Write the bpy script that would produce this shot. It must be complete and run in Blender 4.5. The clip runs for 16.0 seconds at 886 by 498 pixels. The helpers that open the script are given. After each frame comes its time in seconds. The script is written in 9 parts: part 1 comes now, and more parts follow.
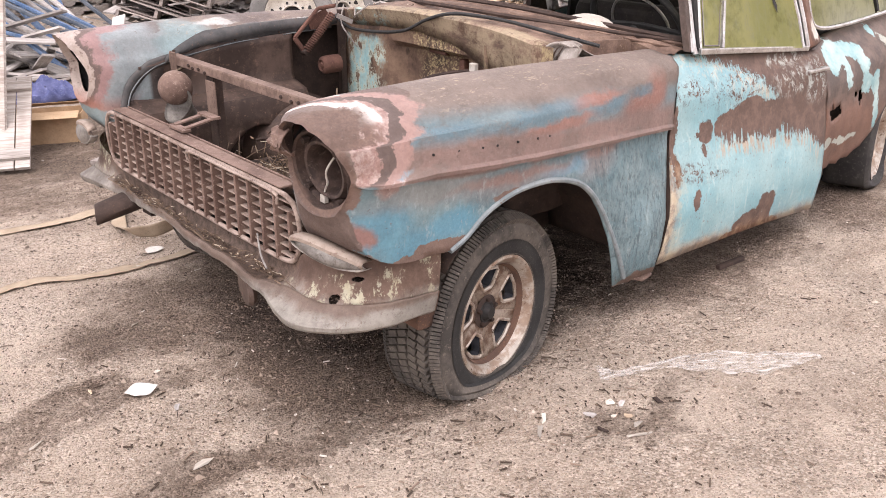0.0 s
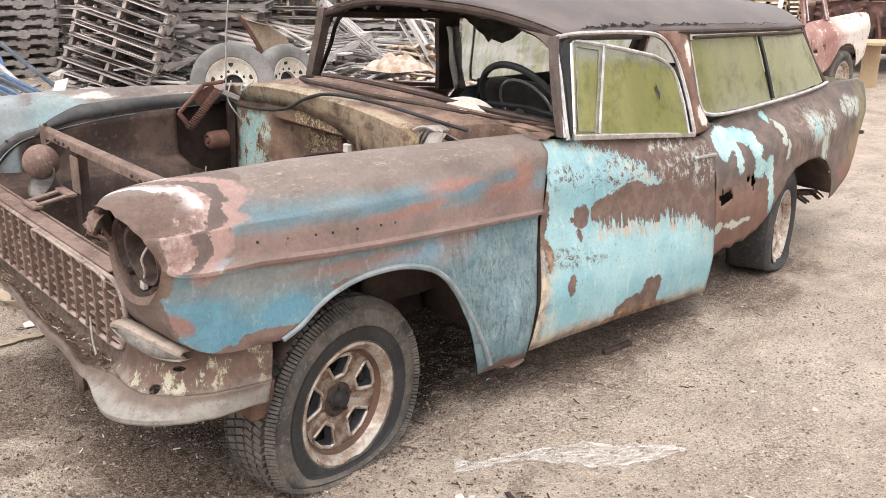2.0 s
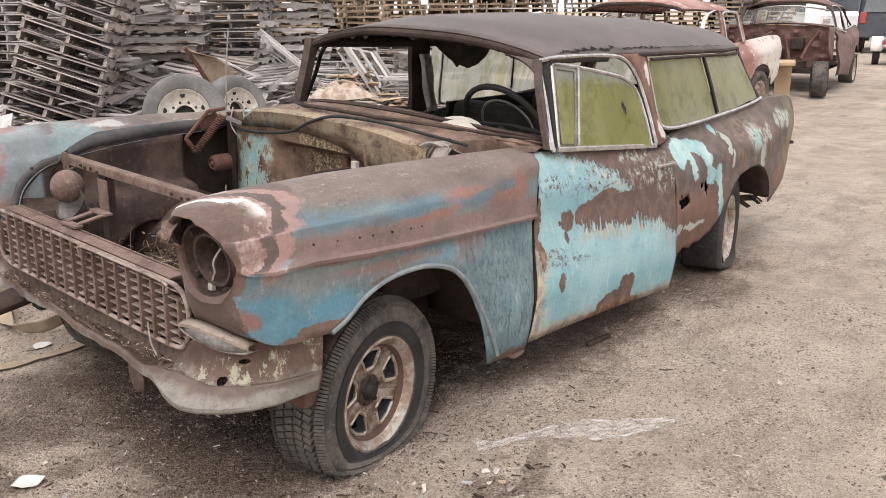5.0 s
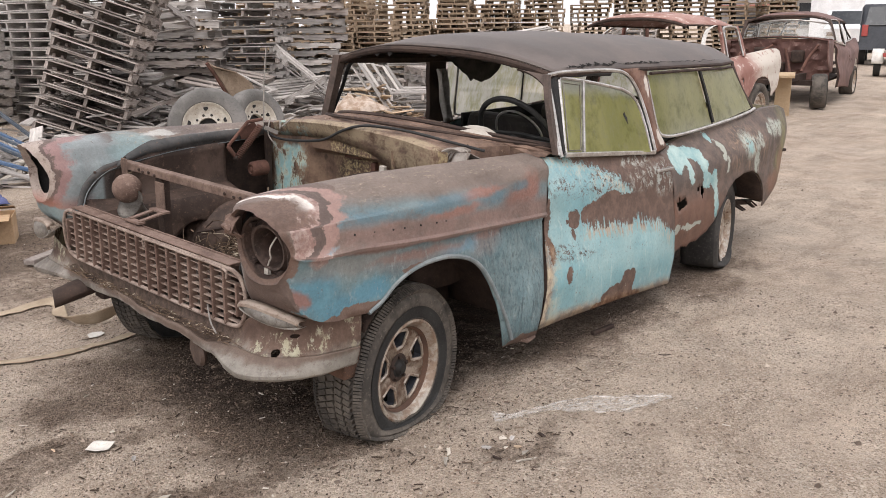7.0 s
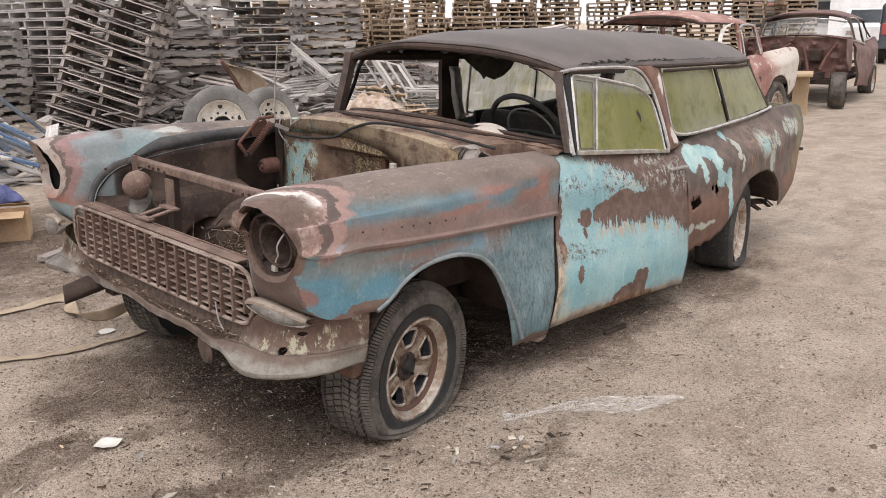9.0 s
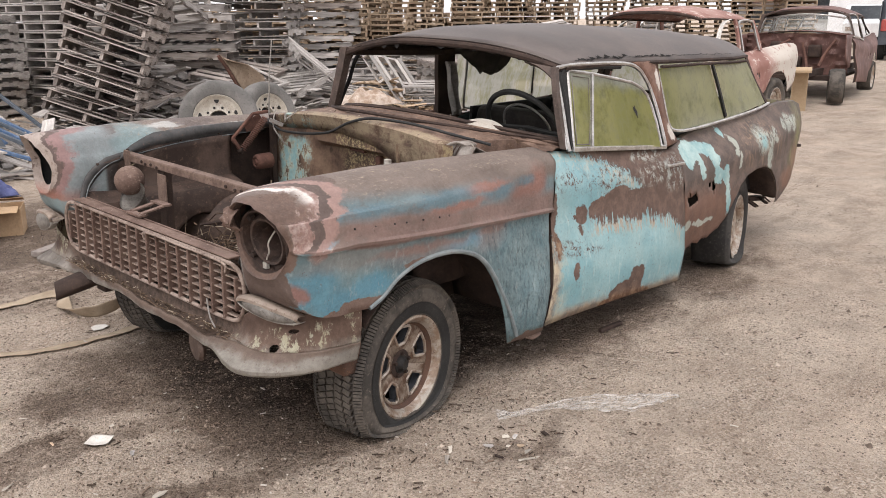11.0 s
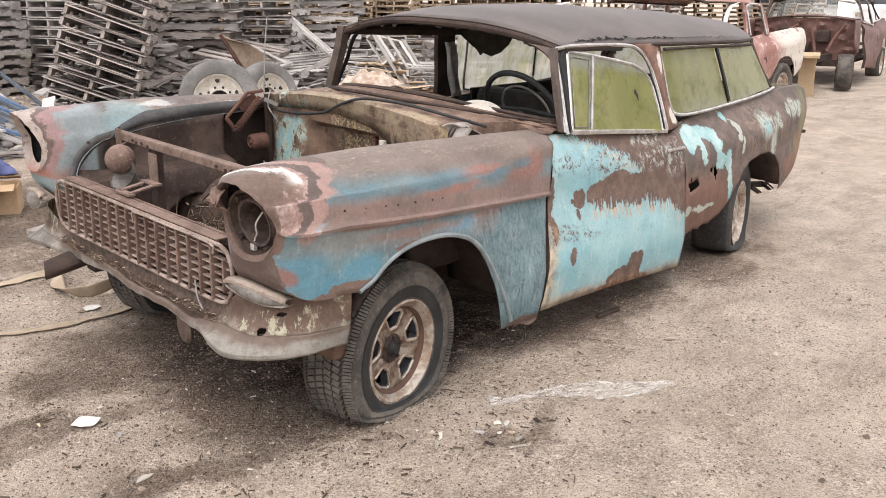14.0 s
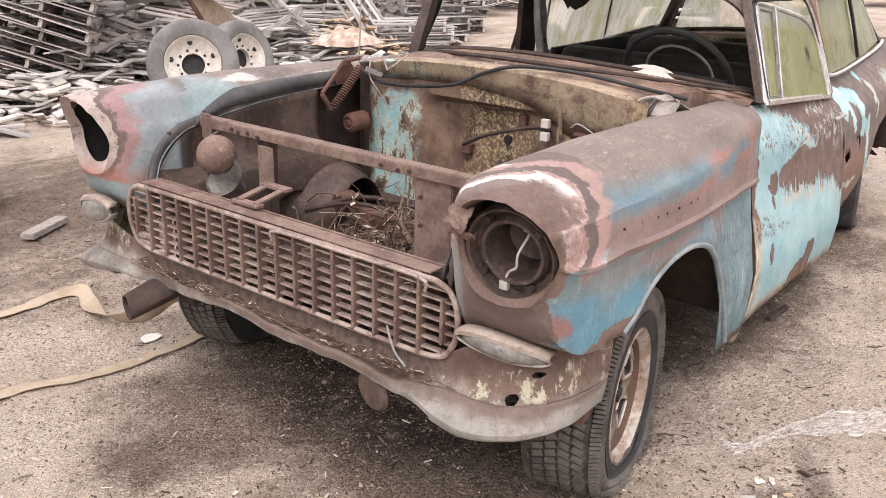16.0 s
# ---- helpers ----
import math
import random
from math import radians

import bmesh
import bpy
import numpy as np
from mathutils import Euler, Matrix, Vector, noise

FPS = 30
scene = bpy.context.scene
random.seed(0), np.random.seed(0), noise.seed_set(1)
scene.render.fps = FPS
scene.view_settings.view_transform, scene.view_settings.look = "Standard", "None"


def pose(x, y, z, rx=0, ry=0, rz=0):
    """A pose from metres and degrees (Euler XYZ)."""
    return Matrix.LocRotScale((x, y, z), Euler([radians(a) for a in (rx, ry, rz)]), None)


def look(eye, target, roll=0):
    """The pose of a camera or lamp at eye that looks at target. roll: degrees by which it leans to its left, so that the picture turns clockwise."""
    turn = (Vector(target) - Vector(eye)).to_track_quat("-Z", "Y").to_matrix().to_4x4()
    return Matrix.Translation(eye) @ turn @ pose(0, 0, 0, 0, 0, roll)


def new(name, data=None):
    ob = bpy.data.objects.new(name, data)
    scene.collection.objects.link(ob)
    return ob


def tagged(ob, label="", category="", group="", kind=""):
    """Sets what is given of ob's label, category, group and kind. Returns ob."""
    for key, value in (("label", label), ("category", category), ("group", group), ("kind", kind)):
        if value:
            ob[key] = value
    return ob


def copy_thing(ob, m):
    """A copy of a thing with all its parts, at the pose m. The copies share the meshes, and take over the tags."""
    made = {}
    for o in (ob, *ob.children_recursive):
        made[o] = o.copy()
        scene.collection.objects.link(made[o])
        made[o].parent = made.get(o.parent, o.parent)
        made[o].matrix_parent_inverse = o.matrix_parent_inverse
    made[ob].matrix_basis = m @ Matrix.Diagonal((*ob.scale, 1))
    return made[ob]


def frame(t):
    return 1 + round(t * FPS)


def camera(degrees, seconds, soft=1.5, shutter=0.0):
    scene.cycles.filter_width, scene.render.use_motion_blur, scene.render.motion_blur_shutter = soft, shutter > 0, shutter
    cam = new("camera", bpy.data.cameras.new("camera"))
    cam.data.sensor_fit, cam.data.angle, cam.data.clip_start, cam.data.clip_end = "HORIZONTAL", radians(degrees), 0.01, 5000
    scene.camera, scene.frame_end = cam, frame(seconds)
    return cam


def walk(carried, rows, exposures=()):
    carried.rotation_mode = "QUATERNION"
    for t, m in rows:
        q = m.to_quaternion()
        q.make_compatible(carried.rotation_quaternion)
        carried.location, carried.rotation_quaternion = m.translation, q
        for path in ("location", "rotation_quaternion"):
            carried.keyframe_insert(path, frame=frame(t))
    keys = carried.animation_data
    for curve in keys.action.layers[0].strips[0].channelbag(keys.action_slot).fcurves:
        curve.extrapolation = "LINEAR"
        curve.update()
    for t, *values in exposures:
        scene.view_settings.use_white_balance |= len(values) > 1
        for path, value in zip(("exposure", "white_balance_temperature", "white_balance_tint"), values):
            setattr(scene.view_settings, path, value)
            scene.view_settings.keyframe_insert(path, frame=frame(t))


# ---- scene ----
cam = camera(54.4, 16.0, soft=0.85)
PATH = [
    (0, (-1.795, -2.563, 1.411), (-0.563, -1.168, 0.678), -1.2),
    (0.5, (-1.745, -2.582, 1.415), (-0.497, -1.196, 0.693), -1.1),
    (1, (-1.587, -2.64, 1.435), (-0.325, -1.246, 0.753), -0.5),
    (1.5, (-1.497, -2.704, 1.442), (-0.202, -1.31, 0.825), 0.3),
    (2, (-1.469, -2.757, 1.451), (-0.158, -1.368, 0.858), 0.4),
    (2.5, (-1.451, -2.788, 1.458), (-0.104, -1.423, 0.889), 0.2),
    (3, (-1.456, -2.8, 1.45), (-0.083, -1.45, 0.907), -0.2),
    (3.5, (-1.48, -2.758, 1.441), (-0.117, -1.4, 0.893), -0.9),
    (4, (-1.54, -2.716, 1.427), (-0.224, -1.328, 0.845), -1.5),
    (4.2, (-1.608, -2.721, 1.434), (-0.252, -1.368, 0.86), -1.6),
    (6.3, (-2.243, -2.895, 1.472), (-0.77, -1.645, 0.953), -0.1),
    (6.5, (-2.259, -2.921, 1.477), (-0.791, -1.666, 0.958), -0.4),
    (7, (-2.227, -2.978, 1.486), (-0.787, -1.685, 0.982), -0.6),
    (7.5, (-2.203, -2.995, 1.477), (-0.78, -1.68, 0.98), -0.6),
    (8, (-2.193, -2.995, 1.477), (-0.768, -1.681, 0.98), -0.5),
    (8.5, (-2.195, -2.988, 1.476), (-0.771, -1.675, 0.977), -0.6),
    (9, (-2.195, -2.978, 1.476), (-0.779, -1.659, 0.97), -0.6),
    (11.5, (-2.16, -2.973, 1.475), (-0.745, -1.659, 0.956), -0.4),
    (12, (-2.161, -2.972, 1.471), (-0.748, -1.656, 0.948), -0.3),
    (12.5, (-2.162, -2.974, 1.471), (-0.75, -1.66, 0.941), -0.2),
    (13, (-2.15, -2.978, 1.47), (-0.743, -1.662, 0.935), -0.2),
    (13.5, (-2.121, -2.978, 1.462), (-0.71, -1.67, 0.917), -0.2),
    (14, (-2.097, -2.971, 1.462), (-0.697, -1.655, 0.908), 0.1),
    (14.5, (-2.09, -2.835, 1.433), (-0.706, -1.514, 0.851), 0.4),
    (15, (-2.216, -2.545, 1.445), (-0.775, -1.301, 0.833), 0.6),
    (15.4, (-2.181, -2.263, 1.415), (-0.722, -1.049, 0.785), -0.4),
    (15.5, (-2.165, -2.168, 1.413), (-0.697, -0.967, 0.778), -0.4),
    (16, (-2.12, -1.751, 1.422), (-0.616, -0.604, 0.772), -0.4),
]
EXPOSURES = [(0.0, 0.92, 6600, 21), (1.0, 0.95, 6600, 18), (2.0, 0.95, 6500, 13), (2.5, 0.75, 6500, 12), (3.0, 0.42, 6500, 11), (3.5, 0.38, 6500, 11), (4.0, 0.62, 6500, 12), (6.5, 0.34, 6550, 14), (8.0, 0.34, 6550, 14), (12.5, 0.4, 6550, 14), (13.0, 0.5, 6550, 14), (13.5, 0.6, 6550, 14), (14.0, 0.72, 6500, 13), (15.0, 0.75, 6500, 15), (16.0, 0.88, 6550, 18)]
walk(cam, [(t, look(eye, target, roll)) for t, eye, target, roll in PATH], EXPOSURES)

# ---- light ----
SUN_EL, SUN_AZ = radians(58), radians(-150)
world = bpy.data.worlds.new("world")
scene.world = world
world.use_nodes = True
wn = world.node_tree
sky = wn.nodes.new("ShaderNodeTexSky")
sky.sky_type, sky.sun_disc, sky.sun_elevation, sky.sun_rotation = "NISHITA", False, SUN_EL, radians(240)
sky.dust_density, sky.air_density = 6.0, 1.0
pale = wn.nodes.new("ShaderNodeHueSaturation")
pale.inputs["Saturation"].default_value = 0.12
wn.links.new(sky.outputs[0], pale.inputs["Color"])
cloud = wn.nodes.new("ShaderNodeMix")
cloud.data_type = "RGBA"
cloud.inputs["Factor"].default_value = 0.8
cloud.inputs[7].default_value = (7.0, 7.0, 7.1, 1)
wn.links.new(pale.outputs[0], cloud.inputs[6])
wn.links.new(cloud.outputs[2], wn.nodes["Background"].inputs["Color"])
wn.nodes["Background"].inputs["Strength"].default_value = 0.15
sun = new("sun", bpy.data.lights.new("sun", "SUN"))
sun.data.energy, sun.data.angle, sun.data.color = 1.2, radians(35), (1.0, 0.97, 0.93)
sun.matrix_world = look((math.cos(SUN_AZ) * 30, math.sin(SUN_AZ) * 30, 30 * math.tan(SUN_EL)), (0, 0, 0))


# ---- building helpers ----
def part(name, bm, material, parent=None, label="", smooth=True, kind="", group=""):
    me = bpy.data.meshes.new(name)
    bm.normal_update()
    bm.to_mesh(me)
    bm.free()
    me.materials.append(material)
    if smooth:
        me.shade_smooth()
        me.set_sharp_from_angle(angle=radians(38))
    ob = new(name, me)
    if parent:
        ob.parent = parent
    return tagged(ob, label=label, kind=kind, group=group)


def empty(name, m, label, category, group=""):
    ob = new(name)
    ob.matrix_world = m
    ob.empty_display_size = 0.05
    return tagged(ob, label, category, group)


def shared(name, me, parent, m):
    ob = new(name, me)
    ob.parent = parent
    ob.matrix_basis = m
    return ob


def mesh_of(name, bm, material, smooth=False):
    me = bpy.data.meshes.new(name)
    bm.normal_update()
    bm.to_mesh(me)
    bm.free()
    me.materials.append(material)
    if smooth:
        me.shade_smooth()
        me.set_sharp_from_angle(angle=radians(38))
    return me


def grid(rows, bm=None, closed=False, flip=False):
    """A sheet through rows of points."""
    bm = bm or bmesh.new()
    vs = [[bm.verts.new(p) for p in r] for r in rows]
    n = len(vs[0])
    for a, b in zip(vs, vs[1:]):
        for i in range(n if closed else n - 1):
            j = (i + 1) % n
            q = (a[i], a[j], b[j], b[i])
            try:
                bm.faces.new(q[::-1] if flip else q)
            except ValueError:
                pass
    return bm


def thick(ob, t=0.004, offset=0.0):
    mod = ob.modifiers.new("thickness", "SOLIDIFY")
    mod.thickness, mod.offset = t, offset
    return ob


def bevel(ob, w=0.004, seg=2):
    mod = ob.modifiers.new("edges", "BEVEL")
    mod.width, mod.segments, mod.limit_method = w, seg, "ANGLE"
    return ob


def box(bm, c, s, m=None, taper=1.0):
    """A block about c with sides s; taper narrows its top."""
    m = m or Matrix()
    vs = []
    for k in (-1, 1):
        f = taper if k > 0 else 1.0
        for i, j in ((-1, -1), (1, -1), (1, 1), (-1, 1)):
            vs.append(bm.verts.new(m @ Vector((c[0] + i * s[0] / 2 * f, c[1] + j * s[1] / 2 * f, c[2] + k * s[2] / 2))))
    for f in ((3, 2, 1, 0), (4, 5, 6, 7), (0, 1, 5, 4), (1, 2, 6, 5), (2, 3, 7, 6), (3, 0, 4, 7)):
        bm.faces.new([vs[i] for i in f])
    return bm


def beam(bm, a, b, w, h, up=(0, 0, 1)):
    """A squared bar from a to b."""
    a, b = Vector(a), Vector(b)
    d = (b - a).normalized()
    s = d.cross(Vector(up)).normalized()
    u = s.cross(d)
    m = Matrix((s, d, u)).transposed().to_4x4()
    m.translation = (a + b) / 2
    return box(bm, (0, 0, 0), (w, (b - a).length, h), m)


def smooth_line(pts, n):
    """n points along a soft curve through pts."""
    p = [Vector(q) for q in pts]
    p = [2 * p[0] - p[1]] + p + [2 * p[-1] - p[-2]]
    out = []
    segs = len(p) - 3
    for k in range(n):
        t = k / (n - 1) * segs
        i = min(int(t), segs - 1)
        t -= i
        a, b, c, d = p[i:i + 4]
        out.append(0.5 * ((2 * b) + (c - a) * t + (2 * a - 5 * b + 4 * c - d) * t * t + (3 * b - a - 3 * c + d) * t ** 3))
    return out


def tube(bm, pts, r, seg=8, caps=True):
    pts = [Vector(p) for p in pts]
    rows = []
    ref = Vector((0.13, 0.21, 1)).normalized()
    for i, p in enumerate(pts):
        d = (pts[min(i + 1, len(pts) - 1)] - pts[max(i - 1, 0)]).normalized()
        s = d.cross(ref)
        s = s.normalized() if s.length > 1e-3 else Vector((1, 0, 0))
        u = s.cross(d)
        rr = r(i / (len(pts) - 1)) if callable(r) else r
        rows.append([p + rr * (math.cos(2 * math.pi * k / seg) * s + math.sin(2 * math.pi * k / seg) * u) for k in range(seg)])
    vs = [[bm.verts.new(q) for q in row] for row in rows]
    for a, b in zip(vs, vs[1:]):
        for i in range(seg):
            j = (i + 1) % seg
            bm.faces.new((a[i], a[j], b[j], b[i]))
    if caps:
        bm.faces.new(vs[0][::-1])
        bm.faces.new(vs[-1])
    return bm


def lathe(bm, profile, seg=48, m=None, axis="Y"):
    """Turns (radius, along) pairs about the axis."""
    m = m or Matrix()
    rows = []
    for k in range(seg):
        a = 2 * math.pi * k / seg
        c, s = math.cos(a), math.sin(a)
        rows.append([m @ (Vector((r * c, y, r * s)) if axis == "Y" else Vector((r * c, r * s, y)) if axis == "Z" else Vector((y, r * c, r * s))) for r, y in profile])
    rows.append(rows[0])
    vs = [[bm.verts.new(p) for p in row] for row in rows[:-1]]
    vs.append(vs[0])
    for a, b in zip(vs, vs[1:]):
        for i in range(len(profile) - 1):
            try:
                bm.faces.new((a[i], a[i + 1], b[i + 1], b[i]))
            except ValueError:
                pass
    return bm


def lerp(pairs, x):
    """Piecewise linear value at x of sorted (x, value) pairs."""
    if x <= pairs[0][0]:
        return pairs[0][1]
    for (a, u), (b, v) in zip(pairs, pairs[1:]):
        if x <= b:
            return u + (v - u) * (x - a) / (b - a)
    return pairs[-1][1]


# ---- materials ----
class Nodes:
    def __init__(self, name):
        self.mat = bpy.data.materials.new(name)
        self.mat.use_nodes = True
        self.t = self.mat.node_tree
        self.bsdf = self.t.nodes["Principled BSDF"]
        self.co = self.t.nodes.new("ShaderNodeTexCoord").outputs["Object"]

    def put(self, sock, v):
        if isinstance(v, bpy.types.NodeSocket):
            self.t.links.new(v, sock)
        elif isinstance(v, (tuple, list)):
            sock.default_value = (*v, 1) if len(v) == 3 and sock.type == "RGBA" else v
        else:
            sock.default_value = v

    def math(self, op, a, b=0.0, c=0.0):
        n = self.t.nodes.new("ShaderNodeMath")
        n.operation = op
        for s, v in zip(n.inputs, (a, b, c)):
            self.put(s, v)
        return n.outputs[0]

    def vec(self, op, a, b=(0, 0, 0)):
        n = self.t.nodes.new("ShaderNodeVectorMath")
        n.operation = op
        self.put(n.inputs[0], a)
        self.put(n.inputs[1], b)
        return n.outputs["Value"] if op in ("LENGTH", "DOT_PRODUCT") else n.outputs[0]

    def noise(self, scale, detail=4.0, rough=0.6, at=None, stretch=None, colour=False):
        at = at or self.co
        if stretch:
            at = self.vec("MULTIPLY", at, stretch)
        n = self.t.nodes.new("ShaderNodeTexNoise")
        self.put(n.inputs["Vector"], at)
        n.inputs["Scale"].default_value, n.inputs["Detail"].default_value, n.inputs["Roughness"].default_value = scale, detail, rough
        return n.outputs["Color" if colour else "Fac"]

    def step(self, v, lo, hi):
        n = self.t.nodes.new("ShaderNodeMapRange")
        n.interpolation_type = "SMOOTHSTEP"
        self.put(n.inputs["Value"], v)
        n.inputs["From Min"].default_value, n.inputs["From Max"].default_value = lo, hi
        return n.outputs[0]

    def mix(self, f, a, b):
        n = self.t.nodes.new("ShaderNodeMix")
        n.data_type = "RGBA"
        self.put(n.inputs["Factor"], f)
        self.put(n.inputs[6], a)
        self.put(n.inputs[7], b)
        return n.outputs[2]

    def warped(self, amount, scale, stretch=(1, 1, 1)):
        c = self.noise(scale, 5, 0.65, stretch=stretch, colour=True)
        c = self.vec("SUBTRACT", c, (0.5, 0.5, 0.5))
        return self.vec("ADD", self.co, self.vec("MULTIPLY", c, (amount[0], amount[1], amount[2])))

    def blobs(self, items, at, soft=0.08):
        """1 inside any of the ellipses (x, z, rx, rz) of the side view."""
        best = None
        for x, z, rx, rz in items:
            d = self.vec("MULTIPLY", self.vec("SUBTRACT", at, (x, 0, z)), (1 / rx, 0, 1 / rz))
            d = self.vec("LENGTH", d)
            best = d if best is None else self.math("MINIMUM", best, d)
        return self.step(best, 1 + soft, 1 - soft)

    def xyz(self, at=None):
        n = self.t.nodes.new("ShaderNodeSeparateXYZ")
        self.put(n.inputs[0], at or self.co)
        return n.outputs

    def mottle(self, col, amount=0.5, big=6, fine=85):
        """Uneven value over patches and grains."""
        v = self.math("MULTIPLY", self.noise(big, 6, 0.7), 0.55)
        v = self.math("ADD", v, self.math("MULTIPLY", self.noise(fine, 6, 0.8), 0.45))
        v = self.math("ADD", 1.0, self.math("MULTIPLY", self.math("SUBTRACT", v, 0.5), amount * 4))
        h = self.t.nodes.new("ShaderNodeHueSaturation")
        self.put(h.inputs["Color"], col)
        self.put(h.inputs["Value"], self.math("MAXIMUM", v, 0.25))
        return h.outputs[0]

    def random(self, island=False):
        if island:
            return self.t.nodes.new("ShaderNodeNewGeometry").outputs["Random Per Island"]
        return self.t.nodes.new("ShaderNodeObjectInfo").outputs["Random"]

    def done(self, colour, rough=0.8, bump=None, strength=0.3, dist=0.004, metal=0.0, spec=0.3):
        self.put(self.bsdf.inputs["Base Color"], colour)
        self.put(self.bsdf.inputs["Roughness"], rough)
        self.put(self.bsdf.inputs["Metallic"], metal)
        self.bsdf.inputs["Specular IOR Level"].default_value = spec
        if bump is not None:
            n = self.t.nodes.new("ShaderNodeBump")
            n.inputs["Strength"].default_value, n.inputs["Distance"].default_value = strength, dist
            self.put(n.inputs["Height"], bump)
            self.t.links.new(n.outputs[0], self.bsdf.inputs["Normal"])
        return self.mat


def rough_mat(name, a, b, c, scale=8, fine=90, rough=0.85, bump=0.4, metal=0.0, dist=0.003, stretch=(1, 1, 1)):
    """A worn surface: two tones in patches, a third in fine specks."""
    n = Nodes(name)
    big = n.noise(scale, 6, 0.65, stretch=stretch)
    small = n.noise(fine, 4, 0.7, stretch=stretch)
    col = n.mix(n.step(big, 0.38, 0.62), a, b)
    col = n.mix(n.step(small, 0.55, 0.72), col, c)
    col = n.mottle(col, 0.3, scale * 0.8, fine * 0.8)
    return n.done(col, rough, n.math("ADD", small, n.math("MULTIPLY", big, 0.7)), bump, dist, metal)


RUST = rough_mat("rust", (0.085, 0.052, 0.04), (0.13, 0.075, 0.052), (0.2, 0.105, 0.06), 7, 120)
RUST_RED = rough_mat("red_rust", (0.085, 0.042, 0.032), (0.14, 0.07, 0.052), (0.19, 0.1, 0.07), 9, 110)
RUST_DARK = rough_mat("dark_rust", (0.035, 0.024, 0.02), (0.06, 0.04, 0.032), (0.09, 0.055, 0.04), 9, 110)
BLACK = rough_mat("black_paint", (0.012, 0.012, 0.012), (0.022, 0.02, 0.019), (0.04, 0.036, 0.033), 14, 160, 0.6, 0.2)
RUBBER = rough_mat("rubber", (0.05, 0.045, 0.04), (0.12, 0.104, 0.088), (0.18, 0.152, 0.126), 6, 60, 0.85, 0.4)
DUSTY_RUST = rough_mat("dusty_brown_rust", (0.12, 0.08, 0.063), (0.2, 0.14, 0.112), (0.09, 0.055, 0.042), 8, 80)
RUBBER_BLACK = rough_mat("black_rubber", (0.018, 0.018, 0.018), (0.03, 0.03, 0.029), (0.06, 0.055, 0.05), 9, 120, 0.65, 0.2)
CHROME = rough_mat("dull_chrome", (0.56, 0.55, 0.53), (0.4, 0.38, 0.36), (0.2, 0.16, 0.135), 20, 120, 0.28, 0.15, 0.75)
RIM = rough_mat("worn_rim", (0.5, 0.45, 0.39), (0.3, 0.22, 0.165), (0.13, 0.07, 0.042), 22, 46, 0.36, 0.3, 0.45)
SPOKE = rough_mat("worn_spoke", (0.3, 0.245, 0.195), (0.12, 0.072, 0.048), (0.1, 0.055, 0.036), 26, 60, 0.5, 0.4, 0.35)
SLATE = rough_mat("slate_paint", (0.05, 0.053, 0.062), (0.085, 0.088, 0.098), (0.07, 0.045, 0.035), 20, 80, 0.5, 0.2)
STEEL = rough_mat("grey_steel", (0.24, 0.22, 0.2), (0.34, 0.32, 0.29), (0.18, 0.12, 0.09), 10, 100, 0.6, 0.3, 0.2)
WHITE_PAINT = rough_mat("white_paint", (0.72, 0.7, 0.66), (0.6, 0.58, 0.54), (0.4, 0.34, 0.28), 12, 90, 0.6, 0.2)
CLOTH = rough_mat("pale_cloth", (0.5, 0.47, 0.42), (0.4, 0.36, 0.31), (0.6, 0.57, 0.52), 14, 160, 0.95, 0.4)
PAPER = rough_mat("paper", (0.68, 0.65, 0.6), (0.6, 0.57, 0.52), (0.5, 0.46, 0.41), 14, 160, 0.9, 0.2)
CARD = rough_mat("cardboard", (0.43, 0.29, 0.17), (0.5, 0.35, 0.22), (0.36, 0.24, 0.14), 5, 80, 0.9, 0.2)
BLUE_TARP = rough_mat("blue_tarp", (0.07, 0.085, 0.2), (0.12, 0.135, 0.28), (0.2, 0.21, 0.34), 9, 70, 0.6, 0.4)
BLUE_RAIL = rough_mat("faded_blue", (0.07, 0.13, 0.24), (0.14, 0.21, 0.33), (0.26, 0.28, 0.3), 6, 60, 0.6, 0.3)
SLATE_BLUE = rough_mat("slate_blue", (0.075, 0.095, 0.12), (0.13, 0.15, 0.175), (0.22, 0.21, 0.2), 6, 60, 0.7, 0.3)
SEAT = rough_mat("seat_vinyl", (0.03, 0.026, 0.024), (0.05, 0.043, 0.038), (0.09, 0.075, 0.06), 8, 90, 0.75, 0.3)


def wood(name, a, b, c):
    n = Nodes(name)
    r = n.random()
    grain = n.noise(14, 5, 0.7, stretch=(0.25, 4, 4))
    big = n.noise(2.5, 4, 0.6)
    col = n.mix(n.step(grain, 0.35, 0.68), a, b)
    col = n.mix(n.math("MULTIPLY", n.step(big, 0.45, 0.75), 0.7), col, c)
    h = n.t.nodes.new("ShaderNodeHueSaturation")
    n.put(h.inputs["Color"], col)
    n.put(h.inputs["Value"], n.math("ADD", n.math("MULTIPLY", r, 0.75), 0.6))
    return n.done(h.outputs[0], 0.9, grain, 0.5, 0.004)


WOOD_GREY = wood("grey_wood", (0.34, 0.312, 0.29), (0.52, 0.488, 0.458), (0.2, 0.175, 0.158))
WOOD_NEW = wood("new_wood", (0.34, 0.245, 0.15), (0.41, 0.31, 0.205), (0.29, 0.195, 0.115))
WEATHERED = wood("weathered_white_board", (0.3, 0.26, 0.23), (0.52, 0.48, 0.44), (0.15, 0.11, 0.09))
WOOD_BROWN = wood("brown_grey_wood", (0.28, 0.238, 0.212), (0.44, 0.39, 0.355), (0.16, 0.132, 0.116))
WOOD_BLEACHED = wood("bleached_wood", (0.52, 0.39, 0.27), (0.62, 0.49, 0.36), (0.36, 0.25, 0.16))
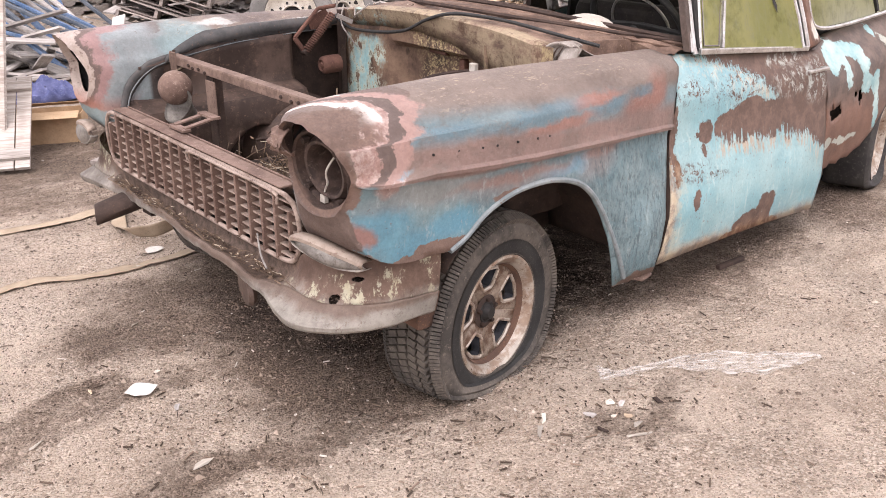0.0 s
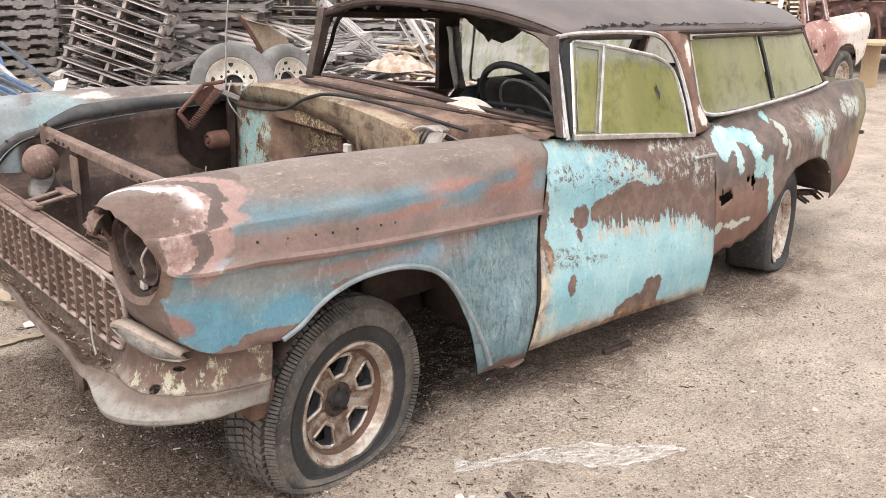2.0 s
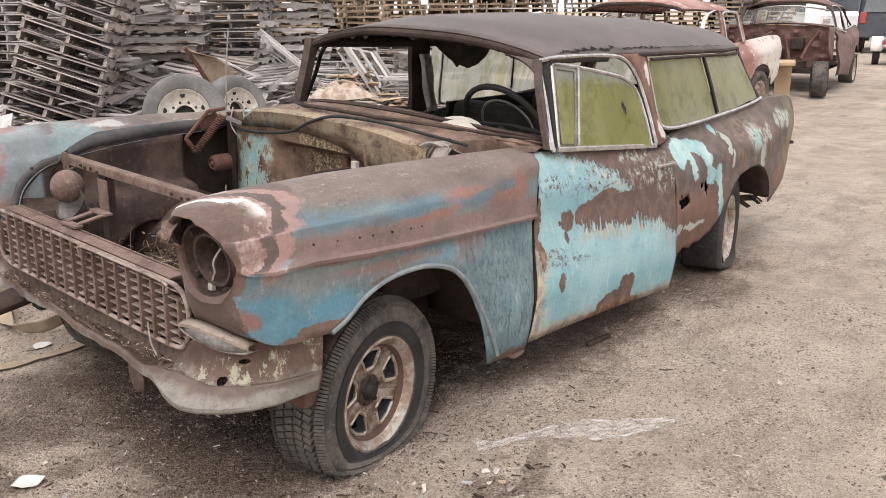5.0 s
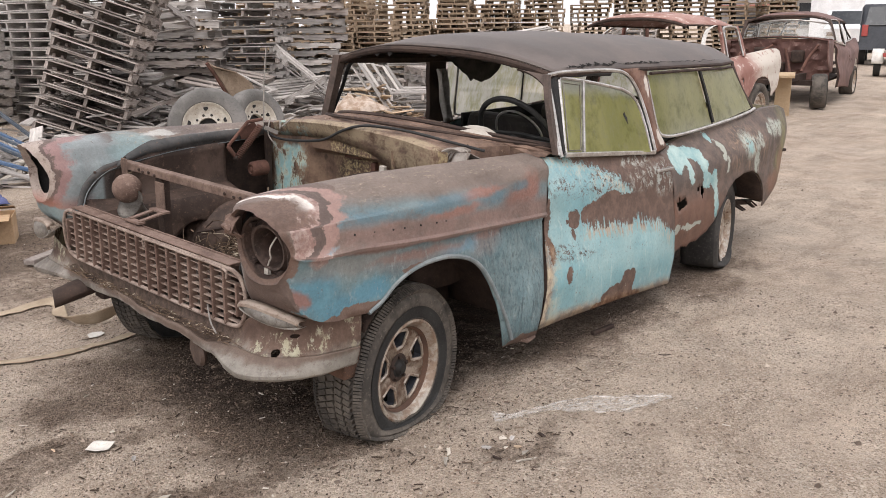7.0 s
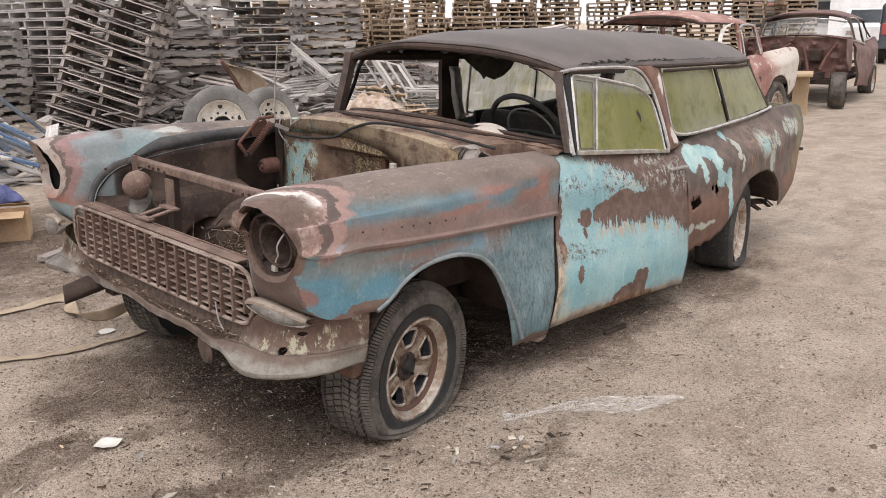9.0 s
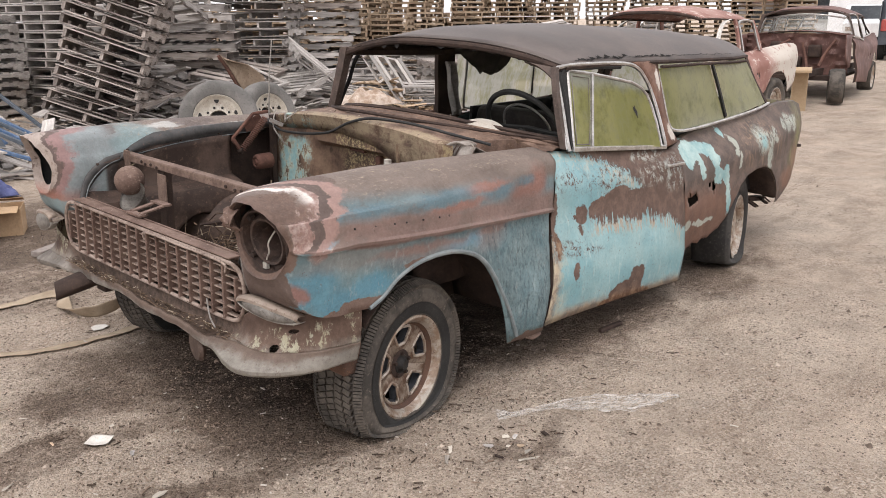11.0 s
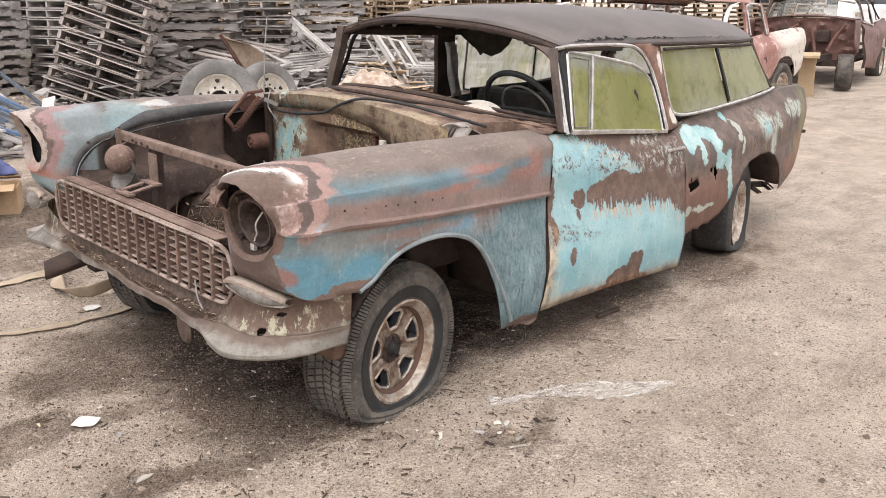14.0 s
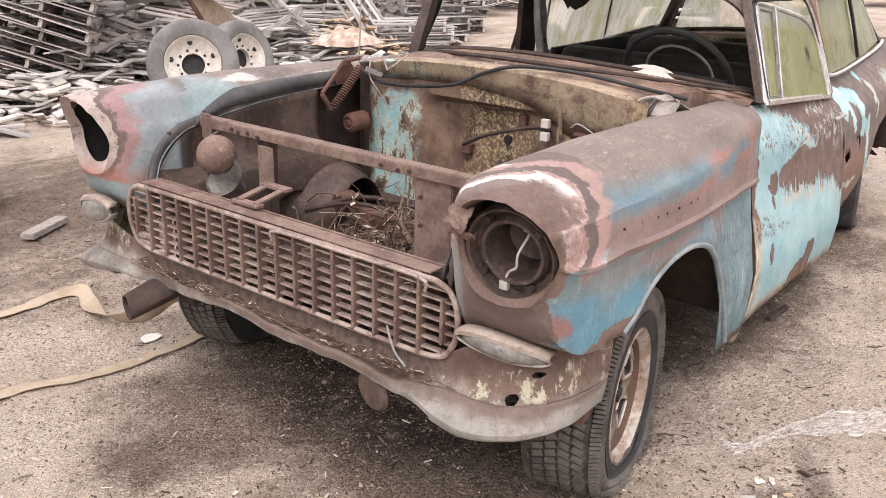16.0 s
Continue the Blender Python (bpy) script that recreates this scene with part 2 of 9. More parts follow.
WOOD_PALE = wood("pale_wood", (0.46, 0.41, 0.35), (0.58, 0.53, 0.46), (0.3, 0.26, 0.22))


def car_fender_mat(far=False):
    n = Nodes("far_fender_paint" if far else "fender_paint")
    w = n.warped((0.3, 0, 0.07), 3.0, (0.6, 1, 2.0))
    w2 = n.warped((0.075, 0, 0.06), 13)
    w3 = n.warped((0.14, 0, 0.1), 6)
    x, y, z = n.xyz(w)
    zs = n.math("ADD", z, n.math("MULTIPLY", n.xyz()[0], 0.08))
    grain = n.noise(50, 7, 0.8)
    top = n.mix(n.noise(4, 6, 0.7), (0.13, 0.1, 0.085), (0.24, 0.19, 0.16))
    blue = n.mix(n.noise(6, 6, 0.75), (0.105, 0.158, 0.172), (0.2, 0.245, 0.25))
    pink = n.mix(n.noise(7, 6, 0.75), (0.15, 0.1, 0.084), (0.27, 0.185, 0.16))
    col = n.mix(n.step(zs, 0.955, 0.905), top, blue)
    red = n.blobs([(0.57, 0.83, 0.13, 0.05), (0.66, 0.86, 0.07, 0.06), (0.3, 0.9, 0.13, 0.018), (0.1, 0.86, 0.2, 0.018), (-0.3, 0.86, 0.2, 0.025)], w3, 0.55)
    col = n.mix(n.math("MULTIPLY", red, 0.85), col, (0.29, 0.135, 0.1))
    col = n.mix(n.math("MULTIPLY", n.blobs([(0.38, 0.868, 0.09, 0.02), (0.56, 0.885, 0.06, 0.02), (-0.02, 0.9, 0.24, 0.02), (-0.34, 0.915, 0.12, 0.022)], w3, 0.6), 0.8), col, (0.105, 0.17, 0.2))
    col = n.mix(n.step(zs, 0.885, 0.84), col, pink)
    col = n.mix(n.math("MULTIPLY", n.step(n.noise(5, 7, 0.8, stretch=(1, 1, 1.6)), 0.48, 0.62), 0.55), col, (0.15, 0.118, 0.1))
    col = n.mix(n.math("MULTIPLY", n.step(n.noise(30, 6, 0.85, stretch=(0.35, 1, 2)), 0.57, 0.66), 0.4), col, (0.27, 0.235, 0.21))
    low = n.mix(n.step(n.noise(6, 6, 0.75), 0.3, 0.7), (0.1, 0.17, 0.19), (0.2, 0.275, 0.285))
    low = n.mix(n.math("MULTIPLY", n.blobs([(-0.56, 0.7, 0.1, 0.07), (-0.46, 0.64, 0.12, 0.045), (-0.33, 0.66, 0.1, 0.04), (0.14, 0.725, 0.1, 0.018), (0.22, 0.715, 0.05, 0.02)], w3, 0.55), 0.85), low, n.mix(n.noise(9, 5, 0.7), (0.07, 0.21, 0.3), (0.14, 0.3, 0.36)))
    low = n.mix(n.math("MULTIPLY", n.blobs([(0.33, 0.725, 0.1, 0.018), (-0.1, 0.745, 0.2, 0.014)], w3, 0.6), 0.7), low, (0.27, 0.15, 0.12))
    low = n.mix(n.math("MULTIPLY", n.blobs([(-0.42, 0.77, 0.2, 0.035)], w3, 0.7), 0.6), low, (0.22, 0.19, 0.165))
    low = n.mix(n.math("MULTIPLY", n.blobs([(-0.05, 0.735, 0.25, 0.03), (0.3, 0.7, 0.1, 0.04)], w3, 0.7), 0.5), low, (0.26, 0.17, 0.145))
    drips = n.noise(9, 7, 0.8, stretch=(5, 5, 0.8))
    rear = n.step(n.xyz()[0], 0.1, 0.4)
    low = n.mix(n.math("MULTIPLY", n.math("MULTIPLY", n.step(drips, 0.5, 0.62), rear), 0.5), low, (0.085, 0.11, 0.12))
    low = n.mix(n.math("MULTIPLY", n.step(n.noise(21, 6, 0.8, stretch=(1.4, 1, 0.6)), 0.54, 0.66), 0.45), low, (0.34, 0.39, 0.385))
    low = n.mix(n.math("MULTIPLY", n.math("MULTIPLY", n.step(n.noise(30, 6, 0.8, stretch=(2.2, 2.2, 0.7)), 0.53, 0.6), n.math("ADD", rear, 0.15)), 0.6), low, (0.06, 0.085, 0.095))
    col = n.mix(n.step(zs, 0.779, 0.767), col, low)
    brown = n.blobs([(-0.69, 0.7, 0.065, 0.09), (-0.48, 0.592, 0.2, 0.016), (-0.37, 0.605, 0.1, 0.024), (-0.62, 0.61, 0.06, 0.03), (-0.06, 0.7, 0.12, 0.012), (0.55, 0.205, 0.2, 0.035), (-0.66, 0.8, 0.05, 0.05)], w2, 0.07)
    col = n.mix(brown, col, n.mix(n.noise(14, 6, 0.75), (0.12, 0.078, 0.062), (0.22, 0.15, 0.12)))
    col = n.mix(n.math("MULTIPLY", n.blobs([(-0.612, 0.685, 0.035, 0.033)], w2, 0.35), 0.8), col, (0.3, 0.125, 0.085))
    col = n.mix(n.math("MULTIPLY", n.blobs([(-0.648, 0.725, 0.01, 0.026), (-0.67, 0.7, 0.012, 0.01), (-0.63, 0.645, 0.014, 0.01)], w2, 0.2), 0.8), col, (0.46, 0.41, 0.31))
    w4 = n.warped((0.035, 0, 0.03), 15)
    flake_a, flake_b = n.noise(24, 7, 0.85, stretch=(1, 1, 0.8)), n.noise(17, 7, 0.85, stretch=(0.8, 1, 1.3))
    front = n.blobs([(-0.66, 0.96, 0.18, 0.1), (-0.54, 0.88, 0.055, 0.09), (-0.5, 0.96, 0.065, 0.05)], w2, 0.14)
    col = n.mix(n.math("MULTIPLY", front, 0.75 if far else 1.0), col, n.mix(n.noise(16, 6, 0.75), (0.21, 0.135, 0.115) if not far else (0.17, 0.115, 0.105), (0.37, 0.26, 0.23)))
    col = n.mix(n.math("MULTIPLY", n.blobs([(-0.55, 0.998, 0.075, 0.012), (-0.505, 0.985, 0.03, 0.012)], w2, 0.08), n.step(n.noise(26, 6, 0.8), 0.3, 0.44)), col, n.mix(n.noise(22, 6, 0.8), (0.4, 0.35, 0.32), (0.66, 0.61, 0.57)))
    col = n.mix(n.math("MULTIPLY", n.math("MULTIPLY", front, n.step(flake_a, 0.54, 0.58)), 0.65), col, (0.46, 0.4, 0.365))
    col = n.mix(n.math("MULTIPLY", n.math("MULTIPLY", front, n.step(flake_b, 0.57, 0.61)), 0.5), col, (0.15, 0.105, 0.088))
    dark = n.blobs([(-0.4, 1.003, 0.05, 0.014), (-0.452, 0.973, 0.032, 0.024), (-0.492, 0.93, 0.026, 0.042), (-0.52, 0.88, 0.023, 0.045), (-0.59, 0.982, 0.055, 0.011), (-0.57, 0.965, 0.03, 0.012), (-0.46, 1.0, 0.06, 0.008)], w4, 0.05)
    dark = n.math("MAXIMUM", dark, n.step(n.math("ADD", n.xyz(n.warped((0.03, 0.03, 0.03), 24))[0], n.math("MULTIPLY", z, 0.3)), -0.408, -0.414))
    col = n.mix(dark, col, n.mix(n.noise(16, 6, 0.75), (0.095, 0.066, 0.056), (0.165, 0.12, 0.1)))
    if far:
        rosy = n.blobs([(-0.5, 0.93, 0.07, 0.07), (-0.55, 0.78, 0.05, 0.03), (-0.42, 0.98, 0.05, 0.02)], w2, 0.2)
        col = n.mix(n.math("MULTIPLY", rosy, 0.8), col, (0.33, 0.19, 0.185))
        teal = n.blobs([(-0.33, 0.95, 0.13, 0.05), (-0.46, 0.84, 0.05, 0.09), (-0.62, 0.69, 0.06, 0.04), (0.0, 0.95, 0.2, 0.02)], w3, 0.4)
        col = n.mix(n.math("MULTIPLY", teal, 0.8), col, n.mix(n.noise(8, 6, 0.75), (0.14, 0.22, 0.235), (0.3, 0.38, 0.38)))
        col = n.mix(n.math("MULTIPLY", n.blobs([(-0.12, 0.99, 0.1, 0.009), (0.2, 0.965, 0.1, 0.006)], w4, 0.3), 0.7), col, (0.5, 0.5, 0.48))
        col = n.mix(n.math("MULTIPLY", n.blobs([(0.02, 0.998, 0.12, 0.02), (-0.42, 1.0, 0.05, 0.02), (-0.56, 0.86, 0.025, 0.09)], w2, 0.1), 0.85), col, (0.13, 0.1, 0.09))
        col = n.mix(n.math("MULTIPLY", n.blobs([(-0.62, 0.745, 0.08, 0.03)], w2, 0.2), 0.8), col, (0.33, 0.14, 0.1))
    else:
        col = n.mix(n.math("MULTIPLY", n.blobs([(-0.5, 0.842, 0.03, 0.007), (-0.54, 0.85, 0.02, 0.008)], w2, 0.5), 0.7), col, (0.22, 0.32, 0.36))
    ay = n.math("ABSOLUTE", n.xyz(n.warped((0, 0.04, 0), 14))[1])
    inner = n.math("MULTIPLY", n.step(ay, 0.685, 0.645), n.step(n.xyz()[0], -0.46, -0.52))
    col = n.mix(n.math("MULTIPLY", inner, 0.2 if far else 0.85), col, n.mix(n.noise(9, 6, 0.75), (0.15, 0.15, 0.145), (0.33, 0.33, 0.315)))
    chips = n.math("MULTIPLY", n.step(n.noise(27, 7, 0.85), 0.61, 0.64), 0.7)
    bx, by, bz = n.xyz()
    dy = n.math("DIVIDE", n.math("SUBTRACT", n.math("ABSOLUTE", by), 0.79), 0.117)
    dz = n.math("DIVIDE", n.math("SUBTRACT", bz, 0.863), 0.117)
    # dark rust colour also holds the shade inside the headlight opening
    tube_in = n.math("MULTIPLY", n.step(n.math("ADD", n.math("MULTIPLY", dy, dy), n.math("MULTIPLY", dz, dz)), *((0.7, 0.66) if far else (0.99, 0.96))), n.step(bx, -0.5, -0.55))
    if far:
        reach = n.math("ADD", n.math("SQRT", n.math("ADD", n.math("MULTIPLY", dy, dy), n.math("MULTIPLY", dz, dz))), n.math("MULTIPLY", n.math("ADD", bx, 0.67), 2.4))
        reach = n.math("ADD", reach, n.math("MULTIPLY", n.math("SUBTRACT", n.noise(11, 6, 0.75), 0.5), 0.9))
        ring = n.mix(n.step(n.noise(13, 6, 0.8), 0.36, 0.46), (0.17, 0.115, 0.095), n.mix(n.noise(22, 5, 0.8), (0.33, 0.26, 0.225), (0.52, 0.45, 0.4)))
        ring = n.mix(n.step(reach, 1.27, 1.31), ring, n.mix(n.noise(16, 6, 0.75), (0.09, 0.062, 0.054), (0.16, 0.115, 0.1)))
        ring = n.mix(n.step(reach, 1.42, 1.5), ring, n.mix(n.noise(12, 6, 0.75), (0.22, 0.125, 0.12), (0.34, 0.22, 0.21)))
        ring = n.mix(n.step(reach, 1.66, 1.85), ring, n.mix(n.noise(9, 6, 0.75), (0.15, 0.18, 0.19), (0.3, 0.34, 0.34)))
        col = n.mix(n.math("MULTIPLY", n.math("MULTIPLY", n.step(bx, -0.36, -0.46), n.step(bz, 0.72, 0.78)), 0.92), col, ring)
    else:
        # worn bands that ring the headlight's brow: bare edge, white primer, dark rust, pink
        reach = n.math("ADD", n.math("SQRT", n.math("ADD", n.math("MULTIPLY", dy, dy), n.math("MULTIPLY", dz, dz))), n.math("MULTIPLY", n.math("ADD", bx, 0.67), 2.4))
        reach = n.math("SUBTRACT", reach, n.math("MULTIPLY", n.step(bz, 0.94, 1.0), 0.1))
        reach = n.math("ADD", reach, n.math("MULTIPLY", n.math("SUBTRACT", n.noise(9, 6, 0.7), 0.5), 0.42))
        reach = n.math("ADD", reach, n.math("MULTIPLY", n.math("SUBTRACT", n.noise(30, 5, 0.75), 0.5), 0.1))
        bare = n.mix(n.noise(18, 6, 0.75), (0.12, 0.09, 0.076), (0.23, 0.175, 0.15))
        pinkish = n.mix(n.step(n.noise(26, 6, 0.8), 0.42, 0.64), (0.27, 0.165, 0.14), (0.42, 0.325, 0.29))
        white = n.mix(n.noise(24, 5, 0.8), (0.6, 0.54, 0.49), (0.78, 0.74, 0.7))
        ring = n.mix(n.step(reach, 1.21, 1.24), bare, n.mix(n.step(n.xyz(n.warped((0.05, 0.05, 0.05), 12))[2], 0.952, 0.972), pinkish, white))
        ring = n.mix(n.step(reach, 1.34, 1.4), ring, pinkish)
        ring = n.mix(n.step(reach, 1.45, 1.465), ring, n.mix(n.noise(16, 6, 0.75), (0.085, 0.06, 0.052), (0.15, 0.11, 0.095)))
        ring = n.mix(n.step(reach, 1.58, 1.595), ring, n.mix(n.noise(18, 6, 0.75), (0.26, 0.155, 0.13), (0.38, 0.26, 0.23)))
        zone = n.math("MULTIPLY", n.math("MULTIPLY", n.step(bx, -0.3, -0.36), n.step(bz, 0.826, 0.838)), n.step(reach, 1.74, 1.68))
        col = n.mix(n.math("MULTIPLY", zone, 0.96), col, ring)
    rr = n.math("SQRT", n.math("ADD", n.math("MULTIPLY", dy, dy), n.math("MULTIPLY", dz, dz)))
    rr = n.math("ADD", rr, n.math("MULTIPLY", n.math("SUBTRACT", n.noise(26, 6, 0.8), 0.5), 0.35))
    rim_rust = n.math("MULTIPLY", n.step(rr, *((0.84, 0.78) if far else (1.14, 1.08))), n.step(bx, -0.5, -0.56))
    col = n.mix(n.math("MULTIPLY", rim_rust, 0.9), col, n.mix(n.noise(40, 5, 0.8), (0.075, 0.045, 0.035), (0.2, 0.13, 0.1)))
    lining = n.math("MULTIPLY", n.math("MULTIPLY", n.step(bx, -0.475, -0.455), n.step(n.math("ABSOLUTE", by), 0.628, 0.61)), n.step(bz, 0.895, 0.875))
    col = n.mix(lining, col, n.mix(n.noise(9, 6, 0.75), (0.04, 0.034, 0.032), (0.09, 0.072, 0.063)))
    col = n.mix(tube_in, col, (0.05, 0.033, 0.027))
    col = n.mix(chips, col, (0.12, 0.083, 0.068))
    col = n.mix(n.math("MULTIPLY", n.step(n.noise(90, 5, 0.8), 0.62, 0.68), 0.5), col, (0.34, 0.29, 0.26))
    scuff = n.math("MULTIPLY", n.step(n.noise(34, 7, 0.85, stretch=(0.6, 1.6, 1)), 0.55, 0.6), n.blobs([(-0.2, 0.985, 0.16, 0.03), (0.1, 0.98, 0.1, 0.02), (0.45, 0.97, 0.2, 0.02)], w3, 0.5))
    col = n.mix(n.math("MULTIPLY", scuff, 0.75), col, (0.36, 0.29, 0.22))
    col = n.mottle(col, 0.46, 5, 75)
    bumps = n.math("ADD", grain, n.math("MULTIPLY", n.noise(30, 5, 0.7), n.math("ADD", 0.5, n.math("MULTIPLY", rear, 2.0))))
    return n.done(col, n.math("ADD", 0.42, n.math("MULTIPLY", grain, 0.4)), bumps, 0.75, 0.005, 0, 0.35)


TURQ, TURQ2 = (0.195, 0.375, 0.41), (0.3, 0.455, 0.465)


def car_door_mat():
    n = Nodes("door_paint")
    w = n.vec("ADD", n.warped((0.13, 0, 0.08), 7), n.vec("MULTIPLY", n.vec("SUBTRACT", n.noise(30, 6, 0.8, colour=True), (0.5, 0.5, 0.5)), (0.055, 0, 0.05)))
    fine, mid, big = n.noise(75, 5, 0.75), n.noise(18, 6, 0.7), n.noise(4, 5, 0.6)
    run = n.math("SUBTRACT", n.noise(9, 5, 0.75, stretch=(6, 6, 0.25)), 0.5)
    fleck = n.noise(38, 7, 0.85)
    x, y, z = n.xyz(w)
    bx, by, bz = n.xyz()
    turq = n.mix(n.step(big, 0.35, 0.65), TURQ, TURQ2)
    turq = n.mix(n.math("MULTIPLY", n.step(n.noise(13, 5, 0.7, stretch=(3, 3, 0.5)), 0.54, 0.7), 0.6), turq, (0.47, 0.57, 0.54))
    turq = n.mix(n.math("MULTIPLY", n.step(n.noise(7, 6, 0.75), 0.52, 0.66), 0.45), turq, (0.16, 0.33, 0.38))
    brown = n.mix(n.step(mid, 0.4, 0.62), (0.105, 0.068, 0.053), (0.155, 0.1, 0.078))
    # the broad band with its running lower edge
    under = n.math("SUBTRACT", n.math("ADD", z, n.math("MULTIPLY", run, 0.3)), n.math("SUBTRACT", 0.595, n.math("MULTIPLY", n.math("SUBTRACT", x, 1.22), 0.11)))
    band = n.blobs([(1.18, 0.665, 0.105, 0.05), (1.3, 0.675, 0.14, 0.068), (1.5, 0.64, 0.22, 0.08), (1.74, 0.61, 0.25, 0.1), (1.92, 0.58, 0.14, 0.1), (1.22, 0.62, 0.09, 0.05)], w, 0.05)
    band = n.math("MULTIPLY", band, n.step(under, -0.01, 0.012))
    # everything above a slanting line is bare
    fray = n.math("ADD", z, n.math("ADD", n.math("MULTIPLY", run, 0.16), n.math("MULTIPLY", n.math("SUBTRACT", fleck, 0.5), 0.13)))
    line = n.math("MINIMUM", n.math("SUBTRACT", 0.93, n.math("MULTIPLY", n.math("SUBTRACT", x, 1.04), 0.38)), n.math("SUBTRACT", 0.79, n.math("MULTIPLY", n.math("SUBTRACT", x, 1.415), 0.72)))
    over = n.math("SUBTRACT", fray, line)
    m = n.math("MAXIMUM", band, n.step(over, -0.006, 0.014))
    spots = n.blobs([(1.01, 0.668, 0.055, 0.04), (0.985, 0.6, 0.018, 0.032), (0.945, 0.672, 0.02, 0.014), (0.805, 0.69, 0.03, 0.1), (0.8, 0.56, 0.02, 0.05), (0.916, 0.427, 0.024, 0.042), (1.44, 0.275, 0.085, 0.07), (1.495, 0.285, 0.035, 0.065),
                     (1.31, 0.24, 0.11, 0.055), (1.4, 0.19, 0.2, 0.05), (1.2, 0.2, 0.08, 0.03)], w, 0.06)
    m = n.math("MAXIMUM", m, spots)
    sp = n.math("MULTIPLY", n.step(fleck, 0.53, 0.56), n.blobs([(0.94, 0.82, 0.13, 0.045), (0.88, 0.535, 0.13, 0.028), (1.0, 0.5, 0.12, 0.02), (1.25, 0.79, 0.2, 0.06)], w, 0.6))
    m = n.math("MAXIMUM", m, sp)
    # pale runs and rust stains along the edges
    col = n.mix(n.math("MULTIPLY", n.step(over, -0.1, 0.0), n.step(run, -0.02, 0.1)), turq, (0.47, 0.42, 0.33))
    low_edge = n.math("MULTIPLY", n.step(under, -0.05, -0.005), n.math("MULTIPLY", n.step(run, -0.06, 0.06), n.blobs([(1.55, 0.58, 0.5, 0.13)], w, 0.2)))
    col = n.mix(n.math("MULTIPLY", low_edge, 0.8), col, n.mix(mid, (0.3, 0.17, 0.09), (0.5, 0.4, 0.29)))
    thin = n.math("MULTIPLY", n.step(n.noise(11, 6, 0.8, stretch=(9, 9, 0.22)), 0.62, 0.67), n.blobs([(1.45, 0.5, 0.6, 0.16), (0.95, 0.4, 0.2, 0.2)], w, 0.3))
    col = n.mix(n.math("MULTIPLY", thin, 0.75), col, (0.2, 0.13, 0.09))
    col = n.mix(m, col, brown)
    # white and pale blue paint that clings on over the bare part
    cling = n.math("MULTIPLY", n.step(n.noise(21, 7, 0.85, stretch=(1, 1, 0.65)), 0.5, 0.545), n.blobs([(1.68, 0.765, 0.17, 0.05), (1.85, 0.74, 0.09, 0.075), (1.66, 0.85, 0.13, 0.025), (1.88, 0.79, 0.06, 0.03), (1.55, 0.84, 0.06, 0.015)], w, 0.45))
    col = n.mix(n.math("MULTIPLY", cling, 0.9), col, n.mix(big, (0.5, 0.46, 0.4), (0.4, 0.48, 0.46)))
    col = n.mix(n.math("MULTIPLY", n.math("MULTIPLY", spots, n.step(n.noise(14, 6, 0.8), 0.57, 0.62)), n.blobs([(1.42, 0.27, 0.09, 0.04)], w, 0.3)), col, (0.48, 0.47, 0.37))
    # rusty front and bottom margins
    edge = n.math("SUBTRACT", n.math("SUBTRACT", x, n.math("MULTIPLY", bz, 0.2)), 0.652)
    rim = n.math("MULTIPLY", n.step(edge, 0.085, 0.015), n.step(n.math("ADD", z, n.math("MULTIPLY", run, 0.6)), 0.66, 0.5))
    foot = n.step(n.math("ADD", z, n.math("MULTIPLY", bx, 0.075)), 0.365, 0.3)
    stain = n.mix(n.step(mid, 0.38, 0.6), (0.17, 0.075, 0.035), (0.4, 0.26, 0.16))
    col = n.mix(n.math("MULTIPLY", n.math("MAXIMUM", rim, foot), n.math("ADD", 0.55, n.math("MULTIPLY", mid, 0.5))), col, stain)
    halo = n.math("MULTIPLY", n.step(edge, 0.16, 0.06), n.step(z, 0.6, 0.45))
    col = n.mix(n.math("MULTIPLY", halo, n.math("MULTIPLY", n.step(mid, 0.42, 0.6), 0.5)), col, (0.5, 0.45, 0.33))
    col = n.mix(n.math("MULTIPLY", n.step(fine, 0.6, 0.66), 0.7), col, (0.16, 0.1, 0.075))
    col = n.mix(n.math("MULTIPLY", n.step(n.noise(24, 6, 0.85), 0.63, 0.66), 0.85), col, (0.19, 0.115, 0.08))
    col = n.mottle(col, 0.3, 6, 80)
    lift = n.math("ADD", n.math("MULTIPLY", n.math("SUBTRACT", cling, m), 1.4), n.math("ADD", fine, n.math("MULTIPLY", n.noise(45, 5, 0.75, stretch=(1, 1, 0.5)), 0.8)))
    return n.done(col, n.math("ADD", 0.42, n.math("MULTIPLY", m, 0.3)), lift, 0.5, 0.003, 0, 0.4)

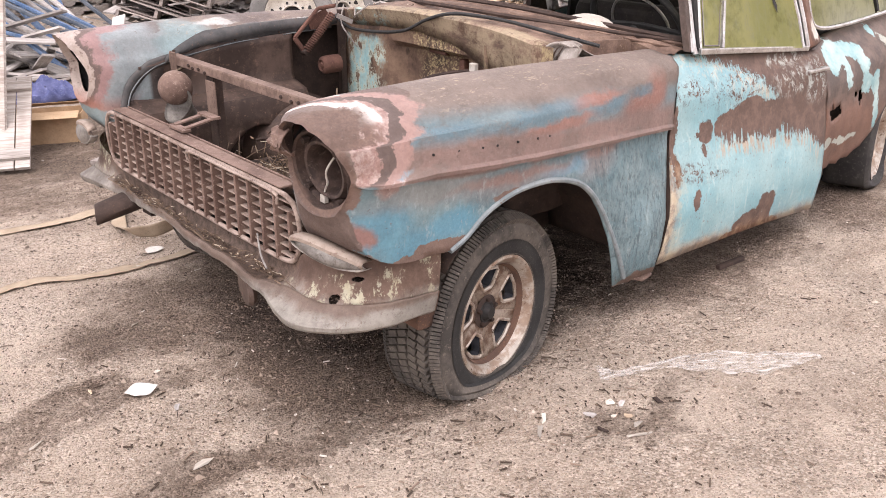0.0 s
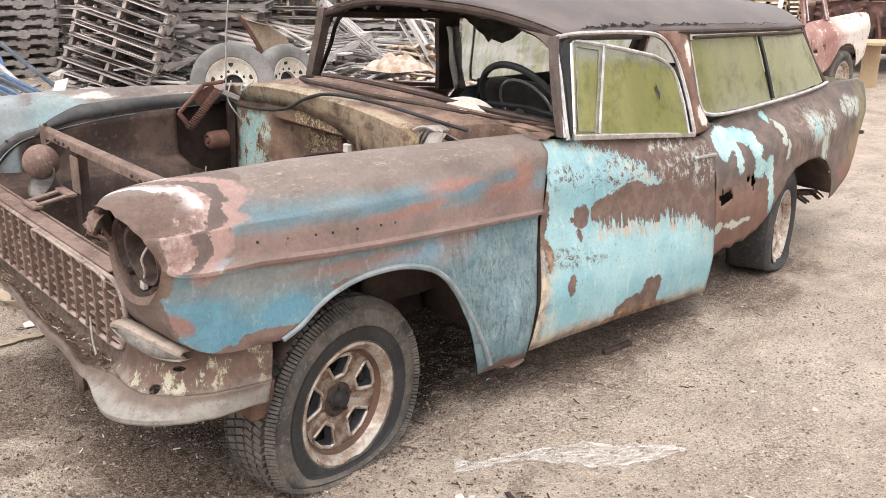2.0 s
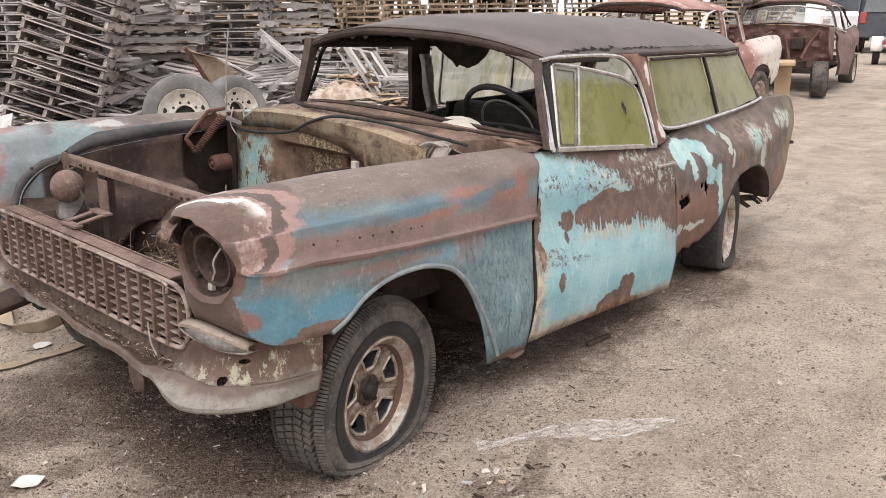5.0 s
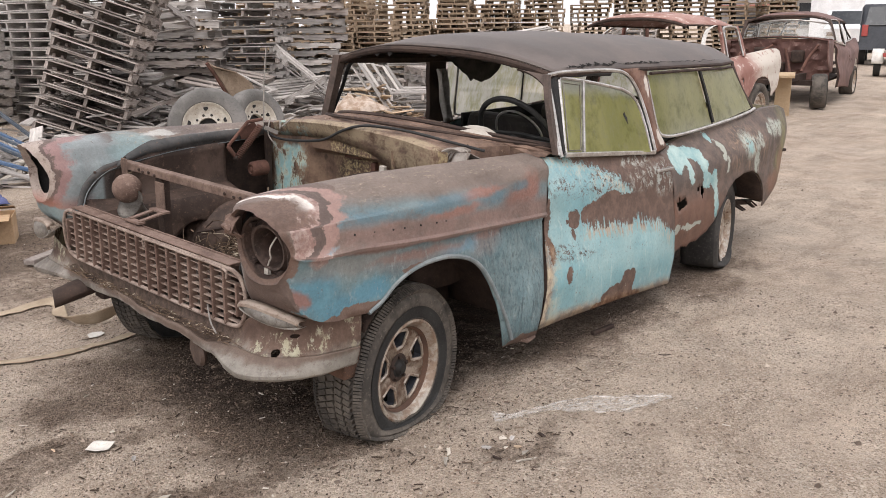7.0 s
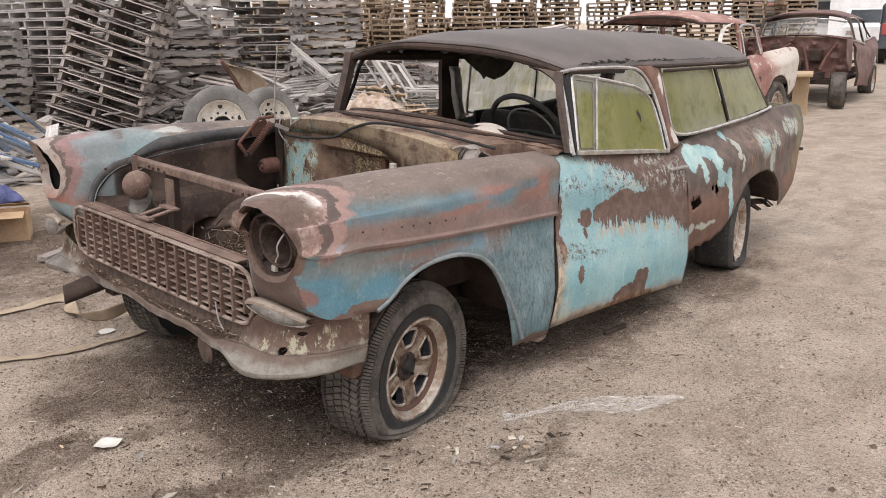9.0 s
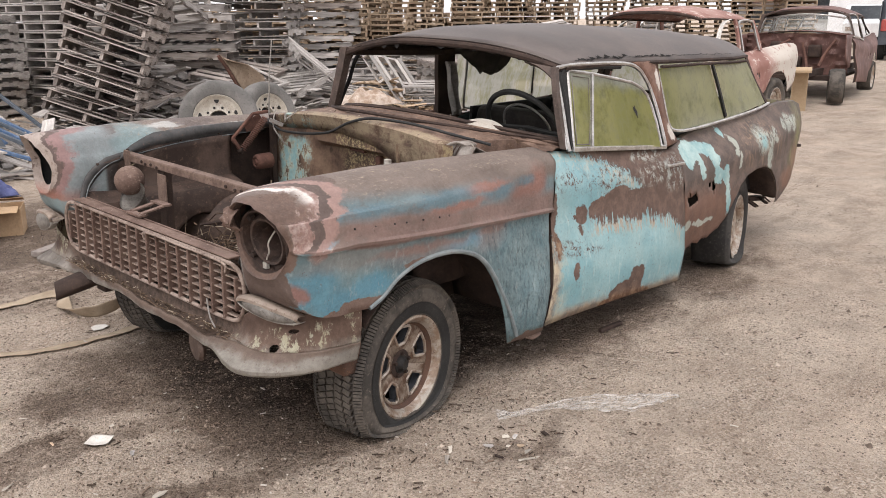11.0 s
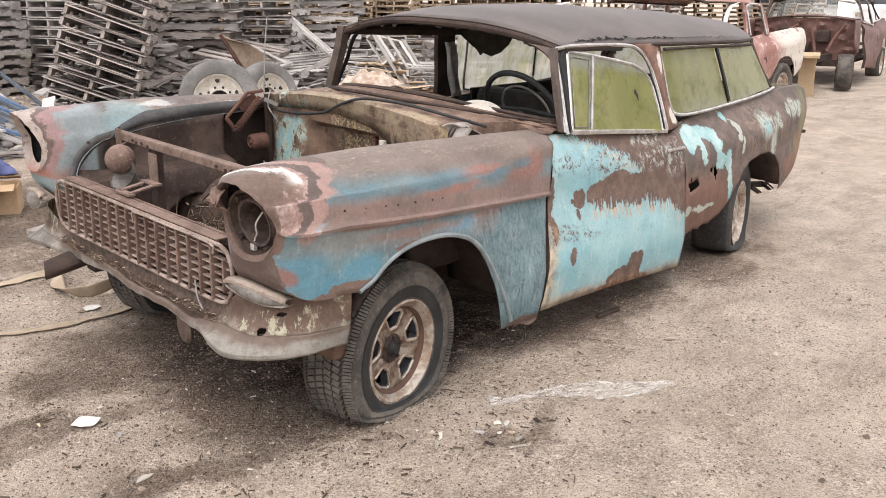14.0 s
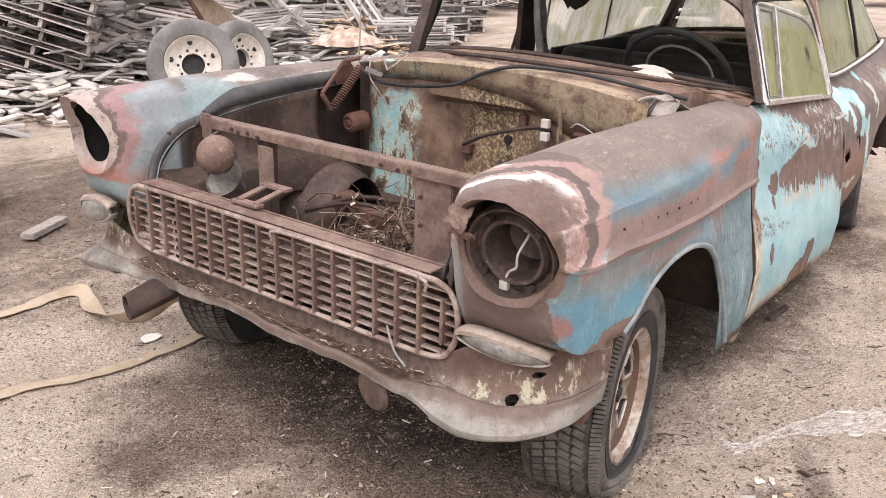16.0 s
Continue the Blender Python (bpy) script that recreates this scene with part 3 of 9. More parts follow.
def car_quarter_mat():
    n = Nodes("quarter_paint")
    w = n.vec("ADD", n.warped((0.17, 0, 0.12), 7), n.vec("MULTIPLY", n.vec("SUBTRACT", n.noise(30, 6, 0.8, colour=True), (0.5, 0.5, 0.5)), (0.06, 0, 0.05)))
    fine, mid = n.noise(75, 5, 0.75), n.noise(12, 6, 0.7)
    run = n.noise(9, 6, 0.8, stretch=(5, 5, 0.4))
    turq = n.mix(n.step(n.noise(6, 5), 0.35, 0.65), (0.2, 0.38, 0.4), (0.37, 0.49, 0.47))
    pale = n.mix(n.noise(9, 5, 0.7), (0.3, 0.39, 0.35), (0.5, 0.47, 0.4))
    col = n.mix(n.step(mid, 0.38, 0.64), (0.09, 0.068, 0.057), (0.14, 0.1, 0.083))
    red = n.blobs([(2.2, 0.42, 0.42, 0.19), (2.0, 0.55, 0.1, 0.08)], w, 0.4)
    col = n.mix(n.math("MULTIPLY", red, 0.75), col, n.mix(mid, (0.12, 0.062, 0.045), (0.21, 0.105, 0.068)))
    a = n.blobs([(2.12, 0.81, 0.1, 0.055), (2.06, 0.79, 0.06, 0.06), (2.25, 0.815, 0.075, 0.045), (2.17, 0.72, 0.035, 0.06), (2.33, 0.745, 0.035, 0.1), (2.37, 0.655, 0.06, 0.04), (2.46, 0.65, 0.04, 0.06), (2.5, 0.53, 0.026, 0.12),
                 (2.56, 0.862, 0.03, 0.024)], w, 0.06)
    b = n.blobs([(2.61, 0.79, 0.03, 0.06), (2.65, 0.71, 0.02, 0.05), (1.975, 0.44, 0.04, 0.026), (2.14, 0.435, 0.11, 0.016), (2.26, 0.425, 0.06, 0.014)], w, 0.1)
    a = n.math("MULTIPLY", a, n.step(n.noise(17, 7, 0.85, stretch=(1.4, 1, 0.6)), 0.34, 0.4))
    streaks = n.math("MULTIPLY", n.blobs([(3.0, 0.76, 0.3, 0.13)], w, 0.5), n.step(run, 0.5, 0.6))
    col = n.mix(n.math("MULTIPLY", streaks, 0.8), col, n.mix(fine, (0.22, 0.11, 0.06), (0.42, 0.32, 0.22)))
    c = n.math("MULTIPLY", n.blobs([(3.0, 0.785, 0.1, 0.075), (3.12, 0.68, 0.05, 0.13), (3.2, 0.8, 0.05, 0.05), (3.48, 0.84, 0.06, 0.06), (3.38, 0.84, 0.03, 0.05), (3.58, 0.84, 0.07, 0.05)], w, 0.3), n.step(n.noise(20, 7, 0.85, stretch=(1.8, 1.8, 0.6)), 0.42, 0.5))
    col = n.mix(a, col, turq)
    col = n.mix(n.math("MULTIPLY", n.math("MAXIMUM", b, c), 0.9), col, pale)
    col = n.mix(n.math("MULTIPLY", n.blobs([(3.0, 0.775, 0.05, 0.04)], w, 0.4), n.math("MULTIPLY", c, 0.8)), col, (0.25, 0.44, 0.45))
    moss = n.blobs([(3.72, 0.72, 0.1, 0.24), (3.6, 0.6, 0.1, 0.1)], w, 0.5)
    col = n.mix(n.math("MULTIPLY", moss, n.math("MULTIPLY", n.step(run, 0.38, 0.55), 0.6)), col, (0.24, 0.24, 0.1))
    tail = n.blobs([(3.66, 0.58, 0.1, 0.13), (3.5, 0.48, 0.15, 0.08)], w, 0.4)
    col = n.mix(n.math("MULTIPLY", tail, 0.6), col, (0.24, 0.12, 0.075))
    col = n.mix(n.math("MULTIPLY", n.step(fine, 0.62, 0.74), 0.5), col, (0.22, 0.15, 0.11))
    col = n.mottle(col, 0.35, 6, 80)
    return n.done(col, 0.6, n.math("ADD", fine, n.math("MULTIPLY", n.math("MAXIMUM", a, c), 1.2)), 0.45, 0.003, 0, 0.35)

def dusty_rust():
    n = Nodes("pan_rust")
    big = n.noise(6, 6, 0.7)
    fine = n.noise(80, 5, 0.75)
    x, y, z = n.xyz(n.warped((0.05, 0.1, 0.03), 9))
    corner = n.step(n.math("ABSOLUTE", y), 0.58, 0.66)
    col = n.mix(n.step(big, 0.36, 0.62), (0.085, 0.053, 0.04), (0.155, 0.102, 0.078))
    shelf = n.mix(n.step(n.noise(40, 6, 0.8), 0.3, 0.7), (0.035, 0.025, 0.02), (0.15, 0.105, 0.08))
    col = n.mix(n.math("MULTIPLY", n.math("SUBTRACT", 1.0, corner), 0.9), col, shelf)
    worn = n.step(n.math("ADD", z, n.math("MULTIPLY", n.math("SUBTRACT", n.noise(10, 7, 0.8), 0.5), 0.16)), 0.51, 0.45)
    col = n.mix(n.math("MULTIPLY", n.math("MULTIPLY", worn, corner), 0.85), col, n.mix(big, (0.16, 0.142, 0.12), (0.3, 0.275, 0.24)))
    yel = n.math("MULTIPLY", n.step(n.noise(8, 7, 0.8, stretch=(1, 1, 0.55)), 0.515, 0.57), n.math("MULTIPLY", corner, n.step(z, 0.45, 0.5)))
    col = n.mix(n.math("MULTIPLY", yel, 0.8), col, n.mix(n.noise(20, 5, 0.7), (0.36, 0.31, 0.16), (0.48, 0.5, 0.43)))
    col = n.mix(n.math("MULTIPLY", n.step(fine, 0.58, 0.7), 0.5), col, (0.1, 0.07, 0.055))
    col = n.mottle(col, 0.4, 7, 70)
    return n.done(col, 0.7, n.math("ADD", fine, big), 0.4, 0.004)


def firewall_mat():
    n = Nodes("firewall_paint")
    w = n.warped((0, 0.16, 0.12), 8)
    x, y, z = n.xyz(w)
    mid = n.noise(10, 6, 0.7)
    fine = n.noise(38, 6, 0.8)
    col = n.mix(n.step(mid, 0.4, 0.62), (0.12, 0.075, 0.055), (0.19, 0.125, 0.085))
    col = n.mix(n.math("MULTIPLY", n.step(n.noise(4, 5, 0.7, stretch=(1, 1.5, 0.7)), 0.5, 0.6), 0.8), col, (0.05, 0.034, 0.027))
    bare = n.math("MULTIPLY", n.step(n.math("ABSOLUTE", n.math("ADD", y, 0.02)), 0.2, 0.1), n.step(n.noise(5, 4), 0.36, 0.5))
    col = n.mix(n.math("MULTIPLY", bare, n.step(n.noise(70, 6, 0.85), 0.5, 0.56)), col, (0.43, 0.34, 0.19))
    col = n.mix(n.math("MULTIPLY", n.step(y, -0.28, -0.34), n.step(fine, 0.42, 0.58)), col, (0.33, 0.26, 0.15))
    t = n.math("MULTIPLY", n.math("MULTIPLY", n.step(y, 0.3, 0.36), n.step(y, 0.58, 0.54)), n.math("MULTIPLY", n.step(z, 0.925, 0.895), n.step(n.noise(9, 7, 0.8, stretch=(1, 1.7, 0.8)), 0.44, 0.48)))
    col = n.mix(t, col, n.mix(n.step(n.noise(9, 7, 0.8, stretch=(1, 1.7, 0.8)), 0.46, 0.56), (0.44, 0.46, 0.36), n.mix(mid, (0.2, 0.4, 0.42), (0.36, 0.5, 0.49))))
    col = n.mottle(col, 0.55, 7, 60)
    return n.done(col, 0.75, fine, 0.4, 0.004)


def cowl_mat():
    n = Nodes("cowl_paint")
    mid, fine = n.noise(7, 6, 0.7), n.noise(55, 6, 0.8)
    x, y, z = n.xyz(n.warped((0.05, 0.14, 0.05), 9))
    col = n.mix(n.step(mid, 0.4, 0.62), (0.11, 0.07, 0.053), (0.2, 0.132, 0.098))
    face = n.step(n.math("ADD", x, n.math("MULTIPLY", z, -0.3)), 0.175, 0.14)
    cream = n.math("MULTIPLY", face, n.step(n.noise(6, 7, 0.75, stretch=(1, 0.6, 1.4)), 0.4, 0.56))
    col = n.mix(n.math("MULTIPLY", cream, n.step(n.noise(22, 7, 0.85), 0.36, 0.5)), col, n.mix(fine, (0.22, 0.16, 0.105), (0.38, 0.31, 0.21)))
    teal = n.math("MULTIPLY", n.math("MULTIPLY", n.step(y, 0.22, 0.36), face), n.step(n.noise(12, 7, 0.8), 0.53, 0.58))
    col = n.mix(n.math("MULTIPLY", teal, 0.8), col, n.mix(mid, (0.2, 0.4, 0.4), (0.42, 0.5, 0.44)))
    col = n.mix(n.math("MULTIPLY", n.step(n.noise(15, 7, 0.8, stretch=(1, 1, 0.5)), 0.54, 0.62), 0.75), col, (0.1, 0.058, 0.038))
    col = n.mix(n.math("MULTIPLY", n.step(fine, 0.58, 0.66), 0.6), col, (0.32, 0.24, 0.17))
    col = n.mottle(col, 0.45, 7, 60)
    return n.done(col, 0.7, n.math("ADD", fine, mid), 0.5, 0.004)


def roof_mat():
    n = Nodes("roof_rust")
    mid = n.noise(3, 6, 0.65)
    fine = n.noise(70, 5, 0.7)
    col = n.mix(n.step(mid, 0.36, 0.64), (0.075, 0.06, 0.054), (0.115, 0.093, 0.083))
    col = n.mix(n.math("MULTIPLY", n.step(fine, 0.58, 0.72), 0.6), col, (0.16, 0.125, 0.105))
    streak = n.noise(6, 5, 0.7, stretch=(0.3, 4, 1))
    col = n.mix(n.math("MULTIPLY", n.step(streak, 0.62, 0.72), 0.3), col, (0.25, 0.21, 0.18))
    col = n.mottle(col, 0.3, 3, 60)
    return n.done(col, n.math("ADD", 0.38, n.math("MULTIPLY", mid, 0.3)), fine, 0.2, 0.003, 0, 0.4)


def mossy_glass():
    n = Nodes("mossy_glass")
    g = n.noise(5, 5, 0.7, stretch=(1.5, 1.5, 0.5))
    runs = n.noise(9, 6, 0.75, stretch=(4, 4, 0.4))
    x, y, z = n.xyz(n.warped((0.1, 0.1, 0.12), 5))
    col = n.mix(n.step(g, 0.35, 0.65), (0.31, 0.305, 0.045), (0.43, 0.415, 0.11))
    col = n.mix(n.math("MULTIPLY", n.step(runs, 0.48, 0.68), 0.7), col, (0.34, 0.34, 0.2))
    col = n.mix(n.math("MULTIPLY", n.step(x, 1.9, 2.3), 0.6), col, n.mix(n.step(z, 1.02, 0.9), (0.56, 0.55, 0.31), (0.68, 0.67, 0.53)))
    crest = n.math("ADD", z, n.math("MULTIPLY", n.math("SUBTRACT", n.xyz()[0], 1.1), 0.12))
    # moss-free top band, its grey reflection painted into the colour
    clear_sheen = n.math("MULTIPLY", n.step(crest, 1.19, 1.25), n.step(x, 1.95, 1.85))
    col = n.mix(n.math("MULTIPLY", clear_sheen, 0.75), col, (0.4, 0.42, 0.4))
    col = n.mix(n.math("MULTIPLY", n.step(n.noise(13, 6, 0.8, stretch=(5, 5, 0.3)), 0.54, 0.66), 0.6), col, (0.19, 0.19, 0.06))
    n.done(col, 0.2, n.noise(60, 4), 0.06, 0.002, 0, 0.5)
    tl = n.t.nodes.new("ShaderNodeBsdfTranslucent")
    n.put(tl.inputs["Color"], n.mix(0.6, col, (0.75, 0.76, 0.62)))
    tr = n.t.nodes.new("ShaderNodeBsdfTransparent")
    m1, m2 = n.t.nodes.new("ShaderNodeMixShader"), n.t.nodes.new("ShaderNodeMixShader")
    n.put(m1.inputs[0], 0.6)
    n.t.links.new(n.bsdf.outputs[0], m1.inputs[1])
    n.t.links.new(tl.outputs[0], m1.inputs[2])
    n.put(m2.inputs[0], n.math("MULTIPLY", n.step(n.noise(7, 5, 0.7), 0.45, 0.7), 0.35))
    n.t.links.new(m1.outputs[0], m2.inputs[1])
    n.t.links.new(tr.outputs[0], m2.inputs[2])
    n.t.links.new(m2.outputs[0], n.t.nodes["Material Output"].inputs["Surface"])
    return n.mat


def clear_glass():
    n = Nodes("dusty_glass")
    d = n.noise(4, 5, 0.7)
    col = n.mix(n.step(d, 0.4, 0.7), (0.75, 0.77, 0.74), (0.6, 0.6, 0.52))
    n.done(col, 0.15, None, 0, 0, 0, 0.5)
    tr, m = n.t.nodes.new("ShaderNodeBsdfTransparent"), n.t.nodes.new("ShaderNodeMixShader")
    n.put(m.inputs[0], n.math("ADD", 0.7, n.math("MULTIPLY", d, 0.3)))
    n.t.links.new(n.bsdf.outputs[0], m.inputs[1])
    n.t.links.new(tr.outputs[0], m.inputs[2])
    n.t.links.new(m.outputs[0], n.t.nodes["Material Output"].inputs["Surface"])
    return n.mat


def clouded_glass():
    n = Nodes("clouded_glass")
    x, y, z = n.xyz(n.warped((0.06, 0.06, 0.08), 7))
    moss = n.math("MULTIPLY", n.step(n.noise(6, 6, 0.75, stretch=(2, 2, 0.5)), 0.4, 0.6), 0.8)
    col = n.mix(moss, (0.7, 0.7, 0.62), (0.42, 0.43, 0.22))
    n.done(col, 0.25, None, 0, 0, 0, 0.5)
    tl, tr = n.t.nodes.new("ShaderNodeBsdfTranslucent"), n.t.nodes.new("ShaderNodeBsdfTransparent")
    n.put(tl.inputs["Color"], col)
    m1, m2 = n.t.nodes.new("ShaderNodeMixShader"), n.t.nodes.new("ShaderNodeMixShader")
    n.put(m1.inputs[0], 0.8)
    n.t.links.new(n.bsdf.outputs[0], m1.inputs[1])
    n.t.links.new(tl.outputs[0], m1.inputs[2])
    n.put(m2.inputs[0], 0.35)
    n.t.links.new(m1.outputs[0], m2.inputs[1])
    n.t.links.new(tr.outputs[0], m2.inputs[2])
    n.t.links.new(m2.outputs[0], n.t.nodes["Material Output"].inputs["Surface"])
    return n.mat


def dirt_and_shade(n):
    """Where dark damp dirt and bark crumbs lie before the wreck's nose and along old ruts, with the shade under the
    wreck painted in.
    """
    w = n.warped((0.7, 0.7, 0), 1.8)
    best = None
    # the first two ellipses paint the shade beneath the wagon
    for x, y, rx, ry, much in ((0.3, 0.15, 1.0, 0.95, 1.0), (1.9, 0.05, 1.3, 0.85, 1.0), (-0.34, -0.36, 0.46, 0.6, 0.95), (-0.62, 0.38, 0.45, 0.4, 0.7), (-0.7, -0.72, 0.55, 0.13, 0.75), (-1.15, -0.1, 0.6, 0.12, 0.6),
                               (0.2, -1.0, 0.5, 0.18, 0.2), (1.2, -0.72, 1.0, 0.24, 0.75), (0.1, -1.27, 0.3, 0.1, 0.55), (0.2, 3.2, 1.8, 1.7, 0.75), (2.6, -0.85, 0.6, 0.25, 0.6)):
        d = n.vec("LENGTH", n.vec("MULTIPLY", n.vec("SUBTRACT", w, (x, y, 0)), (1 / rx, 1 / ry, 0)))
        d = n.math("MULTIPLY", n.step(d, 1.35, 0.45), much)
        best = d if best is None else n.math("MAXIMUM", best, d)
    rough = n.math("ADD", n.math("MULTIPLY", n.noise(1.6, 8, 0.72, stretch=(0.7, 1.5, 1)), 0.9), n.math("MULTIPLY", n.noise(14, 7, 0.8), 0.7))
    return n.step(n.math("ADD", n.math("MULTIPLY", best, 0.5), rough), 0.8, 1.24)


def ground_mat():
    n = Nodes("gravel_ground")
    big = n.noise(0.7, 5, 0.6)
    ruts = n.noise(1.3, 7, 0.7, stretch=(0.45, 1.7, 1))
    mid = n.noise(4, 7, 0.75)
    fine = n.noise(36, 7, 0.8)

    def cells(scale):
        v = n.t.nodes.new("ShaderNodeTexVoronoi")
        v.inputs["Scale"].default_value = scale
        n.put(v.inputs["Vector"], n.warped((0.012, 0.012, 0), 50))
        return v.outputs["Distance"], n.xyz(v.outputs["Color"])[0]

    d1, r1 = cells(60)
    d2, r2 = cells(170)
    stony = n.step(n.noise(2.3, 6, 0.75), 0.38, 0.62)
    col = n.mix(n.step(mid, 0.34, 0.66), (0.405, 0.315, 0.243), (0.55, 0.45, 0.362))
    col = n.mix(n.math("MULTIPLY", n.step(big, 0.42, 0.66), 0.6), col, (0.63, 0.535, 0.44))
    col = n.mix(n.math("MULTIPLY", n.step(ruts, 0.5, 0.68), 0.65), col, (0.27, 0.2, 0.148))
    col = n.mix(n.math("MULTIPLY", n.step(r2, 0.4, 0.95), n.math("ADD", 0.4, n.math("MULTIPLY", stony, 0.4))), col, (0.66, 0.565, 0.475))
    col = n.mix(n.math("MULTIPLY", n.step(r2, 0.3, 0.05), n.math("ADD", 0.28, n.math("MULTIPLY", stony, 0.35))), col, (0.2, 0.16, 0.12))
    col = n.mix(n.math("MULTIPLY", n.math("MULTIPLY", n.step(r1, 0.76, 0.92), stony), n.step(d1, 0.5, 0.3)), col, (0.64, 0.56, 0.475))
    # dirt patches and the wagon's painted shade darken the ground together
    damp_shade = dirt_and_shade(n)
    col = n.mix(n.math("MULTIPLY", damp_shade, 0.85), col, n.mix(n.step(n.math("ADD", n.math("MULTIPLY", r2, 0.5), n.math("MULTIPLY", fine, 0.6)), 0.35, 0.85), (0.07, 0.047, 0.034), (0.21, 0.152, 0.112)))
    # shade under the wagon's front painted as near-black soil
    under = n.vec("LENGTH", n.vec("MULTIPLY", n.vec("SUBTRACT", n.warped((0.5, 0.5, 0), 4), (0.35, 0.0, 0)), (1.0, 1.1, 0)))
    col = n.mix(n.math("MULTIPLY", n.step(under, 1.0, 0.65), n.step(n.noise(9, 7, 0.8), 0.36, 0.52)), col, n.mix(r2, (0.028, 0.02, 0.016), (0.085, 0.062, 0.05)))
    col = n.mix(n.math("MULTIPLY", n.step(fine, 0.54, 0.66), 0.38), col, (0.16, 0.116, 0.085))
    h = n.math("ADD", fine, n.math("MULTIPLY", n.math("MULTIPLY", n.math("SUBTRACT", 0.6, d1), 0.9), stony))
    h = n.math("ADD", h, n.math("MULTIPLY", n.math("SUBTRACT", 0.6, d2), 0.5))
    h = n.math("ADD", h, n.math("MULTIPLY", mid, 1.2))
    col = n.mottle(col, 0.45, 3, 55)
    return n.done(col, 0.95, h, 1.0, 0.018, 0, 0.2)


def stone_mat():
    n = Nodes("gravel_stones")
    r = n.random(True)
    col = n.mix(n.step(r, 0.1, 0.95), (0.12, 0.09, 0.07), (0.48, 0.4, 0.33))
    # stones darken with the ground's dirt and painted shade
    col = n.mix(n.math("MULTIPLY", dirt_and_shade(n), 0.75), col, n.mix(r, (0.07, 0.048, 0.035), (0.24, 0.175, 0.13)))
    return n.done(col, 0.9, n.noise(90, 3), 0.3, 0.002)


FENDER, FENDER_FAR, DOOR, QUARTER, PAN, FIREWALL, COWL, ROOF = car_fender_mat(), car_fender_mat(True), car_door_mat(), car_quarter_mat(), dusty_rust(), firewall_mat(), cowl_mat(), roof_mat()
MOSS_GLASS, CLOUD_GLASS, GLASS, GROUND, STONES = mossy_glass(), clouded_glass(), clear_glass(), ground_mat(), stone_mat()

# ---- ground ----
def axis(lo, hi, step, far):
    pts = [lo + step * i for i in range(int(round((hi - lo) / step)) + 1)]
    d, a, b = step * 1.5, lo, hi
    while b < far:
        a, b = a - d, b + d
        pts = [a] + pts + [b]
        d *= 1.35
    return pts


def ground_height(x, y):
    near = max(0.0, 1 - math.hypot(x, y) / 14)
    rise = 0.014 * min(max(0.0, x - 3.0), 16.0)
    h = 0.012 * noise.noise((x * 1.7, y * 1.7, 0)) + 0.006 * noise.noise((x * 6, y * 6, 3)) + 0.004 * noise.noise((x * 17, y * 17, 7))
    return h * near + rise


gx, gy = axis(-4.0, 5.0, 0.045, 700), axis(-4.0, 5.0, 0.045, 700)
me = bpy.data.meshes.new("ground")
nx, ny = len(gx), len(gy)
me.from_pydata([(x, y, ground_height(x, y)) for y in gy for x in gx], [],
               [(j * nx + i, j * nx + i + 1, (j + 1) * nx + i + 1, (j + 1) * nx + i) for j in range(ny - 1) for i in range(nx - 1)])
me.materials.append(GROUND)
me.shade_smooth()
tagged(new("ground", me), "pale brown gravel and dirt yard with dark damp patches and shade painted under the wagon", "ground", kind="structure")


def gravel():
    rnd = random.Random(5)
    verts, faces = [], []
    for k in range(170000):
        x, y = (rnd.uniform(-2.2, 2.6), rnd.uniform(-2.2, 2.4)) if k % 3 else (rnd.uniform(-2.5, 6), rnd.uniform(-2.5, 5))
        s = 0.0022 + 0.0046 * rnd.random() ** 3 + (0.011 * rnd.random() ** 2 if k % 110 == 0 else 0)
        z = ground_height(x, y)
        b = len(verts)
        c, q = math.cos(k), math.sin(k)
        for dx, dy, dz in ((1, 0, 0), (0, 1, 0), (-1, 0, 0), (0, -1, 0), (0.2, 0.1, 0.75)):
            e = s * rnd.uniform(0.7, 1.5)
            verts.append((x + e * (dx * c - dy * q), y + e * (dx * q + dy * c), z + e * dz - 0.001))
        faces += [(b, b + 1, b + 4), (b + 1, b + 2, b + 4), (b + 2, b + 3, b + 4), (b + 3, b, b + 4)]
    me = bpy.data.meshes.new("gravel")
    me.from_pydata(verts, [], faces)
    me.materials.append(STONES)
    tagged(new("gravel", me), "loose pale gravel stones scattered over the dirt", "gravel", kind="stuff")


gravel()

# ---- the wrecked station wagon ----
CAR = pose(0, 0.02, 0, 2.5, 0, 0)


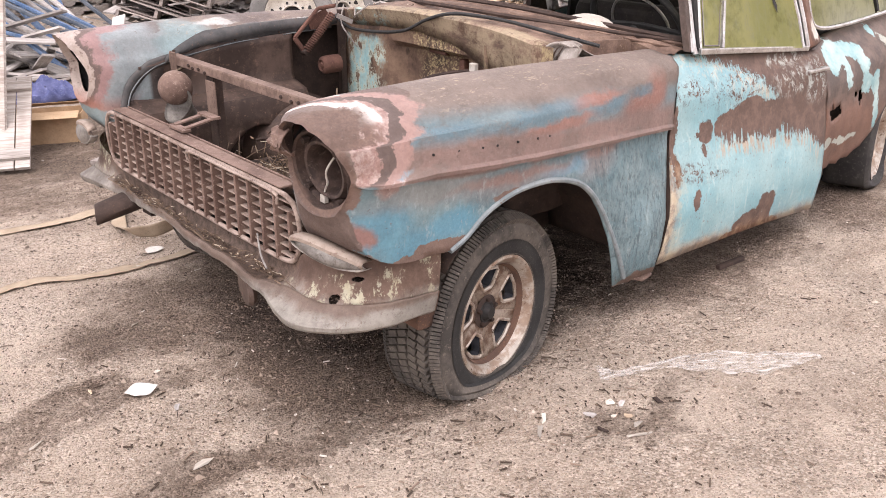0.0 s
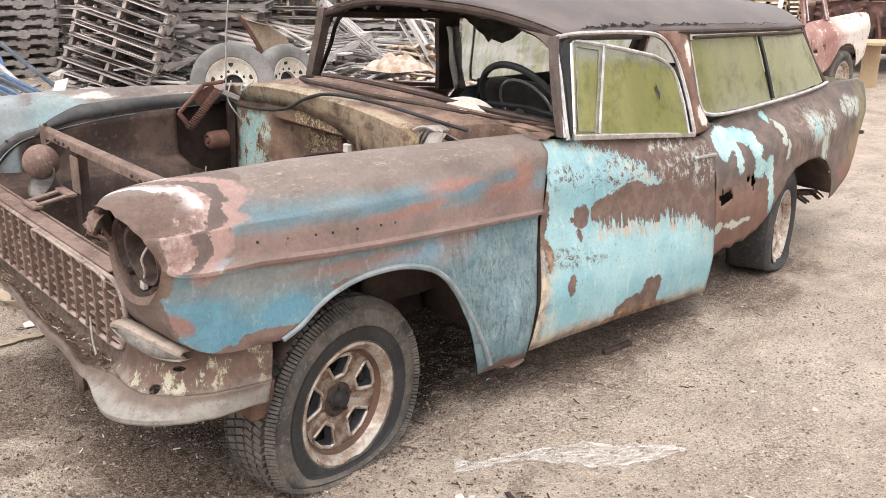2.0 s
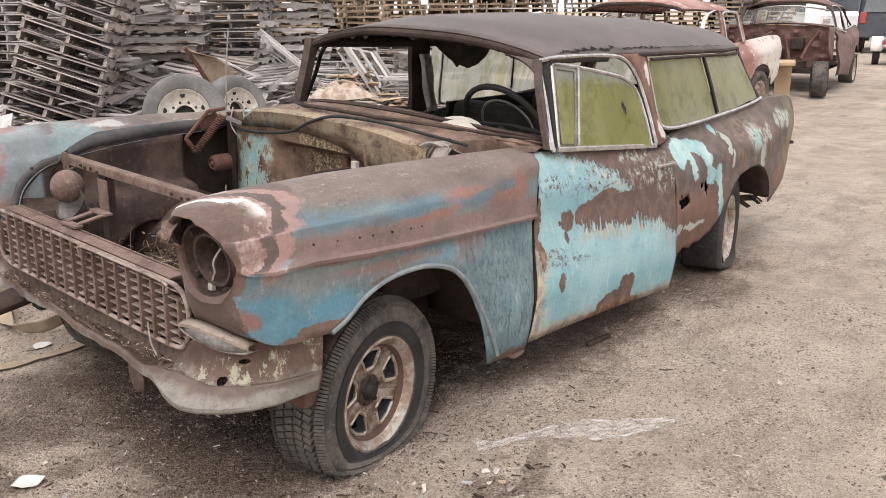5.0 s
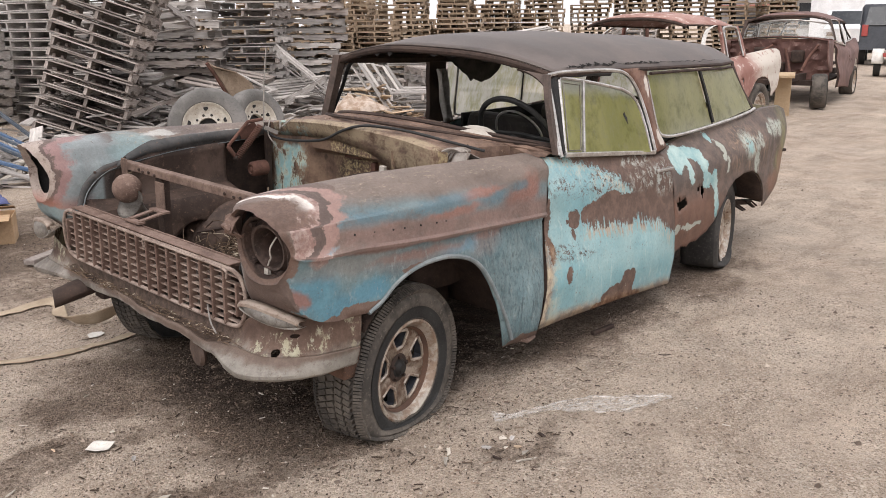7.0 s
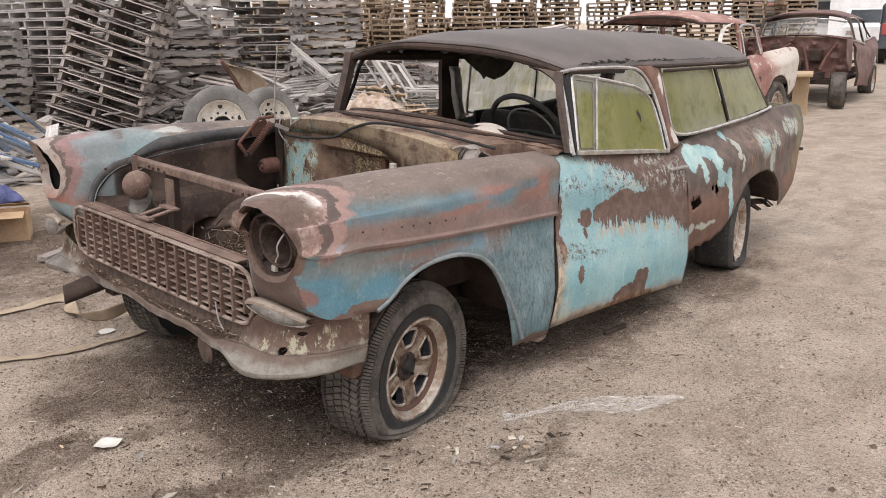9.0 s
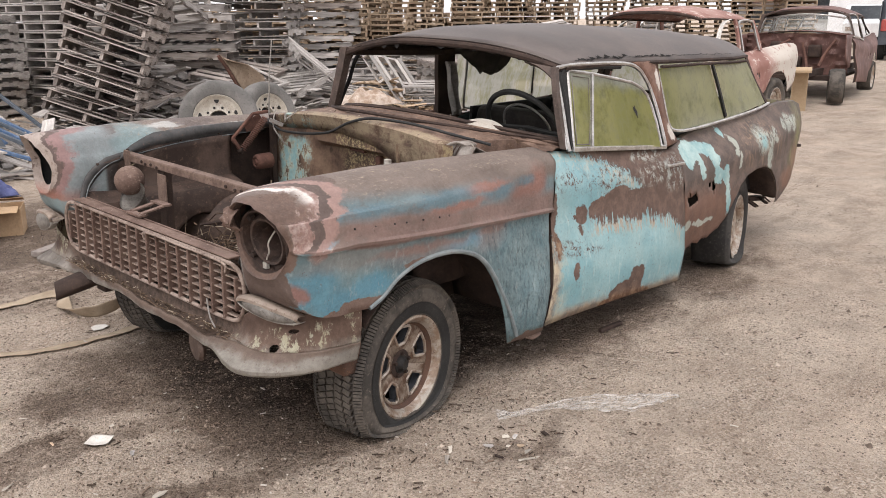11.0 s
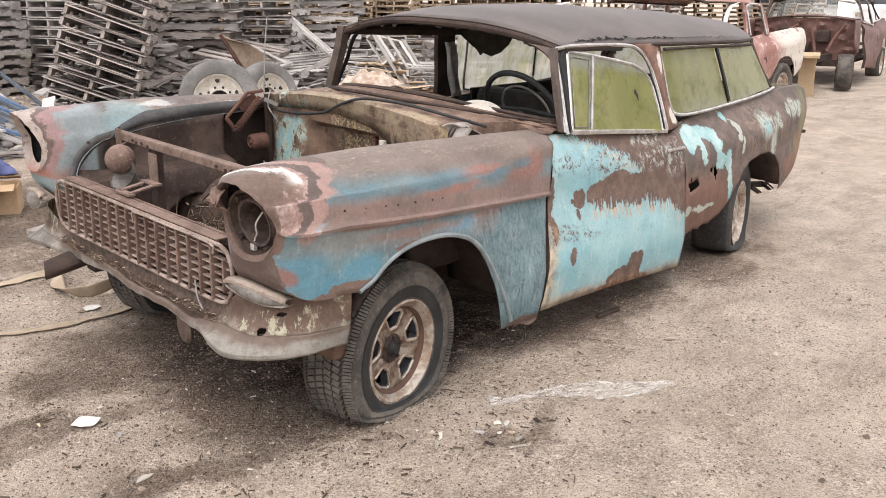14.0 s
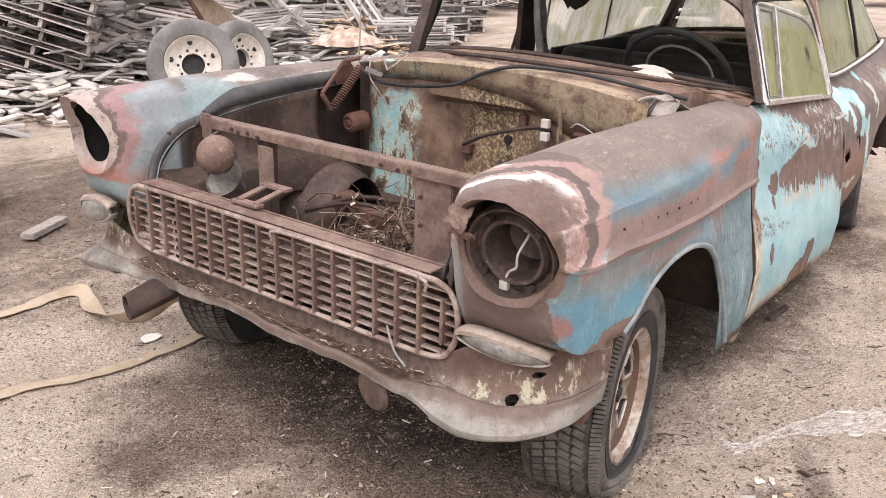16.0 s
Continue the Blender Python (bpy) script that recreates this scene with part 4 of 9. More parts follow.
def fender(parent, s, mat):
    """A front fender: crown, side bead and wheel arch, with a rounded nose about the headlight."""
    arch = [(-0.42, 0.592), (-0.33, 0.583), (-0.27, 0.61), (-0.196, 0.661), (-0.1, 0.693), (0.0, 0.702), (0.1, 0.694), (0.2, 0.662), (0.27, 0.612), (0.33, 0.54), (0.4, 0.43), (0.45, 0.34), (0.49, 0.25), (0.5, 0.225), (0.8, 0.215)]
    width = [(-0.56, 0.918), (-0.4, 0.938), (-0.2, 0.945), (0, 0.938), (0.4, 0.9), (0.742, 0.864), (0.83, 0.852)]
    crown = [(-0.64, 0.985), (-0.4, 1.0), (-0.14, 1.003), (0.15, 0.993), (0.48, 0.979), (0.86, 0.96)]
    inner = [(-0.4, 0.9), (-0.34, 0.918), (0, 0.945), (0.4, 0.95), (0.83, 0.925)]

    def section(x):
        w, c, i, b = lerp(width, x), lerp(crown, x), lerp(inner, x) + (0.02 * min(1.0, max(0.0, (x + 0.4) / 0.15)) if s > 0 else 0.0), 0.783 - 0.084 * x
        z0 = lerp(arch, x)
        q = min(1.0, max(0.0, (x - 0.3) / 0.4))
        tuck = 0.03 * min(1.0, max(0.0, (x - 0.42) / 0.1))
        pts = [(0.592 - tuck, i - 0.035), (0.598 - tuck, i - 0.004), (0.606, i + 0.004), (0.64, c - 0.022), (0.69, c - 0.004), (0.74, c), (0.79, c - 0.008), (0.83, c - 0.024 + 0.014 * q), (w - 0.06 + 0.016 * q, c - 0.046 + 0.026 * q),
               (w - 0.03 + 0.012 * q, c - 0.08 + 0.034 * q), (w - 0.01, (c + b) / 2 + 0.008), (w, b + 0.035), (w + 0.004, b + 0.017), (w + 0.014, b + 0.009), (w + 0.012, b), (w - 0.008, b - 0.006), (w - 0.009, b - 0.022)]
        fit_in = min(1.0, (w - 0.075 + 0.016 * q - 0.606) / 0.224)
        pts = [(0.606 + (y - 0.606) * fit_in, z) if 2 <= k <= 7 else (y, z) for k, (y, z) in enumerate(pts)]
        soft = smooth_line([(y, z, 0) for y, z in pts[2:12]], 26)
        pts = pts[:2] + [(p.x, p.y) for p in soft] + pts[12:]
        low = 0.93 - 0.35 * max(0, -0.42 - x) - 0.012 * max(0.0, 0.5 - z0)
        for k in range(1, 11):
            f = k / 10
            z = b - 0.022 + (z0 - b + 0.022) * f
            e = min(1.0, f * 1.6)
            y = (w - 0.009) * (1 - e) + low * e
            y -= 0.02 * max(0.0, (0.3 - z) / 0.1) * 0.5
            pts.append((y, z))
        return pts

    rear = lambda z: 0.68 + 0.146 * (z - 0.22) / 0.73
    xs = [-0.4 + 0.02 * i for i in range(60)]
    rows = []
    for x in xs:
        u = (x + 0.4) / (xs[-1] + 0.4)
        row = []
        for y, z in section(x * 1.0 if x < 0.6 else x):
            xe = x + u * u * (rear(z) - xs[-1])
            dent = 0.006 * noise.noise((x * 5, z * 6, 1.0 + s)) + 0.002 * noise.noise((x * 16, z * 16, 2.0))
            row.append((xe, s * (y + dent), z + 0.3 * dent))
        rows.append(row)
    bm = grid(rows, flip=s > 0)
    # the nose: rings that widen from the headlight's opening to the fender's section
    loop = [Vector((x, s * y, z)) for x, y, z in rows[0]] + [Vector((-0.42, y, z)) for y, z in ((0.86, 0.592), (0.78, 0.588), (0.7, 0.575), (0.63, 0.57), (0.6, 0.61), (0.59, 0.68), (0.588, 0.76), (0.588, 0.82))]
    rings = []
    for v in (-2, -1, 0, 0.04, 0.08, 0.14, 0.22, 0.3, 0.4, 0.5, 0.6, 0.7, 0.8, 0.9, 1.0):
        ring = []
        for p in loop:
            a = math.atan2(p.z - 0.84, p.y - 0.79)
            top, out = math.sin(a), math.cos(a)
            r = Vector((-0.652 - 0.058 * max(0, top) + 0.006 * min(0, top) + 0.02 * max(0, out), 0.79 + 0.117 * out, 0.856 + (0.124 if top > 0 else 0.11) * top))
            r.x += 0.012 * max(0, top) * noise.noise((a * 4, s, 0)) + 0.006 * max(0, top) * noise.noise((a * 11, s, 3))
            if v < 0:
                k = 1 - (0.075 if s > 0 else 0.02) * -v
                ring.append((r.x - 0.02 * v * -v * -1 * 0.5 + 0.03 * -v, s * (0.79 + (r.y - 0.79) * k), 0.856 + (r.z - 0.856) * k))
                continue
            e = 1 - (1 - v) ** 2.6
            g = v ** (1.9 if top > -0.2 else 1.6)
            q = Vector((r.x * (1 - g) + p.x * g, r.y * (1 - e) + p.y * e, r.z * (1 - e) + p.z * e))
            if v == 0.04:
                q.x = r.x - 0.008
            ring.append((q.x, s * q.y, q.z))
        rings.append(ring)
    grid(rings, bm, closed=True, flip=s > 0)
    bmesh.ops.remove_doubles(bm, verts=bm.verts, dist=0.0015)
    ob = thick(part("front_fender", bm, mat, parent, "faded blue and rust-brown front fender"), 0.003)
    for k in range(7 if mat is FENDER else 0):
        x = -0.4 + 0.075 * k + 0.01 * (k % 3)
        y = lerp(width, x)
        hole = lathe(bmesh.new(), [(0.001, -0.007), (0.0035, -0.007), (0.0035, 0.007), (0.001, 0.007)], 8, Matrix.Translation((x, s * (y - 0.0055), 0.842 - 0.075 * x)))
        part("trim_hole", hole, BLACK, ob)
    if s > 0:
        thick(part("inner_flange", grid([[Vector(row[0]).lerp(Vector(p), min(1.0, 0.25 + i / 12)) + Vector((0, -0.009, 0.007)) for p in row[:4]] for i, row in enumerate(rows[:41])], flip=True), FLANGE, ob, "dark slate inner fender flange"), 0.002)
    lip = bmesh.new()
    tube(lip, [(p[0], s * 0.929, p[1]) for p in smooth_line([(x, z, 0) for x, z in arch[1:13]], 50)], 0.0095, 8)
    part("arch_lip", lip, ARCH_LIP, ob, "pale worn wheel arch lip")
    return ob


FLANGE = rough_mat("slate_flange", (0.052, 0.052, 0.052), (0.09, 0.086, 0.083), (0.12, 0.085, 0.068), 9, 80, 0.6, 0.3)
ARCH_LIP = rough_mat("arch_lip", (0.27, 0.3, 0.305), (0.18, 0.215, 0.225), (0.16, 0.12, 0.1), 12, 90, 0.5)


def door(parent, s, mat, label):
    rows = []
    n = 44
    for i in range(n + 1):
        u = i / n
        row = []
        zt = 0.952 + (0.845 - 0.952) * u
        zb = 0.232 + (0.15 - 0.232) * u + 0.012 * math.sin(u * 3)
        for k in range(25):
            f = k / 24
            z = zt + (zb - zt) * f
            xf = 0.699 + 0.146 * (z - 0.22) / 0.73
            xr = 1.935 + 0.02 * (z - 0.5)
            x = xf + (xr - xf) * u
            ya = lerp([(0.22, 0.914), (0.3, 0.926), (0.405, 0.928), (0.47, 0.914), (0.55, 0.89), (0.6, 0.874), (0.69, 0.853), (0.78, 0.854), (0.835, 0.845), (0.867, 0.824), (0.9, 0.795), (0.93, 0.772), (0.952, 0.75)], z)
            yb = lerp([(0.15, 0.905), (0.31, 0.92), (0.45, 0.91), (0.6, 0.885), (0.72, 0.868), (0.78, 0.852), (0.82, 0.825), (0.845, 0.785)], z)
            y = ya + (yb - ya) * u
            y += 0.004 * noise.noise((x * 4, z * 5, 4)) + 0.0015 * noise.noise((x * 14, z * 14, 5))
            row.append((x, s * y, z))
        rows.append(row)
    bm = grid(rows, flip=s > 0)
    rim = [rows[0][k] for k in range(25)]
    ob = thick(part("door", bm, mat, parent, label), 0.004)
    # dark edge and added strip put the gap's shade into the colour
    part("door_edge", grid([[(x + 0.001, y - s * 0.001, z) for x, y, z in rim], [(x + 0.004, y - s * 0.03, z) for x, y, z in rim]], flip=s < 0), RUST_DARK, ob, "door edge darkened to carry the shade of the door gap")
    post = bmesh.new()
    grid([[(0.66 + 0.146 * (z - 0.22) / 0.73 + 0.05 * k, s * (lerp([(0.22, 0.914), (0.4, 0.928), (0.6, 0.874), (0.7, 0.853), (0.8, 0.85), (0.867, 0.824), (0.94, 0.76)], z) - 0.026), z) for k in range(3)] for z in [0.22 + 0.06 * i for i in range(13)]], post)
    thick(part("hinge_post", post, RUST_DARK, ob, "dark strip added behind the door gap for its shade"), 0.004)
    return ob


def quarter(parent, s, mat, label):
    low = [(1.93, 0.318), (2.0, 0.3), (2.1, 0.315), (2.16, 0.3), (2.2, 0.315), (2.3, 0.312), (2.42, 0.34), (2.5, 0.4), (2.58, 0.49), (2.66, 0.56), (2.76, 0.605), (2.9, 0.622), (3.05, 0.618), (3.15, 0.585), (3.23, 0.51), (3.285, 0.42), (3.31, 0.345),
           (3.33, 0.345), (3.42, 0.37), (3.52, 0.41), (3.6, 0.45), (3.68, 0.52), (3.74, 0.6), (3.8, 0.7), (3.86, 0.8)]
    belt = [(1.93, 0.845), (2.15, 0.87), (2.4, 0.888), (3.34, 0.945), (3.5, 0.958), (3.75, 0.955), (3.86, 0.925)]
    bw = [(1.93, 0.775), (2.2, 0.72), (2.6, 0.7), (3.2, 0.69), (3.4, 0.7), (3.7, 0.7), (3.78, 0.69)]
    mw = [(1.93, 0.885), (2.3, 0.868), (2.8, 0.86), (3.3, 0.83), (3.6, 0.79), (3.86, 0.735)]
    rows = []
    rnd = random.Random(3)
    xs = [1.935 + 0.015 * i for i in range(129)]
    for x in xs:
        zt, z0, b, m = lerp(belt, x), lerp(low, x), lerp(bw, x), lerp(mw, x)
        if 1.93 < x < 2.45:
            z0 += 0.012 * noise.noise((x * 30, 0, 0)) + 0.008 * rnd.random()
        row = [(x, s * (b - 0.03), zt + 0.002)]
        for k in range(24):
            f = k / 23
            z = zt + (z0 - zt) * f
            h = min(1.0, (zt - z) / 0.2)
            y = b + (m - b) * math.sin(h * math.pi / 2) + 0.012 * math.sin(min(1, max(0, (0.62 - z) / 0.3)) * math.pi)
            y += 0.005 * noise.noise((x * 4, z * 5, 6)) + 0.002 * noise.noise((x * 15, z * 15, 5))
            row.append((x, s * y, z))
        rows.append(row)
    bm = grid(rows, flip=s > 0)
    if s < 0:
        # rusted-through holes
        bm.faces.ensure_lookup_table()
        gone = []
        for f in bm.faces:
            c = f.calc_center_median()
            for hx, hz, rx, rz in ((2.03, 0.575, 0.075, 0.03), (2.3, 0.6, 0.02, 0.03), (2.25, 0.615, 0.012, 0.02)):
                if ((c.x - hx) / rx) ** 2 + ((c.z - hz) / rz) ** 2 + 0.7 * noise.noise((c.x * 22, c.z * 22, 0)) < 1:
                    gone.append(f)
                    break
        bmesh.ops.delete(bm, geom=gone, context="FACES")
    return thick(part("quarter_panel", bm, mat, parent, label), 0.004)


# near-black that stands for the dark inside torn roof holes
HOLE_BLACK = rough_mat("hole_black", (0.008, 0.007, 0.006), (0.014, 0.012, 0.011), (0.02, 0.017, 0.015), 20, 90, 1.0, 0.1)


def roof_shape(u, v, rear=3.4):
    """The roof at u along (0 front, 1 rear) and v across (-1 to 1)."""
    xe = 1.09 + (3.4 - 1.09) * u
    cut = (rear - 1.09) / (3.4 - 1.09)
    half = lerp([(1.09, 0.665), (2.0, 0.655), (2.95, 0.595), (3.4, 0.48)], xe)
    ze = lerp([(1.09, 1.292), (1.5, 1.292), (2.0, 1.282), (2.95, 1.26), (3.4, 1.25)], xe)
    rise = lerp([(1.09, 0.09), (1.3, 0.135), (1.9, 0.155), (2.8, 0.14), (3.4, 0.1)], xe)
    c = 1 - abs(v) ** 2.6
    x = xe - 0.13 * (1 - u) ** 6 * (1 - v * v) + 0.12 * u ** 6 * (1 - v * v)
    x = 1.09 + (x - 1.09) * cut - (0.125 * v ** 3 * (1 - u) ** 4 if v > 0 and rear > 3.3 else 0)
    return Vector((x, half * math.copysign(abs(v) ** 0.92, v), ze + rise * c))


def roof(parent, mat, rear=3.4, worn=True):
    shape = lambda u, v: roof_shape(u, v, rear)
    n, m = 48, 30
    rows = [[shape(i / n, -1 + 2 * j / m) for j in range(m + 1)] for i in range(n + 1)]
    ob = thick(part("roof", grid(rows, flip=False), mat, parent, "dark brown weathered roof skin"), 0.006, -1)
    head = bmesh.new()
    tube(head, [shape(0, -1 + 2 * j / m) + Vector((0.0, 0, -0.018)) for j in range(m + 1)], 0.017, 8)
    part("windshield_header", head, RUST_DARK, parent)
    for s in (-1, 1):
        b = bmesh.new()
        tube(b, [shape(i / n, s) + Vector((0, 0.004 * s, -0.004)) for i in range(n + 1)], 0.011, 6)
        part("drip_rail", b, RUST_DARK, parent)
    if not worn:
        return ob
    # ragged lining edge along the front header, and black patches painted for the dark of rust holes along the side
    total = 360
    ts = [i / (total - 1) for i in range(total)]
    rows = []
    for t in ts:
        p = shape(0, -0.95 + 1.9 * t) + Vector((-0.002, 0, -0.03))
        rows.append([p, p + Vector((0, -0.002, -0.004 - 0.032 * max(0, noise.noise((t * 26, 1, 0)))))])
    part("torn_edge", grid(rows), BLACK, parent, "torn black lining edge", smooth=False)
    rows = []
    for t in ts:
        u = 0.05 + 0.8 * t
        gap = lerp([(0, 0.0), (0.04, 1.0), (0.24, 1.0), (0.27, 0.0), (0.3, 0.5), (0.46, 0.8), (0.52, 0.1), (0.7, 0.25), (1, 0.0)], t)
        low = -0.955 + 0.03 * noise.noise((t * 22, 4, 0)) + 0.012 * noise.noise((t * 90, 4, 0))
        tall = max(0.0, 0.016 + 0.035 * noise.noise((t * 55, 7, 0)) + 0.03 * noise.noise((t * 160, 2, 0))) * gap
        rows.append([shape(u, low) + Vector((0, -0.008, 0.008)), shape(u, low + tall) + Vector((0, -0.007, 0.009))])
    part("torn_edge", grid(rows), HOLE_BLACK, parent, "black ragged patches for the dark of rust holes along the roof edge", smooth=False)
    # drooping headliner
    rows = []
    for i in range(40):
        t = i / 39
        drop = lerp([(0, 0.0), (0.15, 0.06), (0.3, 0.12), (0.4, 0.165), (0.46, 0.15), (0.55, 0.16), (0.68, 0.178), (0.78, 0.165), (0.9, 0.12), (0.97, 0.07), (1, 0.0)], t) + 0.008 * noise.noise((t * 14, 0, 0))
        rows.append([(1.77 + 0.5 * t, 0.6 - 0.03 * t - 0.02 * math.sin(k * 0.6 + t * 9), 1.28 - drop * k / 8) for k in range(9)])
    part("headliner_flap", grid(rows), HEADLINER, parent, "torn drooping headliner")
    return ob


def pillar_mat():
    """Rust-brown with white paint left at the foot and the head."""
    n = Nodes("pillar_paint")
    w = n.vec("ADD", n.warped((0.08, 0, 0.1), 9), n.vec("MULTIPLY", n.vec("SUBTRACT", n.noise(34, 6, 0.8, colour=True), (0.5, 0.5, 0.5)), (0.05, 0, 0.06)))
    col = n.mix(n.step(n.noise(9, 6, 0.75), 0.4, 0.6), (0.12, 0.064, 0.045), (0.2, 0.115, 0.085))
    white = n.blobs([(1.9, 1.2, 0.035, 0.06), (1.96, 0.92, 0.07, 0.03), (1.93, 0.95, 0.05, 0.03)], w, 0.15)
    col = n.mix(white, col, n.mix(n.noise(20, 5, 0.8), (0.45, 0.39, 0.33), (0.68, 0.64, 0.59)))
    return n.done(n.mottle(col, 0.4, 8, 70), 0.7, n.noise(60, 5, 0.7), 0.35, 0.003)


PILLAR_PAINT = pillar_mat()
PILLAR_DARK = rough_mat("pillar_rust", (0.06, 0.044, 0.037), (0.105, 0.076, 0.063), (0.15, 0.11, 0.09), 9, 90, 0.6, 0.35)


def pillar(parent, pts, w, d, mat, label=""):
    """A flat bar swept along pts: w across the car, d along it."""
    p = smooth_line(pts, 12)
    rows = []
    for q in p:
        rows.append([q + Vector((i * d / 2, j * w / 2, 0)) for i, j in ((-1, -1), (-1, 1), (1, 1), (1, -1))])
    bm = grid(rows, closed=True)
    bm.verts.ensure_lookup_table()
    n = len(bm.verts)
    bm.faces.new([bm.verts[i] for i in range(4)])
    bm.faces.new([bm.verts[n - 1 - i] for i in range(4)])
    bmesh.ops.recalc_face_normals(bm, faces=bm.faces)
    return part("pillar", bm, mat, parent, label)


def side_windows(parent, s, moss, door_glass=True, mats=None):
    rp, wp = mats or (PILLAR_PAINT, CHROME)
    near = s < 0
    # windscreen pillar, centre pillar and rear pillar
    if near:
        pillar(parent, [(0.95, -0.787, 0.955), (0.956, -0.754, 1.06), (0.98, -0.704, 1.2), (1.02, -0.664, 1.295)], 0.026, 0.024, PILLAR_DARK)
        fore = smooth_line([(1.66, -0.668, 1.29), (1.73, -0.684, 1.25), (1.775, -0.704, 1.195), (1.803, -0.73, 1.12), (1.824, -0.77, 1.0), (1.835, -0.81, 0.87)], 20)
        aft = smooth_line([(1.938, -0.648, 1.285), (1.944, -0.656, 1.24), (1.955, -0.668, 1.18), (1.968, -0.688, 1.09), (1.99, -0.72, 0.965), (2.05, -0.75, 0.87)], 20)
        thick(part("pillar", grid([[f.lerp(e, k / 4) + Vector((0, -0.008 * math.sin(math.pi * k / 4), 0)) for k in range(5)] for f, e in zip(fore, aft)]), rp, parent, "rust-brown and white centre pillar"), 0.012)
    else:
        pillar(parent, [(0.955, 0.775, 0.93), (0.955, 0.735, 1.05), (0.962, 0.69, 1.2), (0.968, 0.67, 1.305)], 0.05, 0.045, PILLAR_DARK)
        pillar(parent, [(1.83, 0.735, 0.86), (1.81, 0.715, 1.0), (1.775, 0.69, 1.15), (1.745, 0.66, 1.285)], 0.03, 0.15, RUST_DARK)
        part("roof_rail", tube(bmesh.new(), smooth_line([(0.99, 0.66, 1.285), (1.5, 0.645, 1.268), (2.2, 0.635, 1.255), (2.95, 0.58, 1.24)], 24), 0.026, 6), RUST_DARK, parent)
    pillar(parent, [(3.39, s * 0.66, 0.95), (3.35, s * 0.57, 1.1), (3.32, s * 0.5, 1.255)], 0.03, 0.03, RUST_DARK)
    # rounded corner between the pillar and the windscreen's header
    c = Vector((1.03, -0.655, 1.288)) if near else Vector((0.972, 0.66, 1.3))
    along, down = (Vector((-0.05, 0.13, 0.02)), Vector((-0.035, -0.032, -0.085))) if near else (Vector((-0.005, -0.12, 0.02)), Vector((-0.005, 0.02, -0.08)))
    rows = []
    for i in range(9):
        a = math.pi / 2 * i / 8
        p = c + along * (1 - math.sin(a)) + down * (1 - math.cos(a))
        e = c + along * max(0.0, 1 - 2 * i / 8) + down * max(0.0, 2 * i / 8 - 1)
        rows.append([p, e])
    thick(part("corner_gusset", grid(rows), PILLAR_DARK, parent, smooth=False), 0.02)
    # bright mouldings
    b = bmesh.new()
    tube(b, smooth_line([(0.968, s * 0.806, 0.945), (0.974, s * 0.786, 0.985), (0.992, s * 0.735, 1.124), (1.018, s * 0.676, 1.27), (1.075, s * 0.669, 1.296), (1.3, s * 0.668, 1.298), (1.58, s * 0.67, 1.288), (1.7, s * 0.678, 1.262), (1.76, s * 0.7, 1.2), (1.79, s * 0.728, 1.12), (1.81, s * 0.77, 1.0), (1.82, s * 0.81, 0.88)], 60), 0.0095, 6)
    part("window_moulding", b, wp if near else RUST_DARK, parent, "dull chrome window moulding" if near else "dark window moulding")
    if near:
        part("window_moulding", tube(bmesh.new(), smooth_line([(0.95, -0.806, 0.955), (0.957, -0.786, 0.99), (0.974, -0.738, 1.124), (0.998, -0.684, 1.262)], 24), 0.0055, 6), wp, parent, "dull chrome pillar moulding")
        # black strip fills the space from chrome to glass frame
        b = grid([[(0.975, -0.79, 0.95), (1.022, -0.79, 0.95)], [(0.99, -0.744, 1.08), (1.048, -0.742, 1.08)], [(1.01, -0.699, 1.2), (1.082, -0.694, 1.2)], [(1.025, -0.672, 1.272), (1.11, -0.668, 1.272)]])
        thick(part("seal_strip", b, BLACK, parent, "black strip behind the chrome", smooth=False), 0.004)
    part("window_seal", tube(bmesh.new(), smooth_line([(1.003, s * 0.79, 0.955), (1.035, s * 0.725, 1.12), (1.068, s * 0.668, 1.268), (1.3, s * 0.664, 1.28), (1.56, s * 0.664, 1.272)], 30), 0.011, 6), BLACK, parent, "black rubber window seal")
    b = bmesh.new()
    beam(b, (1.0, s * 0.803, 0.951), (1.83, s * 0.806, 0.869), 0.018, 0.022)
    bevel(part("belt_moulding", b, CHROME if near else RUST_RED, parent, "dull chrome belt moulding" if near else "red-rusted belt moulding", smooth=False), 0.004)
    b = bmesh.new()
    tube(b, smooth_line([(1.946, s * 0.655, 1.235), (1.97, s * 0.688, 1.1), *((x, s * y, z - (0.0 if near else 0.035)) for x, y, z in ((1.993, 0.72, 0.97), (2.045, 0.738, 0.924), (2.3, 0.738, 0.914), (2.9, 0.718, 0.934), (3.2, 0.704, 0.952), (3.36, 0.687, 0.966)))], 50), 0.0095, 6)
    part("window_moulding", b, CHROME, parent, "whitish rear window moulding")
    b = bmesh.new()
    tube(b, [(1.95, s * 0.674, 1.256), (2.4, s * 0.655, 1.25), (2.95, s * 0.61, 1.235), (3.3, s * 0.53, 1.225)], 0.009, 6)
    part("window_moulding", b, RUST_DARK, parent)
    div = [(2.69, s * 0.714, 0.94), (2.645, s * 0.675, 1.1), (2.6, s * 0.636, 1.245)]
    pillar(parent, div, 0.014, 0.02, BLACK)
